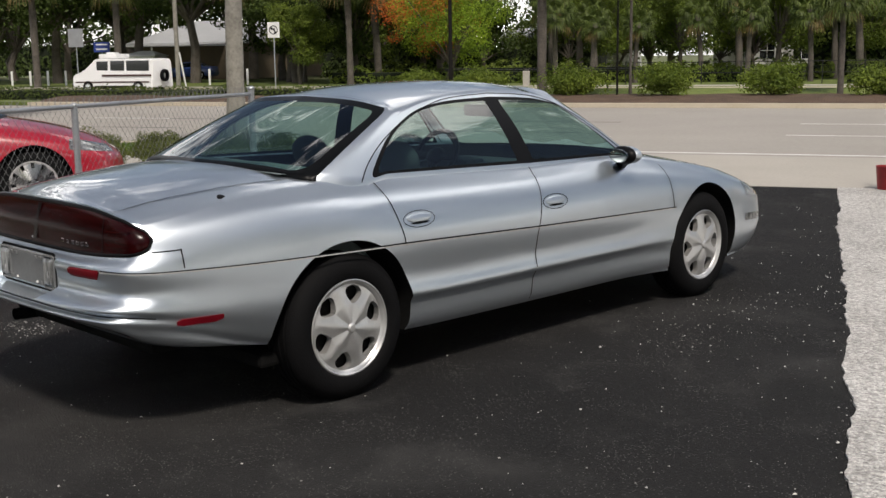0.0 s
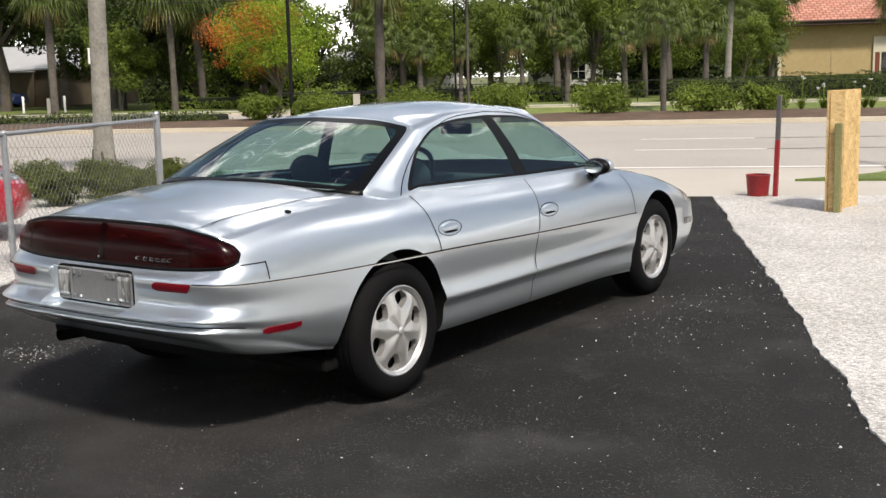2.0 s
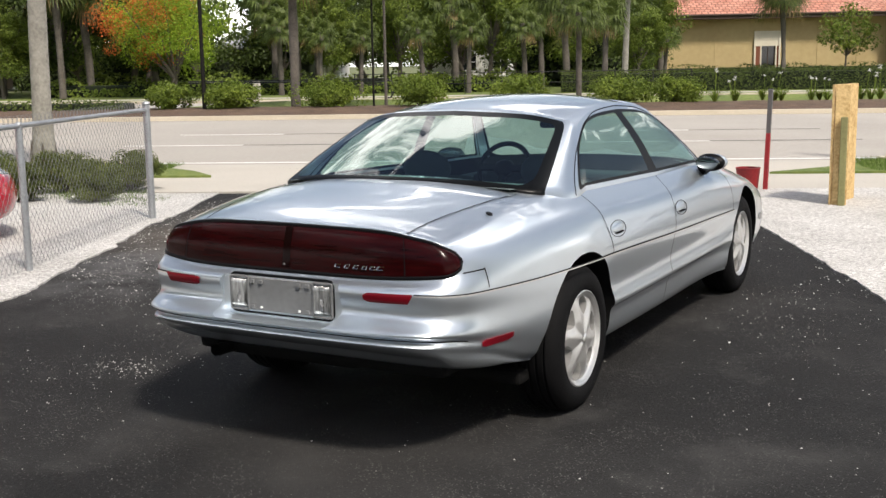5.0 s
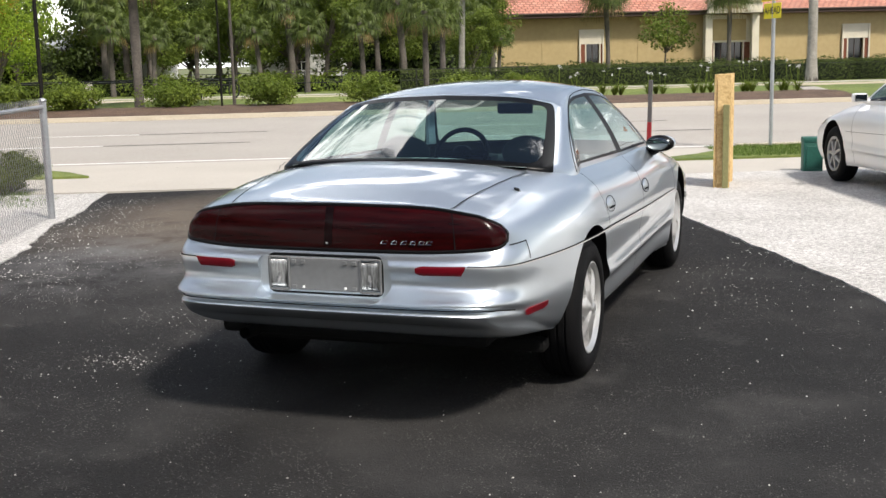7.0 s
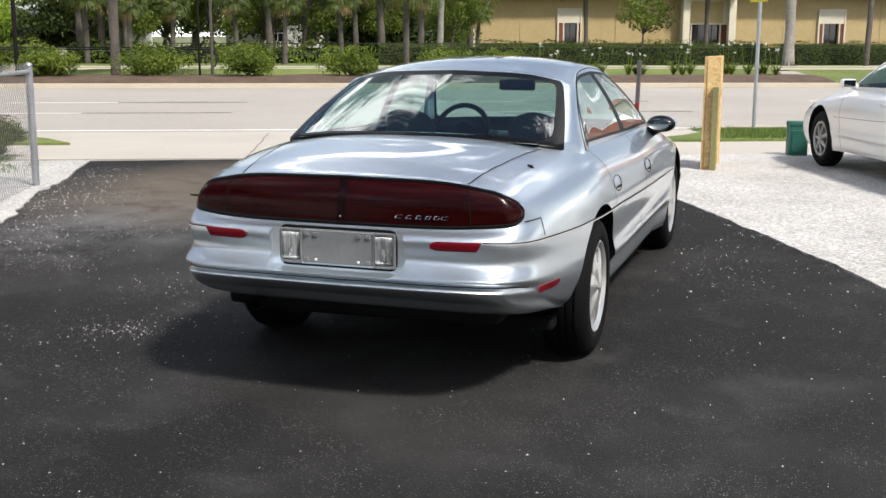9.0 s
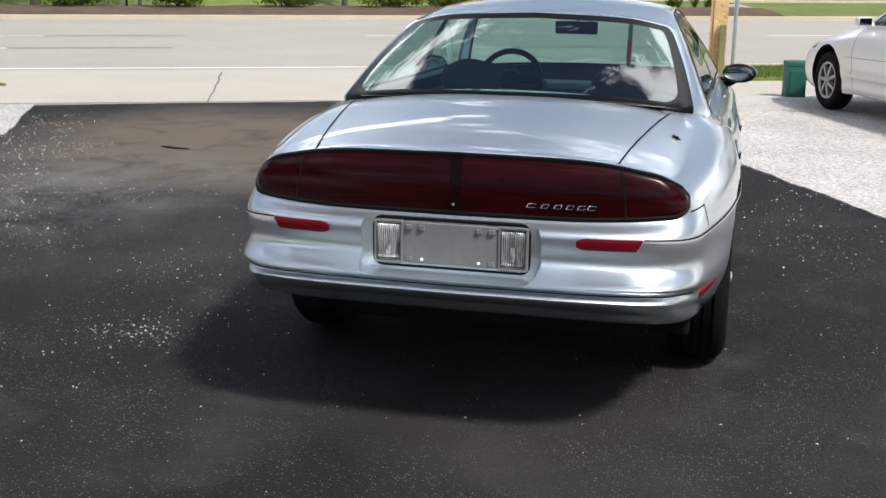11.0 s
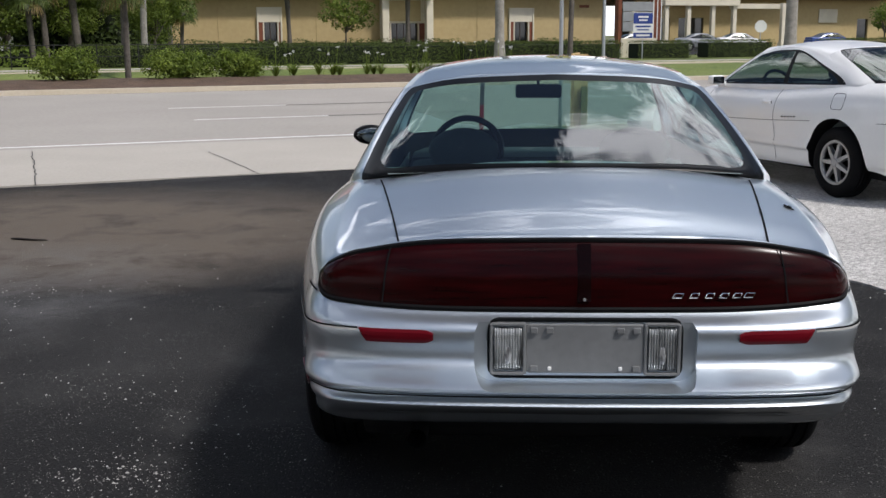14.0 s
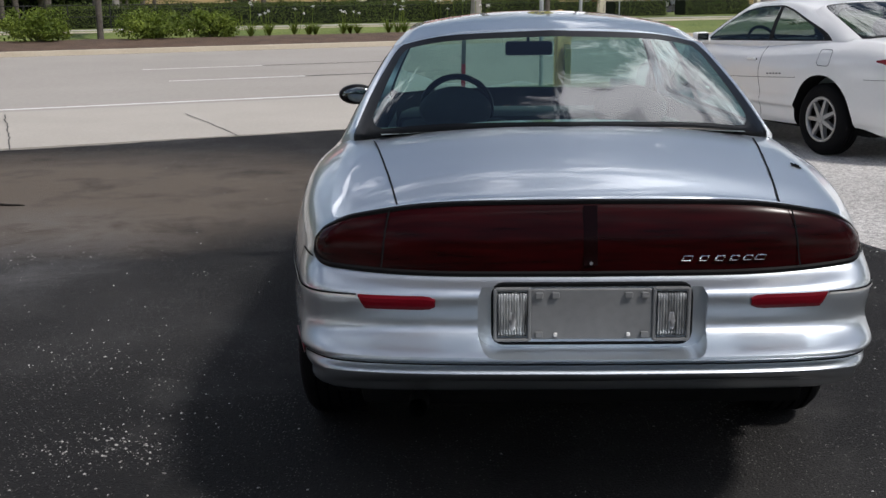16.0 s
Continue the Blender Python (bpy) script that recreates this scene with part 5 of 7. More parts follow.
def crossing_sign():
    s = thing("crossing_sign", "yellow pentagon pedestrian sign above an AHEAD plate", "road sign", at_road(6.05, 11.95, 0.03, -79, .76))
    part("post", tube([(0, .03, -.1), (0, .03, 3.75)], .040, 10), STEEL, s, smooth=True)
    w, z0 = .44, 2.98
    pent = [(-w, z0), (w, z0), (w, z0 + .50), (0, z0 + .91), (-w, z0 + .50)]
    geo = ([(x, -.006, z) for x, z in pent] + [(x, .006, z) for x, z in pent], [(0, 1, 2, 3, 4), (9, 8, 7, 6, 5)] + [(i, 5 + i, 5 + (i + 1) % 5, (i + 1) % 5) for i in range(5)])
    pl = part("sign_plate", geo, SIGN_YELLOW, s, "yellow pentagon plate")
    edge = [(x * .93, -.011, z0 + .04 + (z - z0) * .92) for x, z in pent]
    part("border", tube([Vector(p) for p in edge + [edge[0]]], .008, 4, caps=False), SIGN_BLACK, pl)
    # two plain walking shapes
    for cx, k in ((-.13, 1.25), (.11, 1.5)):
        g = merge(ball(cx, -.010, z0 + .10 + .36 * k, .030 * k, .004, .034 * k, 12, 6), box(cx, -.010, z0 + .09 + .235 * k, .062 * k, .006, .17 * k, .002),
                  moved(box(0, 0, -.075 * k, .036, .006, .15 * k), Matrix.Translation((cx - .015, -.010, z0 + .09 + .155 * k)) @ Matrix.Rotation(radians(16), 4, "Y")),
                  moved(box(0, 0, -.075 * k, .036, .006, .15 * k), Matrix.Translation((cx + .015, -.010, z0 + .09 + .155 * k)) @ Matrix.Rotation(radians(-16), 4, "Y")))
        part("symbol", g, SIGN_BLACK, pl)
    pl2 = part("ahead_plate", box(0, 0, 2.78, .66, .010, .31, .004), SIGN_YELLOW, s, "yellow plate reading AHEAD")
    flat_text("AHEAD", .21, 2.78, SIGN_BLACK, pl2, y=-.008, stretch=.88)


crossing_sign()
SHRUB = leaf_material("shrub_leaves", (0.045, 0.068, 0.012), (0.165, 0.190, 0.042))
BUSH = leaf_material("bush_leaves", (0.052, 0.095, 0.010), (0.22, 0.28, 0.036))
HEDGE = leaf_material("hedge_leaves", (0.026, 0.046, 0.006), (0.105, 0.140, 0.022))
OAK = leaf_material("oak_leaves", (0.018, 0.037, 0.007), (0.095, 0.135, 0.026))
OAK_LIGHT = leaf_material("light_leaves", (0.050, 0.095, 0.012), (0.23, 0.285, 0.042))
LIME = leaf_material("lime_leaves", (0.095, 0.190, 0.014), (0.37, 0.48, 0.040))
BLOSSOM = leaf_material("orange_blossom", (0.46, 0.08, 0.015), (0.62, 0.20, 0.04))
PALMLEAF = leaf_material("palm_leaves", (0.028, 0.055, 0.010), (0.150, 0.190, 0.042))
DRYLEAF = leaf_material("dry_fronds", (0.12, 0.085, 0.03), (0.30, 0.22, 0.09))
BARK = material("bark", (0.055, 0.045, 0.036), rough=0.95, colour2=(0.15, 0.13, 0.11), scale=3, fine=22, bump=0.8)
PALMBARK = material("palm_bark", (0.17, 0.16, 0.14), rough=0.95, colour2=(0.36, 0.34, 0.30), scale=4, fine=20, bump=0.6)
PALMBARK_DARK = material("dark_palm_bark", (0.05, 0.044, 0.038), rough=0.95, colour2=(0.15, 0.13, 0.11), scale=4, fine=20, bump=0.7)


def cloud(n_clump, per, rx, ry, rz, cz, clump_r, leaf, seed, flat=0.0, low=0.0):
    """Leaf quads in clumps spread through an uneven crown. Returns geometry and clump centres."""
    r = np.random.default_rng(seed)
    d = r.normal(size=(n_clump, 3))
    d /= np.linalg.norm(d, axis=1, keepdims=True)
    rad = r.random(n_clump) ** 0.45
    c = d * rad[:, None] * (rx, ry, rz)
    c[:, 2] = np.maximum(c[:, 2], -rz * (1 - low)) + cz
    pts, nrm, siz = [], [], []
    for k in range(n_clump):
        cr = clump_r * (0.6 + 0.8 * r.random())
        m = int(per * (0.6 + 0.8 * r.random()))
        e = r.normal(size=(m, 3))
        e /= np.linalg.norm(e, axis=1, keepdims=True)
        q = e * cr * (0.35 + 0.65 * r.random((m, 1)) ** 0.5) * (1, 1, 0.7)
        pts.append(c[k] + q)
        nrm.append(e * 0.7 + r.normal(size=(m, 3)) * 0.5 + (0, 0, 0.5))
        siz.append(leaf * (0.6 + 0.8 * r.random(m)))
    return leaves(np.concatenate(pts), np.concatenate(nrm), np.concatenate(siz), 0.55, r), c


def shrub_at(m, rx, ry, h, mat_, label, seed, leaf=0.05, n=34, per=120, name="shrub", group=""):
    s = thing(name, label, "shrub", m, group)
    g, c = cloud(n, per, rx * .85, ry * .85, h * .48, h * .52, rx * .30, leaf, seed)
    g = ([(x, y, max(z, .02)) for x, y, z in g[0]], g[1])
    part("foliage", g, mat_, s)
    stems = [tube([(c_[0] * .1, c_[1] * .1, -.03), tuple(c_ * (.45, .45, .4)), tuple(c_)], [.014, .010, .005], 5) for c_ in c[:9]]
    part("stems", merge(*stems), BARK, s)
    return s


SHRUBS = [(-8.14, 4.56, .36, .50, 1), (-7.26, 4.92, .33, .45, 2), (-8.48, 5.52, .42, .50, 3), (-7.72, 5.98, .42, .50, 4), (-8.08, 5.68, .38, .48, 5), (-9.3, 5.1, .46, .52, 6), (-10.4, 4.7, .55, .54, 7), (-11.8, 4.3, .6, .54, 8)]
for x, y, r_, h_, sd in SHRUBS:
    shrub_at(pose(x, y, 0.012), r_, r_, h_, SHRUB, "rounded grey-green clipped shrub behind the wire fence", sd, .027, 46, 300, group="shrubs behind the fence")


def ringed_palm(u, v, r0, h, label, seed, mat_=PALMBARK, lean=0.0, crown=True, name="palm_tree"):
    """A smooth-stemmed palm: ringed trunk swelling at its foot, feather fronds above."""
    t = thing(name, label, "palm tree", at_road(u, v, 0.0, seed * 50))
    path = [(lean * (k / 16) ** 1.5, 0, h * k / 16 - .1) for k in range(17)]
    part("trunk", tube(path, [r0 * (1.42 if k == 0 else 1.22 if k == 1 else 1.1 if k == 2 else 1.0 - .012 * k) * (1 + .02 * (k % 2)) for k in range(17)], 16), mat_, t, smooth=True)
    rk = np.random.default_rng(seed + 90)
    if r0 > .1:
        roots = [tube([(r0 * 1.05 * math.cos(a), r0 * 1.05 * math.sin(a), .10 + .40 * rk.random()), (r0 * 1.35 * math.cos(a + .1), r0 * 1.35 * math.sin(a + .1), .12), (r0 * (1.6 + .5 * rk.random()) * math.cos(a + .2), r0 * 1.7 * math.sin(a + .2), -.05)], .018 + .012 * rk.random(), 5) for a in rk.random(46) * 6.283]
        part("root_skirt", merge(*roots), PALMBARK_DARK, t, "rough dark skirt of surface roots", smooth=True)
    if crown:
        rr = np.random.default_rng(seed)
        fr = []
        for k in range(18):
            a, el = k * 2.4, .9 - 1.35 * (k / 18) + .15 * rr.random()
            fr.append(frond(Vector((lean, 0, h - .1)), a, el, 2.1, .38, rr, 26))
        part("crown", merge(*fr), PALMLEAF, t, "green feather fronds")
    return t


def frond(base, a, el, length, width, rr, n):
    """A feather frond: a drooping midrib with narrow leaflets."""
    verts, faces = [], []
    d = Vector((math.cos(a), math.sin(a), 0))
    side = Vector((-d.y, d.x, 0))
    for i in range(n):
        t = (i + 1) / n
        c = base + d * length * t * math.cos(el) + Vector((0, 0, length * (t * math.sin(el) - .55 * t * t)))
        wl = width * math.sin(math.pi * min(1, .12 + .88 * t)) ** .6
        for s in (1, -1):
            tip = c + side * s * wl + d * .16 + Vector((0, 0, -.30 * wl + .05 * rr.normal()))
            k = len(verts)
            verts += [tuple(c), tuple(c + d * .055), tuple(tip)]
            faces.append((k, k + 1, k + 2))
    k = len(verts)
    return verts, faces


def sabal(m, h, seed, label, r0=.17, crown_r=1.25, boots=True, group="", name="palm_tree", hang=0.0, heads=34):
    """A fan palm: rough trunk and a round head of fan leaves on stalks."""
    t = thing(name, label, "palm tree", m, group)
    rr = np.random.default_rng(seed)
    lean = .25 * rr.normal()
    path = [(lean * (k / 10) ** 2, 0, h * k / 10 - .1) for k in range(11)]
    part("trunk", tube(path, [r0 * (1.15 if k == 0 else 1.0 + .07 * rr.normal()) for k in range(11)], 12), PALMBARK_DARK, t, smooth=True)
    top = Vector(path[-1])
    verts, faces = [], []
    dv, df = [], []
    for k in range(heads):
        a = k * 2.399
        el = 1.35 - 2.15 * (k / heads) ** .8
        dry = el < -.68
        d = Vector((math.cos(a) * math.cos(el), math.sin(a) * math.cos(el), math.sin(el)))
        stalk = crown_r * (.50 + .2 * rr.random())
        hub = top + d * stalk
        V, F = (dv, df) if dry else (verts, faces)
        s = d.cross(Vector((0, 0, 1)))
        s = s.normalized() if s.length > .05 else Vector((1, 0, 0))
        u_ = s.cross(d)
        q = len(V)
        V += [tuple(top - s * .015), tuple(top + s * .015), tuple(hub)]
        F.append((q, q + 1, q + 2))
        fan = crown_r * (.50 + .22 * rr.random())
        nl, sag = 24, .30 + .35 * rr.random() + .15 * hang
        for j in range(nl):
            b = radians(-125 + 250 * (j + .6 * (rr.random() - .5)) / (nl - 1))
            e = d * math.cos(b) + s * math.sin(b) + u_ * (-.25 * abs(math.sin(b)))
            run = fan * (1 - .22 * abs(b) / 2) * (.82 + .3 * rr.random())
            midp = hub + e * run * .55 + Vector((0, 0, -.06 * run))
            tip = hub + e * run * .92 + Vector((0, 0, -sag * run))
            w = e.cross(u_).normalized() * .030
            q = len(V)
            V += [tuple(hub), tuple(midp + w), tuple(tip), tuple(midp - w)]
            F.append((q, q + 1, q + 2, q + 3))
    part("crown", (verts, faces), PALMLEAF, t, "round head of green fan leaves")
    if dv:
        part("dry_skirt", (dv, df), DRYLEAF, t, "brown dry fans hanging under the head")
    return t


BLADES = leaf_material("grass_blades", (0.045, 0.095, 0.012), (0.17, 0.25, 0.045))


def blades(name, patches, label, seed, z0):
    """Mown grass: single blades over rectangles (u0, u1, v0, v1, count) along the road."""
    r = np.random.default_rng(seed)
    verts, faces = [], []
    for u0, u1, v0, v1, n in patches:
        u, v = u0 + (u1 - u0) * r.random(n), v0 + (v1 - v0) * r.random(n)
        a, h = r.random(n) * 6.283, .025 + .05 * r.random(n) ** 2
        lx, ly = r.normal(size=n) * .02, r.normal(size=n) * .02
        for i in range(n):
            dx, dy = .004 * math.cos(a[i]), .004 * math.sin(a[i])
            k = len(verts)
            verts += [(u[i] - dx, v[i] - dy, z0 - .005), (u[i] + dx, v[i] + dy, z0 - .005), (u[i] + lx[i], v[i] + ly[i], z0 + h[i])]
            faces.append((k, k + 1, k + 2))
    return tagged(part(name, moved((verts, faces), ROADM), BLADES), label, "grass", kind="stuff")


blades("grass", [(5.0, 14.0, 10.25, 12.05, 26000), (-11.0, -5.2, 10.25, 12.05, 18000), (-20.0, -11.0, 10.25, 12.05, 9000)], "short mown green grass blades on the verges", 31, .036)
blades("grass_tufts", [(-5.6, -4.4, 7.6, 8.5, 900), (-7.2, -5.6, 7.2, 8.4, 700), (-4.6, -3.9, 6.9, 7.7, 250)], "thin green grass tufts growing in the gravel", 32, .012)


TWIG = material("wet_dark_twig", (0.010, 0.008, 0.006), rough=0.9, vary=0.3)


def twig():
    t = thing("twig", "short dark curved twig lying on the asphalt", "twig", pose(-3.64, 4.0, .004, 0, 0, -8) @ Matrix.Scale(.58, 4))
    part("stem", tube([(-.26, .05, .004), (-.12, .01, .010), (.03, -.012, .008), (.2, .0, .006), (.27, .012, .004)], [.009, .018, .016, .010, .004], 6), TWIG, t, smooth=True)


twig()
ringed_palm(-7.4, 11.75, .155, 5.2, "pale ringed palm trunk standing in the verge by the fence", 3, lean=-.25, name="palm_tree")
# ---- planting of the median and the far side ----
for k_, (u, w, h_) in enumerate(((-9.6, 1.15, .82), (-6.4, 1.3, .88), (-3.45, 1.2, .92), (-.35, 1.25, .86), (2.7, 1.15, .82), (4.5, 1.05, .76), (-11.6, .9, .75))):
    shrub_at(at_road(u, 29.8 + .25 * (k_ % 2), .25, k_ * 40), w, w * .8, h_, BUSH, "bright green rounded bush in the mulched median", 20 + k_, .085, 46, 130, "bush", "median bushes")
def strap_clump(m, h, heads, seed):
    """A clump of arching strap leaves with round flower heads on bare stalks."""
    t = thing("flower_clump", "strappy green clump with white flower heads", "plant", m, "flower clumps")
    r = np.random.default_rng(seed)
    verts, faces = [], []
    for k in range(44):
        a, run, top = r.random() * 6.283, h * (.35 + .5 * r.random()), h * (.55 + .4 * r.random())
        d, w = Vector((math.cos(a), math.sin(a), 0)), Vector((-math.sin(a), math.cos(a), 0)) * .016
        q = len(verts)
        for f in (0.0, .35, .7, 1.0):
            c = d * run * f + Vector((0, 0, top * (2.1 * f - 1.35 * f * f)))
            verts += [tuple(c - w * (1 - .75 * f)), tuple(c + w * (1 - .75 * f))]
        faces += [(q + 2 * i, q + 2 * i + 1, q + 2 * i + 3, q + 2 * i + 2) for i in range(3)]
    part("leaves", (verts, faces), BUSH, t)
    for _ in range(heads):
        x, y, z = r.normal() * .16, r.normal() * .16, h * (1.25 + .5 * r.random())
        st = part("flower_stalk", tube([(x * .4, y * .4, 0), (x, y, z)], .008, 5), BUSH, t)
        head = [tube([(x, y, z), (x + .042 * e[0], y + .042 * e[1], z + .035 * e[2])], [.003, .008], 4) for e in r.normal(size=(14, 3)) * .7]
        part("flower_head", merge(*head), SIGN_WHITE, st, "white flower head")
    return t


rr = np.random.default_rng(14)
for k_, u in enumerate(np.linspace(5.4, 13.8, 20)):
    strap_clump(at_road(u + .3 * rr.normal(), 30.2 + .35 * rr.normal(), .22), .46 + .20 * rr.random(), (2, 0, 1, 3)[k_ % 4], 60 + k_)
# low dark hedge on the left of the median
def hedge(m, length, depth, h, mat_, label, seed, leaf=.11, dens=190, wob=.08):
    r = np.random.default_rng(seed)
    hd = thing("hedge", label, "hedge", m)
    n = int(length * dens)
    x = (r.random(n) - .5) * length
    f = r.random(n)
    face = r.random(n)
    y = np.where(face < .45, -depth / 2, np.where(face < .6, depth / 2, (r.random(n) - .5) * depth)) + r.normal(size=n) * .05
    z = np.where(face < .6, f * h, h) + r.normal(size=n) * .04
    bump_ = np.array([noise.noise(Vector((a * .9 + seed, b, .5))) for a, b in zip(x, y)])
    z = np.where(z > h * .6, z + bump_ * wob, z)
    nrm = np.stack([r.normal(size=n) * .5, np.where(face < .45, -1.0, np.where(face < .6, 1.0, 0)) + r.normal(size=n) * .4, np.where(face < .6, .35, 1.0) + r.normal(size=n) * .3], 1)
    part("foliage", leaves(np.stack([x, y, np.maximum(z, .02)], 1), nrm, leaf * (.6 + .8 * r.random(n)), .6, r), mat_, hd)
    # solid near-black box, the shade inside the hedge put into its colour
    part("branch_core", box(0, 0, h * .45, length - .1, depth * .75, h * .86, .06), CORE_SHADE, hd)
    return hd


# colour of the painted shade within the hedges
CORE_SHADE = material("inner_twigs", (0.010, 0.016, 0.006), rough=1.0, vary=0.3)
hedge(at_road(-20.5, 30.0, .09), 15, 1.3, .42, HEDGE, "low dark green hedge on the median", 1, .10, 230, .12)
hedge(at_road(-38, 30.4, .09), 19, 1.3, .40, HEDGE, "low dark green hedge on the median", 2, .10, 200, .12)
hedge(at_road(14.9, 50.1, .07), 27.8, 1.3, .98, HEDGE, "long clipped dark green hedge in front of the plaza", 3, .07, 950, .05)
hedge(at_road(33.0, 52.6, .07), 3.5, 1.4, .95, HEDGE, "clipped dark green hedge block", 4, .07, 900, .05)
hedge(at_road(38.2, 52.6, .07), 4.6, 1.4, .98, HEDGE, "clipped dark green hedge block", 5, .07, 900, .05)
hedge(at_road(58, 53.2, .07), 26, 1.4, .98, HEDGE, "long clipped dark green hedge in front of the plaza", 6, .08, 700, .05)
hedge(at_road(20, 78.4, .05), 22, 1.0, 1.0, HEDGE, "low planting along the plaza wall", 7, .16, 120, .3)
hedge(at_road(37, 78.4, .05), 9, 1.0, .95, HEDGE, "low planting along the plaza wall", 8, .16, 120, .3)
hedge(at_road(-14, 53.5, .07), 26, 1.6, .7, BUSH, "loose green shrubs under the trees", 9, .16, 200, .5)
hedge(at_road(-14, 60.5, .07), 28, 2.0, .8, OAK_LIGHT, "dense dark undergrowth beneath the trees", 10, .26, 110, .8)
hedge(at_road(-27, 73.5, .07), 22, 2.4, 2.1, OAK, "tall dark undergrowth deep in the wood", 11, .30, 150, 1.6)
hedge(at_road(2.6, 65.5, .07), 8.5, 2.4, 3.0, OAK, "tall dark undergrowth beside the plaza", 13, .30, 170, 1.4)
hedge(at_road(-66, 92, .07), 66, 3.0, 3.6, OAK, "dark screen of trees behind the far house", 12, .42, 150, 2.4)


def oak(m, h, spread, seed, mat_, label, trunk_r=.22, bare=.32, leaf=.30, n=44, per=130, group="", extra=None, name="tree"):
    t = thing(name, label, "tree", m, group)
    rz = h * (1 - bare) / 2
    g, c = cloud(n, per, spread, spread, rz, h - rz, spread * .33, leaf, seed)
    rr = np.random.default_rng(seed)
    th = h * bare * 1.15
    wob = [.12 * rr.normal() for _ in range(4)]
    part("trunk", tube([(0, 0, -.15), (wob[0], wob[1], th * .5), (wob[2], wob[3], th)], [trunk_r * 1.3, trunk_r, trunk_r * .8], 9), BARK, t, smooth=True)
    limbs = []
    for p in c[:14]:
        mid = Vector(p) * .5 + Vector((0, 0, th * .55))
        limbs.append(tube([(wob[2], wob[3], th * .92), tuple(mid), tuple(p)], [trunk_r * .5, trunk_r * .3, .03], 6))
    part("branch_work", merge(*limbs), BARK, t, smooth=True)
    part("crown", g, mat_, t)
    if extra:
        g2, _ = cloud(extra[1], extra[2], spread * .80, spread * 1.1, rz * .80, h - rz * .85, spread * .26, leaf * .75, seed + 7)
        g2 = ([(x - spread * .34, y - spread * .34, z) for x, y, z in g2[0]], g2[1])
        part("blossom", g2, extra[0], t, "orange-red blossom")
    return t


WOOD = "trees of the far wood"
oak_a = oak(at_road(-31, 56, .05), 8.5, 3.6, 51, OAK, "dark green broad-leaved tree in the far wood", group=WOOD, n=62, per=310, leaf=.20)
oak_b = oak(at_road(-25, 62, .05), 7.5, 3.2, 52, OAK, "dark green broad-leaved tree in the far wood", group=WOOD, bare=.20, n=60, per=310, leaf=.20)
oak_c = oak(at_road(-3, 60, .05), 7.0, 2.8, 53, OAK_LIGHT, "mid-green broad-leaved tree in the far wood", .15, .25, .16, 54, 350, group=WOOD)
far_a = oak(at_road(-27, 70, .05), 9.5, 4.0, 54, OAK, "dark green broad-leaved tree deep in the far wood", group=WOOD, bare=.16, n=50, per=95, leaf=.36)
# paler leaf colour stands in for sunlit patches among the dark crowns
far_b = oak(at_road(-18, 74, .05), 8.0, 3.6, 55, OAK_LIGHT, "broad-leaved tree deep in the far wood, its leaf colour paled as if sunlit", .18, .22, .34, 46, 95, group=WOOD)
rr = np.random.default_rng(77)
for u, v, k_, s_ in ((-33.5, 61, 0, 1.15), (-42, 69, 0, 1.45), (-50, 64, 0, 1.25), (-53, 54, 1, 1.2), (-60, 60, 0, 1.3), (-27, 56, 1, 1.05), (-32.5, 58, 1, 1.2), (-36.5, 64, 1, 1.25), (-39, 57, 0, 1.35), (-45.5, 60, 0, 1.4), (-51, 58, 0, 1.35), (-22, 57, 1, 0.9), (-15, 63, 0, 0.95), (-10, 66, 1, 1), (-12.5, 57, 2, 0.9), (-8, 58, 2, 0.85), (1.5, 63, 2, 0.95), (6, 66, 2, 0.9), (-28.5, 52, 2, 0.7), (5.2, 57, 2, 0.62)):
    copy_thing((oak_a, oak_b, oak_c)[k_], at_road(u, v, .05, float(rr.random() * 360), s_))
for u, v, k_, s_ in ((-5.5, 68, 1, 0.95), (-1, 70, 0, 0.85), (4, 71, 0, 0.8), (-34, 74, 1, 1.2), (-39, 82, 0, 1.3), (-62, 72, 0, 1.35), (-50, 94, 0, 1.9), (-58, 92, 0, 2.0), (-41, 92, 0, 1.8), (-66, 86, 0, 2.0), (-72, 74, 0, 1.7), (-66, 70, 0, 1.4), (-75, 80, 1, 1.5), (2.5, 80, 1, 1.0), (-7, 82, 0, 1.0), (20, 112, 0, 1.3), (27, 116, 1, 1.4), (34, 112, 0, 1.25), (41, 118, 1, 1.4), (12, 114, 1, 1.3), (48, 122, 0, 1.25), (4, 104, 0, 1.2), (-4, 98, 1, 1.3), (100, 130, 1, 1.4), (112, 126, 0, 1.4)):
    copy_thing((far_a, far_b)[k_], at_road(u, v, .05, float(rr.random() * 360), s_))
for k_ in range(16):
    copy_thing((far_b, far_a)[k_ % 2], at_road(-33 + 39 * k_ / 15 + 2.5 * float(rr.random()), 66 + 14 * float(rr.random()), .05, float(rr.random() * 360), .58 + .16 * float(rr.random())))
oak(at_road(-18.6, 50.5, .05), 6.4, 3.0, 61, LIME, "bright lime-green flame tree with orange blossom", .18, .14, .11, 64, 420, extra=(BLOSSOM, 46, 190), name="flame_tree")
oak(at_road(20.6, 74, .05), 4.9, 1.9, 62, OAK_LIGHT, "small airy green tree before the plaza wall", .07, .30, .20, 34, 80, name="small_tree")
oak(at_road(53, 56.5, .05), 3.2, 1.5, 63, OAK_LIGHT, "small airy green tree by the plaza hedge", .06, .40, .18, 26, 70, name="small_tree")
oak(at_road(63, 62, .05), 3.6, 1.9, 64, OAK, "small dark tree before the plaza", .08, .35, .2, 30, 80, name="small_tree")

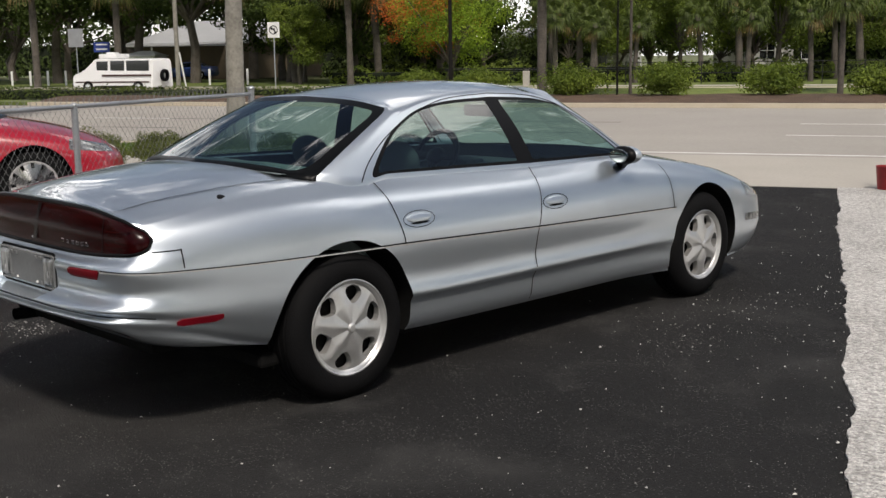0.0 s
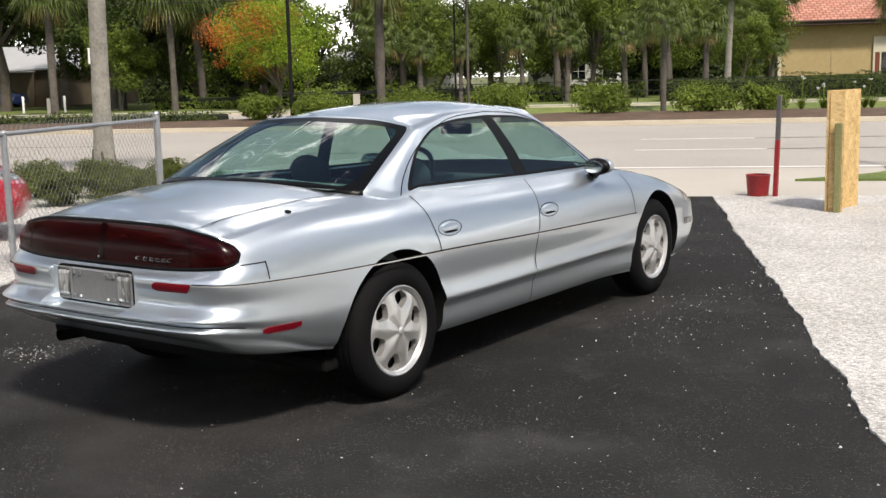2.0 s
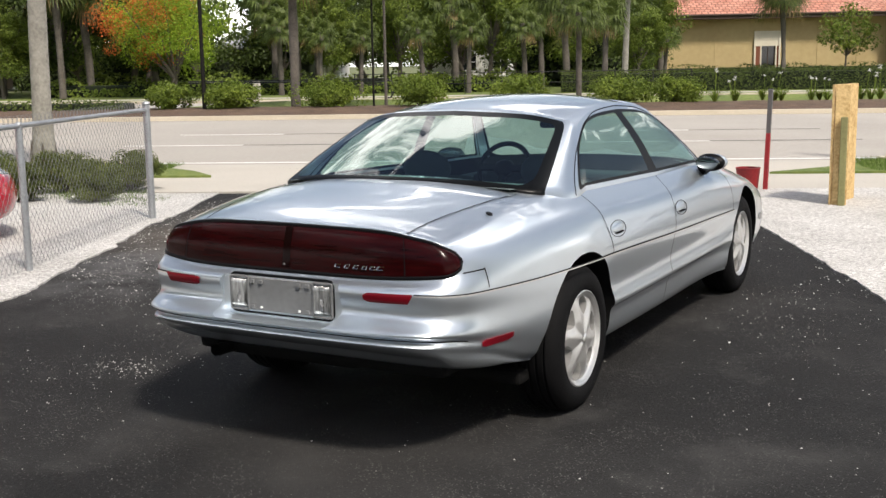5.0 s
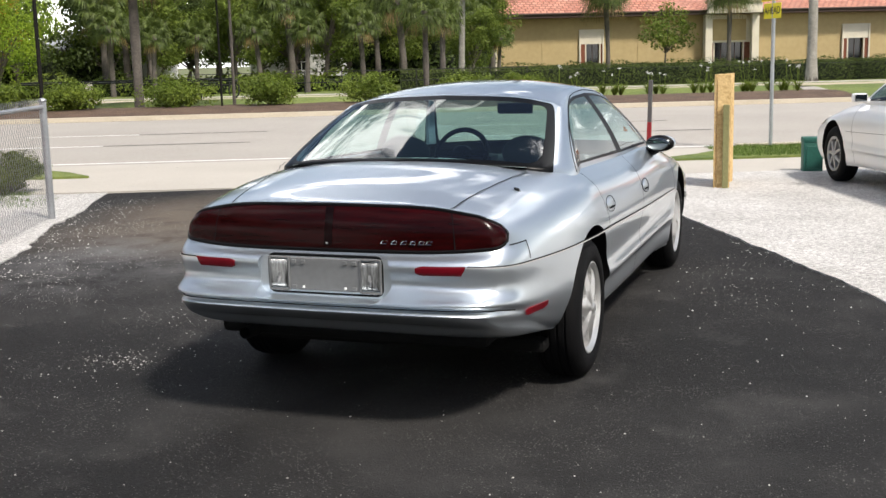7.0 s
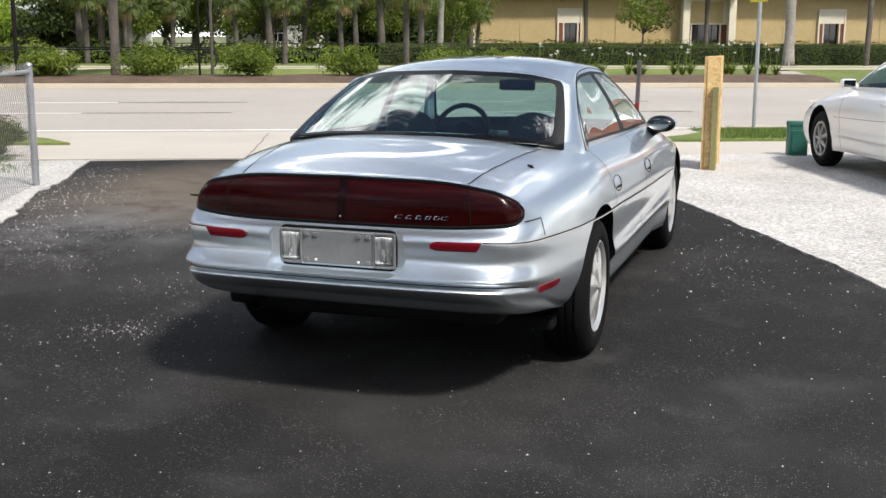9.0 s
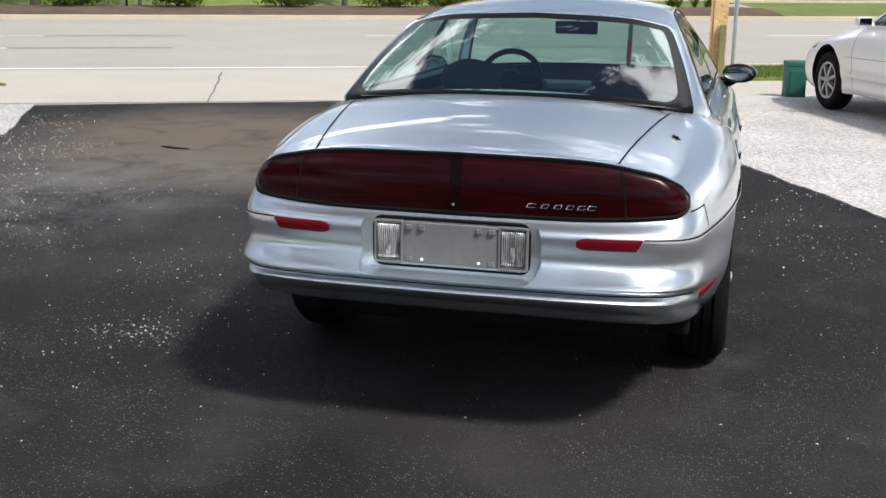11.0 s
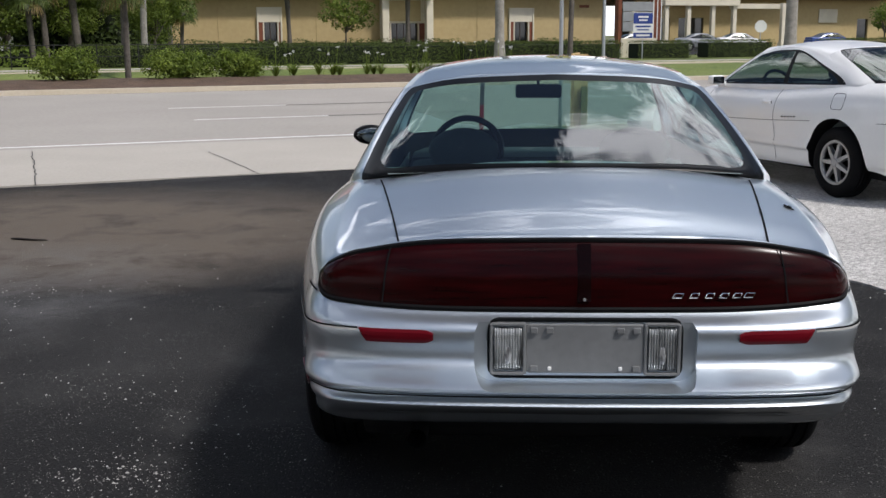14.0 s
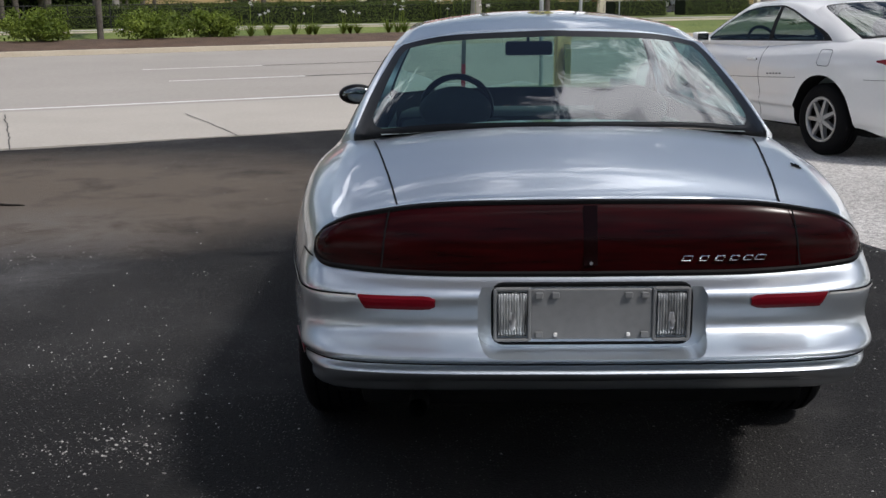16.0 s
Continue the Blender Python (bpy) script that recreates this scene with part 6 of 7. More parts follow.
# palms
sab_a = sabal(at_road(-7.75, 30.9, .09), 5.0, 71, "tall dark palm trunk in the median, its head above", .15, 1.5, hang=1.0)
sab_b = sabal(at_road(16.0, 72, .05), 5.9, 72, "cabbage palm with a round fan-leaved head before the plaza", .16, 1.95, heads=54)
sab_c = sabal(at_road(-12, 55, .05), 3.7, 73, "cabbage palm under the far trees", .14, 1.15, hang=.6, heads=30)
copy_thing(sab_b, at_road(24.5, 72, .05, 80))
copy_thing(sab_a, at_road(1.5, 31.8, .09, 130, .62))
for u, v, k_, s_ in ((-29.3, 46.5, 0, 1.0), (-37.2, 47, 0, 1.05), (-43, 47, 0, 1.1), (-9.2, 52, 2, .95), (-6.2, 54, 2, 1.05), (-3.6, 51.5, 2, 1.0), (-.8, 53.5, 2, .95), (1.4, 56, 2, 1.05), (3.2, 51, 2, .9), (-14.2, 54, 2, .95), (-4.8, 58, 2, 1.15), (0, 60, 2, 1.1), (-13.4, 52.0, 2, .82), (-24.5, 54, 2, 1.2), (7.6, 69, 1, 1.0), (-11, 50.3, 2, .74), (-31.5, 58, 2, 1.2), (5.4, 61, 2, 1.0), (6.8, 58, 2, .8), (-24.6, 50.6, 1, .9)):
    copy_thing((sab_a, sab_b, sab_c)[k_], at_road(u, v, .06, float(rr.random() * 360), s_ * (.85 + .45 * float(rr.random()))))
ringed_palm(4.3, 53.0, .17, 5.0, "pale smooth palm trunk beyond the far kerb", 5, lean=-.5)
ringed_palm(20.8, 47.6, .24, 7.5, "thick pale royal palm trunk on the far verge", 6)
ringed_palm(36.2, 45.0, .32, 7.5, "thick pale royal palm trunk on the far verge", 8)
ringed_palm(-4.65, 30.2, .05, 4.4, "thin young palm on the median", 9, PALMBARK_DARK)
# the tall conifer behind the roof
def conifer():
    t = thing("conifer", "tall narrow dark conifer behind the roof", "tree", at_road(15.5, 112, .05))
    part("trunk", tube([(0, 0, -.1), (0, 0, 17)], [.25, .05], 8), BARK, t)
    r = np.random.default_rng(3)
    n = 2600
    z = 5 + 12 * r.random(n)
    rad = (1.9 * (1 - (z - 5) / 13)) * (0.55 + .45 * np.cos(z * 5.2)) * r.random(n) ** .5 + .1
    a = r.random(n) * 6.283
    part("foliage", leaves(np.stack([rad * np.cos(a), rad * np.sin(a), z], 1), r.normal(size=(n, 3)), .35 + .2 * r.random(n), .4, r), OAK, t)


conifer()

# ---- poles, wires, signs of the road ----
def pole(name, label, u, v, r, h, mat_, lean=0.0, cat="pole"):
    p = thing(name, label, cat, at_road(u, v, .05))
    part("shaft", tube([(0, 0, -.1), (lean, 0, h)], [r, r * .8], 10), mat_, p, smooth=True)
    return p


DARK_WOOD = material("tarred_wood", (0.012, 0.011, 0.010), rough=0.9, vary=0.3, scale=6, spec=0.15)
pole("sign_pole", "thin dark pole on the median", -5.0, 29.9, .035, 6.0, DARK_WOOD)
pole("utility_pole", "dark wooden utility pole on the median", -10.3, 29.2, .065, 8.0, DARK_WOOD)
pole("utility_pole", "weathered wooden utility pole on the far verge", 24.9, 48.0, .14, 9.0, PALMBARK_DARK, .2)
pole("utility_pole", "grey wooden utility pole under the trees", -35.4, 50.0, .14, 8.5, PALMBARK)
lp = pole("light_pole", "grey steel lighting pole on a concrete foot", 26.4, 47.2, .085, 9.0, STEEL)
part("foot", lathe([(-.1, .2), (.28, .19), (.30, .12)], 12, "z"), CONCRETE, lp)
lp2 = pole("light_pole", "slim steel parking-lot lamp", 76, 110, .09, 9.4, DARK_METAL)
part("lamp_head", box(0, 0, 9.4, 1.1, .35, .18, .04), DARK_METAL, lp2)
for v_, z_, s_ in ((48.2, 5.35, .35),):
    cb = thing("overhead_cable", "thin black overhead cable", "cable")
    part("wire", moved(tube([(u, v_, z_ + s_ * ((u - 12) / 45) ** 2) for u in np.linspace(-80, 90, 40)], .016, 5), ROADM), SIGN_BLACK, cb)


def plate_sign(name, label, u, v, z0, w, h, front, turn, parts_=(), post_r=.03, top=None):
    s = thing(name, label, "road sign", at_road(u, v, .07, turn))
    part("post", tube([(0, .03, -.1), (0, .03, top or z0 + h)], post_r, 8), STEEL, s, smooth=True)
    pl = part("sign_plate", box(0, 0, z0 + h / 2, w, .012, h, .004), front, s)
    for nm, geo, mt in parts_:
        part(nm, geo, mt, pl)
    return s


ring_ = tube([(.20 * math.cos(a), -.012, 2.88 + .20 * math.sin(a)) for a in np.linspace(0, 2 * math.pi, 25)], .022, 6, caps=False)
slash_ = moved(box(0, 0, 0, .40, .008, .045), Matrix.Translation((0, -.012, 2.88)) @ Matrix.Rotation(radians(45), 4, "Y"))
arrow_ = merge(box(.06, -.011, 2.82, .05, .006, .20), box(-.01, -.011, 2.94, .15, .006, .05), moved(box(0, 0, 0, .10, .006, .10), Matrix.Translation((-.09, -.011, 2.94)) @ Matrix.Rotation(radians(45), 4, "Y")))
plate_sign("turn_sign", "white sign forbidding a turn, with a struck-out arrow", -25.7, 44.4, 2.5, .62, .76, SIGN_WHITE, 12, (("ring", ring_, SIGN_BLACK), ("slash", slash_, SIGN_BLACK), ("arrow", arrow_, SIGN_BLACK)))
plate_sign("road_sign", "grey bare back of a road sign", -38.4, 45.0, 2.25, .85, .98, SIGN_BACK, 15)
plate_sign("street_sign", "small blue street sign with pale bars", -40.7, 50.0, 2.0, 1.0, .6, SIGN_BLUE, 15, (("bar", merge(box(0, -.011, 2.45, .7, .006, .08), box(0, -.011, 2.18, .7, .006, .08)), SIGN_WHITE),))
plate_sign("notice_board", "blue and white notice board with bars for its lettering", 30.9, 50.9, 1.15, 1.15, 1.38, SIGN_WHITE, -8, (("header", box(0, -.012, 2.22, 1.13, .008, .58, .002), SIGN_BLUE), ("footer", box(0, -.012, 1.30, 1.13, .008, .28, .002), SIGN_BLUE), ("bar", box(0, -.020, 2.30, .6, .004, .10), SIGN_WHITE), ("bar", box(0, -.020, 2.12, .5, .004, .08), SIGN_WHITE), ("bar", box(0, -.020, 1.30, .8, .004, .10), SIGN_WHITE), ("bar", box(0, -.014, 1.78, .9, .004, .10), SIGN_BLUE), ("bar", box(0, -.014, 1.60, .7, .004, .07), SIGN_BLUE)), top=2.5)


def stop_back():
    s = thing("stop_sign", "pale back of an eight-sided stop sign", "road sign", at_road(42.5, 56, .07, -20))
    part("post", tube([(0, .03, -.1), (0, .03, 2.2)], .03, 8), STEEL, s)
    o = [(.40 * math.cos(a), 1.80 + .40 * math.sin(a)) for a in [math.pi / 8 + k * math.pi / 4 for k in range(8)]]
    part("sign_plate", ([(x, 0, z) for x, z in o] + [(x, .012, z) for x, z in o], [tuple(range(8)), tuple(range(8, 16))[::-1]] + [(i, 8 + i, 8 + (i + 1) % 8, (i + 1) % 8) for i in range(8)]), SIGN_WHITE, s)


stop_back()


def pipe_rack(name, label, u, v, w, h, mat_, z0=.0):
    r = thing(name, label, "rack", at_road(u, v, .07))
    part("hoop", tube([(-w / 2, 0, z0 - .05), (-w / 2, 0, h - .08), (-w / 2 + .08, 0, h), (w / 2 - .08, 0, h), (w / 2, 0, h - .08), (w / 2, 0, z0 - .05)], .03, 8), mat_, r, smooth=True)
    part("rail", tube([(-w / 2, 0, h * .55), (w / 2, 0, h * .55)], .03, 8), mat_, r, smooth=True)
    return r


pipe_rack("hand_rail", "white tubular rail by the far sidewalk", 47.8, 48.2, 2.4, 1.35, SIGN_WHITE)


def long_bench():
    b = thing("long_rail_bench", "long low black metal bench with hooped ends on the median", "bench", at_road(-8.6, 33.6, .09))
    part("seat_rail", merge(box(0, 0, .92, 7.2, .32, .05, .02), tube([(-3.6, -.2, .98), (3.6, -.2, .98)], .025, 6)), SIGN_BLACK, b)
    for x in (-2.3, 0.2, 2.4):
        part("leg", tube([(x, 0, -.05), (x, 0, .92)], .03, 6), SIGN_BLACK, b)
    for x in (-2.75, 3.55):
        part("hoop", tube([(x + .16 * math.cos(a), 0, .62 + .30 * math.sin(a)) for a in np.linspace(-1.9, 1.9, 15)], .028, 6), SIGN_BLACK, b, smooth=True)


long_bench()


def hydrant():
    h = thing("fire_hydrant", "orange-red fire hydrant on the far lawn", "hydrant", at_road(-38.6, 46.6, .07))
    red = material("hydrant_orange", (0.55, 0.07, 0.015), rough=0.5, vary=0.15)
    part("barrel", lathe([(-.05, .15), (.05, .15), (.06, .11), (.55, .11), (.57, .14), (.62, .14), (.70, .10), (.76, .03), (.80, .03), (.80, .0005)], 18, "z"), red, h, smooth=True)
    for sx in (-1, 1):
        part("nozzle", moved(lathe([(.09, .055), (.17, .055), (.18, .06), (.21, .06), (.21, .0005)], 12, "x"), Matrix.Translation((0, 0, .45)) @ Matrix.Rotation(0 if sx > 0 else math.pi, 4, "Z")), red, h, smooth=True)


hydrant()
boll = thing("bollard", "short white bollard on the lawn", "bollard", at_road(-49.5, 52, .07), "white bollards on the lawn")
part("shaft", lathe([(-.1, .07), (.9, .07), (.93, .05), (.93, .0005)], 10, "z"), SIGN_WHITE, boll, smooth=True)
for u in (-48.0, -46.6, -45.2, -43.8, -42.4, -41.0, -34.6, -32.0):
    copy_thing(boll, at_road(u, 52, .07))
gp = thing("guy_marker", "leaning white guy-wire guard by a pole", "marker", at_road(-34.2, 49, .07))
part("guard", tube([(0, 0, -.05), (-.35, 0, 1.9)], .05, 6), SIGN_WHITE, gp)
for u, v in ((-30.2, 47.6), (-13.2, 46.4)):
    pb = thing("marker_post", "short pale marker post on the verge", "post", at_road(u, v, .07))
    part("shaft", box(0, 0, .4, .28, .28, .9, .03), CONCRETE, pb)

for x_, y_, k_, s_ in ((17, -5, 0, .9), (21, 3, 1, 1.0), (24, 12, 0, 1.0), (15, -13, 1, .9)):
    copy_thing((far_a, far_b)[k_], pose(x_, y_, -.1, 0, 0, x_ * 31) @ Matrix.Scale(s_, 4))
copy_thing(sab_b, pose(13.2, 0.5, 0, 0, 0, 70))
copy_thing(sab_b, pose(14.5, 6.5, 0, 0, 0, 10))
# invented trees and a plain building, never in view, close the place behind the walk
for x_, y_, k_, s_ in ((-15, -9, 0, 1.05), (-21, -2, 1, 1.1), (-12, -17, 1, 1.2), (-26, 6, 0, 1.1), (-30, -8, 2, 1.3)):
    copy_thing((far_a, far_b, far_a)[k_], pose(x_, y_, -.1, 0, 0, x_ * 37) @ Matrix.Scale(s_, 4))
copy_thing(sab_b, pose(-11.5, -3.5, 0, 0, 0, 40))
copy_thing(sab_b, pose(-9.5, -9.0, 0, 0, 0, 140) @ Matrix.Scale(1.15, 4))
# ---- buildings of the far side ----
STUCCO = material("tan_stucco", (0.39, 0.295, 0.14), rough=0.9, colour2=(0.48, 0.375, 0.19), scale=0.3, fine=3, bump=0.1)
STUCCO2 = material("cream_trim", (0.62, 0.57, 0.45), rough=0.85, vary=0.12, scale=1)
BRICK_DARK = material("brown_brick", (0.17, 0.055, 0.028), rough=0.9, vary=0.3, scale=2, fine=9)
WINDOW_DARK = material("dark_window", (0.012, 0.014, 0.017), rough=0.1, vary=0.2, coat=0.6)
FASCIA = material("dark_fascia", (0.055, 0.035, 0.025), rough=0.8, vary=0.2)
WALL_WHITE = material("white_wall", (0.70, 0.70, 0.67), rough=0.9, vary=0.08, scale=1)
# wall colour darkened to carry the shade of porch and carport
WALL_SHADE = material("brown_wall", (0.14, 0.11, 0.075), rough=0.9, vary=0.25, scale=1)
ROOF_GREY = material("pale_metal_roof", (0.42, 0.43, 0.44), rough=0.5, vary=0.1, scale=1)


def tile_material():
    m = material("terracotta_tiles", (0.42, 0.145, 0.09), rough=0.85, colour2=(0.68, 0.36, 0.26), scale=1.2, fine=5)
    n, l = m.node_tree.nodes, m.node_tree.links
    co = n.new("ShaderNodeTexCoord")
    br = n.new("ShaderNodeTexBrick")
    br.inputs["Scale"].default_value = 1.0
    br.inputs["Brick Width"].default_value, br.inputs["Row Height"].default_value, br.inputs["Mortar Size"].default_value = 0.45, 0.42, 0.05
    br.inputs["Color1"].default_value, br.inputs["Color2"].default_value, br.inputs["Mortar"].default_value = (1.0, 1.0, 1.0, 1), (.74, .74, .76, 1), (.42, .40, .40, 1)
    mul = n.new("ShaderNodeMixRGB")
    mul.blend_type, mul.inputs["Fac"].default_value = "MULTIPLY", 1.0
    b = n["Principled BSDF"]
    src = b.inputs["Base Color"].links[0].from_socket
    l.new(co.outputs["Object"], br.inputs["Vector"])
    l.new(src, mul.inputs["Color1"])
    l.new(br.outputs["Color"], mul.inputs["Color2"])
    l.new(mul.outputs["Color"], b.inputs["Base Color"])
    bp = n.new("ShaderNodeBump")
    bp.inputs["Strength"].default_value, bp.inputs["Distance"].default_value = 1.0, .06
    l.new(br.outputs["Fac"], bp.inputs["Height"])
    bp.invert = True
    l.new(bp.outputs["Normal"], b.inputs["Normal"])
    return m


TILE = tile_material()


def hip_roof(u0, u1, v0, v1, z0, r0, r1, rv, rz, t=.22):
    """A hipped roof slab over an eave rectangle, with its ridge."""
    e = [(u0, v0, z0), (u1, v0, z0), (u1, v1, z0), (u0, v1, z0)]
    rg = [(r0, rv, rz), (r1, rv, rz)]
    low = [(x, y, z - t) for x, y, z in e]
    v = e + rg + low
    return v, [(0, 1, 5, 4), (1, 2, 5), (2, 3, 4, 5), (3, 0, 4), (0, 6, 7, 1), (1, 7, 8, 2), (2, 8, 9, 3), (3, 9, 6, 0), (9, 8, 7, 6)]


def wall_with_holes(u0, u1, v, z0, z1, holes, t=.3):
    """A wall along u, facing -v, with rectangular openings right through it."""
    us = sorted({u0, u1, *[h[0] for h in holes], *[h[1] for h in holes]})
    geos = []
    for a, b in zip(us[:-1], us[1:]):
        zs = [(z0, z1)]
        for h in holes:
            if h[0] <= a and b <= h[1]:
                zs = [q for lo, hi in zs for q in ((lo, min(hi, h[2])), (max(lo, h[3]), hi)) if q[1] - q[0] > .01]
        geos += [box((a + b) / 2, v + t / 2, (lo + hi) / 2, b - a, t, hi - lo) for lo, hi in zs]
    return merge(*geos)


def bay(parent, u0, u1, zt, door_u0, door_u1, door_z, v=80.0, z0=.1, head=None):
    """A doorway bay: cream surround, brown brick piers, dark glazed door set back."""
    d = part("door_bay", merge(box((u0 + u1) / 2, v - .06, (door_z + zt) / 2, u1 - u0, .14, zt - door_z, .02), box(u0 + .06, v - .09, (z0 + zt) / 2, .12, .2, zt - z0), box(u1 - .06, v - .09, (z0 + zt) / 2, .12, .2, zt - z0), box(door_u0 - .05, v - .05, (z0 + door_z) / 2, .1, .16, door_z - z0), box(door_u1 + .05, v - .05, (z0 + door_z) / 2, .1, .16, door_z - z0)), STUCCO2, parent, "cream door surround")
    for a, b in ((u0 + .12, door_u0 - .1), (door_u1 + .1, u1 - .12)):
        if b - a > .1:
            part("brick_pier", box((a + b) / 2, v - .04, (z0 + door_z) / 2, b - a, .12, door_z - z0), BRICK_DARK, d, "brown brick pier")
    g = part("glazed_door", box((door_u0 + door_u1) / 2, v + .22, (z0 + door_z) / 2, door_u1 - door_u0, .04, door_z - z0), WINDOW_DARK, d, "dark glazed door")
    for x in np.linspace(door_u0, door_u1, 3 if door_u1 - door_u0 < 2 else 5):
        part("mullion", box(x, v + .19, (z0 + door_z) / 2, .05, .05, door_z - z0), FASCIA, g)
    return d


def plaza_one():
    b = thing("plaza_building", "long tan stucco building with a hipped red tile roof", "building", ROADM)
    holes = [(15.95, 16.95, .1, 2.75), (25.9, 28.1, .1, 2.75), (36.4, 37.6, .1, 2.75)]
    part("front_wall", wall_with_holes(9.0, 44.6, 80.0, -.1, 4.45, holes), STUCCO, b)
    part("side_wall", merge(box(9.15, 94, 2.2, .3, 27.4, 4.5), box(44.45, 94, 2.2, .3, 27.4, 4.5), box(26.8, 108, 2.2, 35.6, .3, 4.5)), STUCCO, b)
    for u in (8.97, 44.6):
        part("corner_strip", box(u, 79.93, 2.2, .22, .16, 4.4), STUCCO2, b)
    part("porch_wall", box(8.0, 84.6, 2.2, 2.2, .3, 4.4), WALL_SHADE, b, "porch wall with its shade put into the colour")
    for u in (6.9, 7.7, 8.4):
        part("porch_post", box(u, 81.2, 2.2, .16, .16, 4.5), WALL_SHADE, b)
    part("main_roof", hip_roof(6.8, 45.8, 79.0, 109.5, 4.78, 21.0, 31.0, 94, 9.5), TILE, b, "red terracotta tile roof", smooth=False)
    part("wing_roof", hip_roof(6.7, 24.0, 78.95, 90.0, 4.80, 12.6, 18.0, 84.4, 7.2), TILE, b, "red terracotta tile roof")
    part("fascia", merge(box(26.3, 78.96, 4.60, 39.2, .08, .30), box(6.75, 94, 4.6, .08, 30, .30), box(45.85, 94, 4.6, .08, 30, .30)), FASCIA, b)
    part("gutter", tube([(6.8, 78.88, 4.72), (45.8, 78.88, 4.72)], .07, 8), FASCIA, b)
    bay(b, 15.4, 17.3, 3.55, 15.95, 16.95, 2.45)
    bay(b, 35.9, 38.1, 3.55, 36.4, 37.6, 2.45)
    en = bay(b, 25.0, 29.0, 4.4, 25.9, 28.1, 2.35)
    part("entrance_head", merge(box(27, 78.6, 4.95, 4.1, .6, .9, .05), box(27, 78.5, 5.42, 4.4, .8, .14, .03), box(27, 78.28, 4.95, 2.7, .06, .55, .02), box(25.2, 79.3, 2.4, .55, .55, 4.4, .03), box(28.8, 79.3, 2.4, .55, .55, 4.4, .03)), STUCCO2, en, "cream entrance head on square piers")
    part("wall_panel", box(27, 79.85, 3.3, 2.6, .1, 1.6), STUCCO, en)
    for u in (12.6, 20.0, 22.8, 33.2, 41.0):
        part("pilaster", box(u, 79.985, 2.2, .10, .04, 4.4), STUCCO, b)
    part("wall_lamp", box(42.7, 79.9, 3.7, .9, .06, .22), BRICK_DARK, b, "small brown wall sign")


plaza_one()


def plaza_two():
    b = thing("plaza_building", "second tan building with a white-columned porch and red tile roof", "building", ROADM)
    part("front_wall", wall_with_holes(56.5, 110, 95.0, -.1, 4.9, [(57.5, 60.5, .1, 3.0), (61.5, 64.5, .1, 3.0), (84, 85.5, .1, 2.9), (93, 94.5, .1, 2.9)]), STUCCO, b)
    part("back_room", box(83, 99, 2.4, 53, .3, 4.8), WALL_SHADE, b)
    part("main_roof", hip_roof(54.8, 112, 93.4, 124, 5.15, 73, 96, 108.5, 10.4), TILE, b, "red terracotta tile roof")
    part("fascia", box(83.4, 93.36, 4.98, 57.2, .08, .3), FASCIA, b)
    po = part("porch_beam", merge(box(61.8, 91.5, 4.75, 8.6, .7, 1.3, .06), box(61.8, 91.4, 5.5, 9.0, 1.0, .2, .03), box(69.0, 92.6, 4.1, 6.0, .5, .5, .03), box(55.6, 92.6, 4.1, 4.0, .5, .5, .03)), STUCCO2, b, "cream porch beam")
    for u in (57.9, 60.4, 63.2, 65.7, 71.6, 54.2):
        part("porch_column", merge(box(u, 91.6, 2.3, .42, .42, 4.2, .03), box(u, 91.6, .25, .6, .6, .5, .03)), STUCCO2, b, "cream square porch column")
    for u in (58.8, 61.5, 64.3):
        part("porch_bars", box(u, 91.13, 4.8, .9, .03, .18), FASCIA, po)
    part("window_surround", merge(box(80, 94.9, 3.2, 2.4, .12, 1.4, .02)), STUCCO2, b)
    for a in ((57.5, 60.5), (61.5, 64.5), (84, 85.5), (93, 94.5)):
        part("glazed_door", box((a[0] + a[1]) / 2, 95.25, 1.6, a[1] - a[0], .05, 3.0), WINDOW_DARK, b)


plaza_two()


def pylon():
    p = thing("pylon_sign", "tall cream pylon sign with grey panels and brick sides", "sign", at_road(33.0, 55.0, .05, -9, .88))
    part("base", box(0, 0, .6, 2.6, .7, 1.4, .04), STUCCO2, p)
    part("side_column", merge(box(1.25, 0, 2.9, .55, .6, 4.6, .02)), BRICK_DARK, p, "brown brick column")
    part("side_column", merge(box(-1.38, 0, 2.9, .26, .6, 4.6, .02)), BRICK_DARK, p, "brown brick column")
    part("crown", merge(box(0, 0, 6.55, 3.1, .75, 2.5, .06), box(0, 0, 7.9, 3.3, .9, .25, .05), box(1.25, -.05, 4.6, .62, .66, .5, .03)), STUCCO2, p, "cream head")
    part("roof_cap", hip_roof(-1.7, 1.7, -.6, .6, 8.35, -.6, .6, 0, 9.0), TILE, p)
    part("edge_strip", merge(*(box(x, -.31, 2.7, .06, .05, 3.0) for x in (.98, 1.26, 1.53))), SIGN_WHITE, p)
    for z, h, mt in ((5.35, 1.05, SIGN_WHITE), (4.05, .48, SIGN_BLACK), (3.38, .62, SIGN_BACK), (2.72, .62, SIGN_BACK), (2.06, .62, SIGN_BACK)):
        t = part("tenant_panel", box(-.14, -.32, z, 2.15, .10, h, .02), mt, p)
        if mt is not SIGN_BACK:
            part("bars", merge(box(-.3, -.385, z + h * .1, 1.2, .02, h * .22), box(-.1, -.385, z - h * .22, .9, .02, h * .12)), SIGN_BLUE if mt is SIGN_WHITE else SIGN_WHITE, t)


pylon()


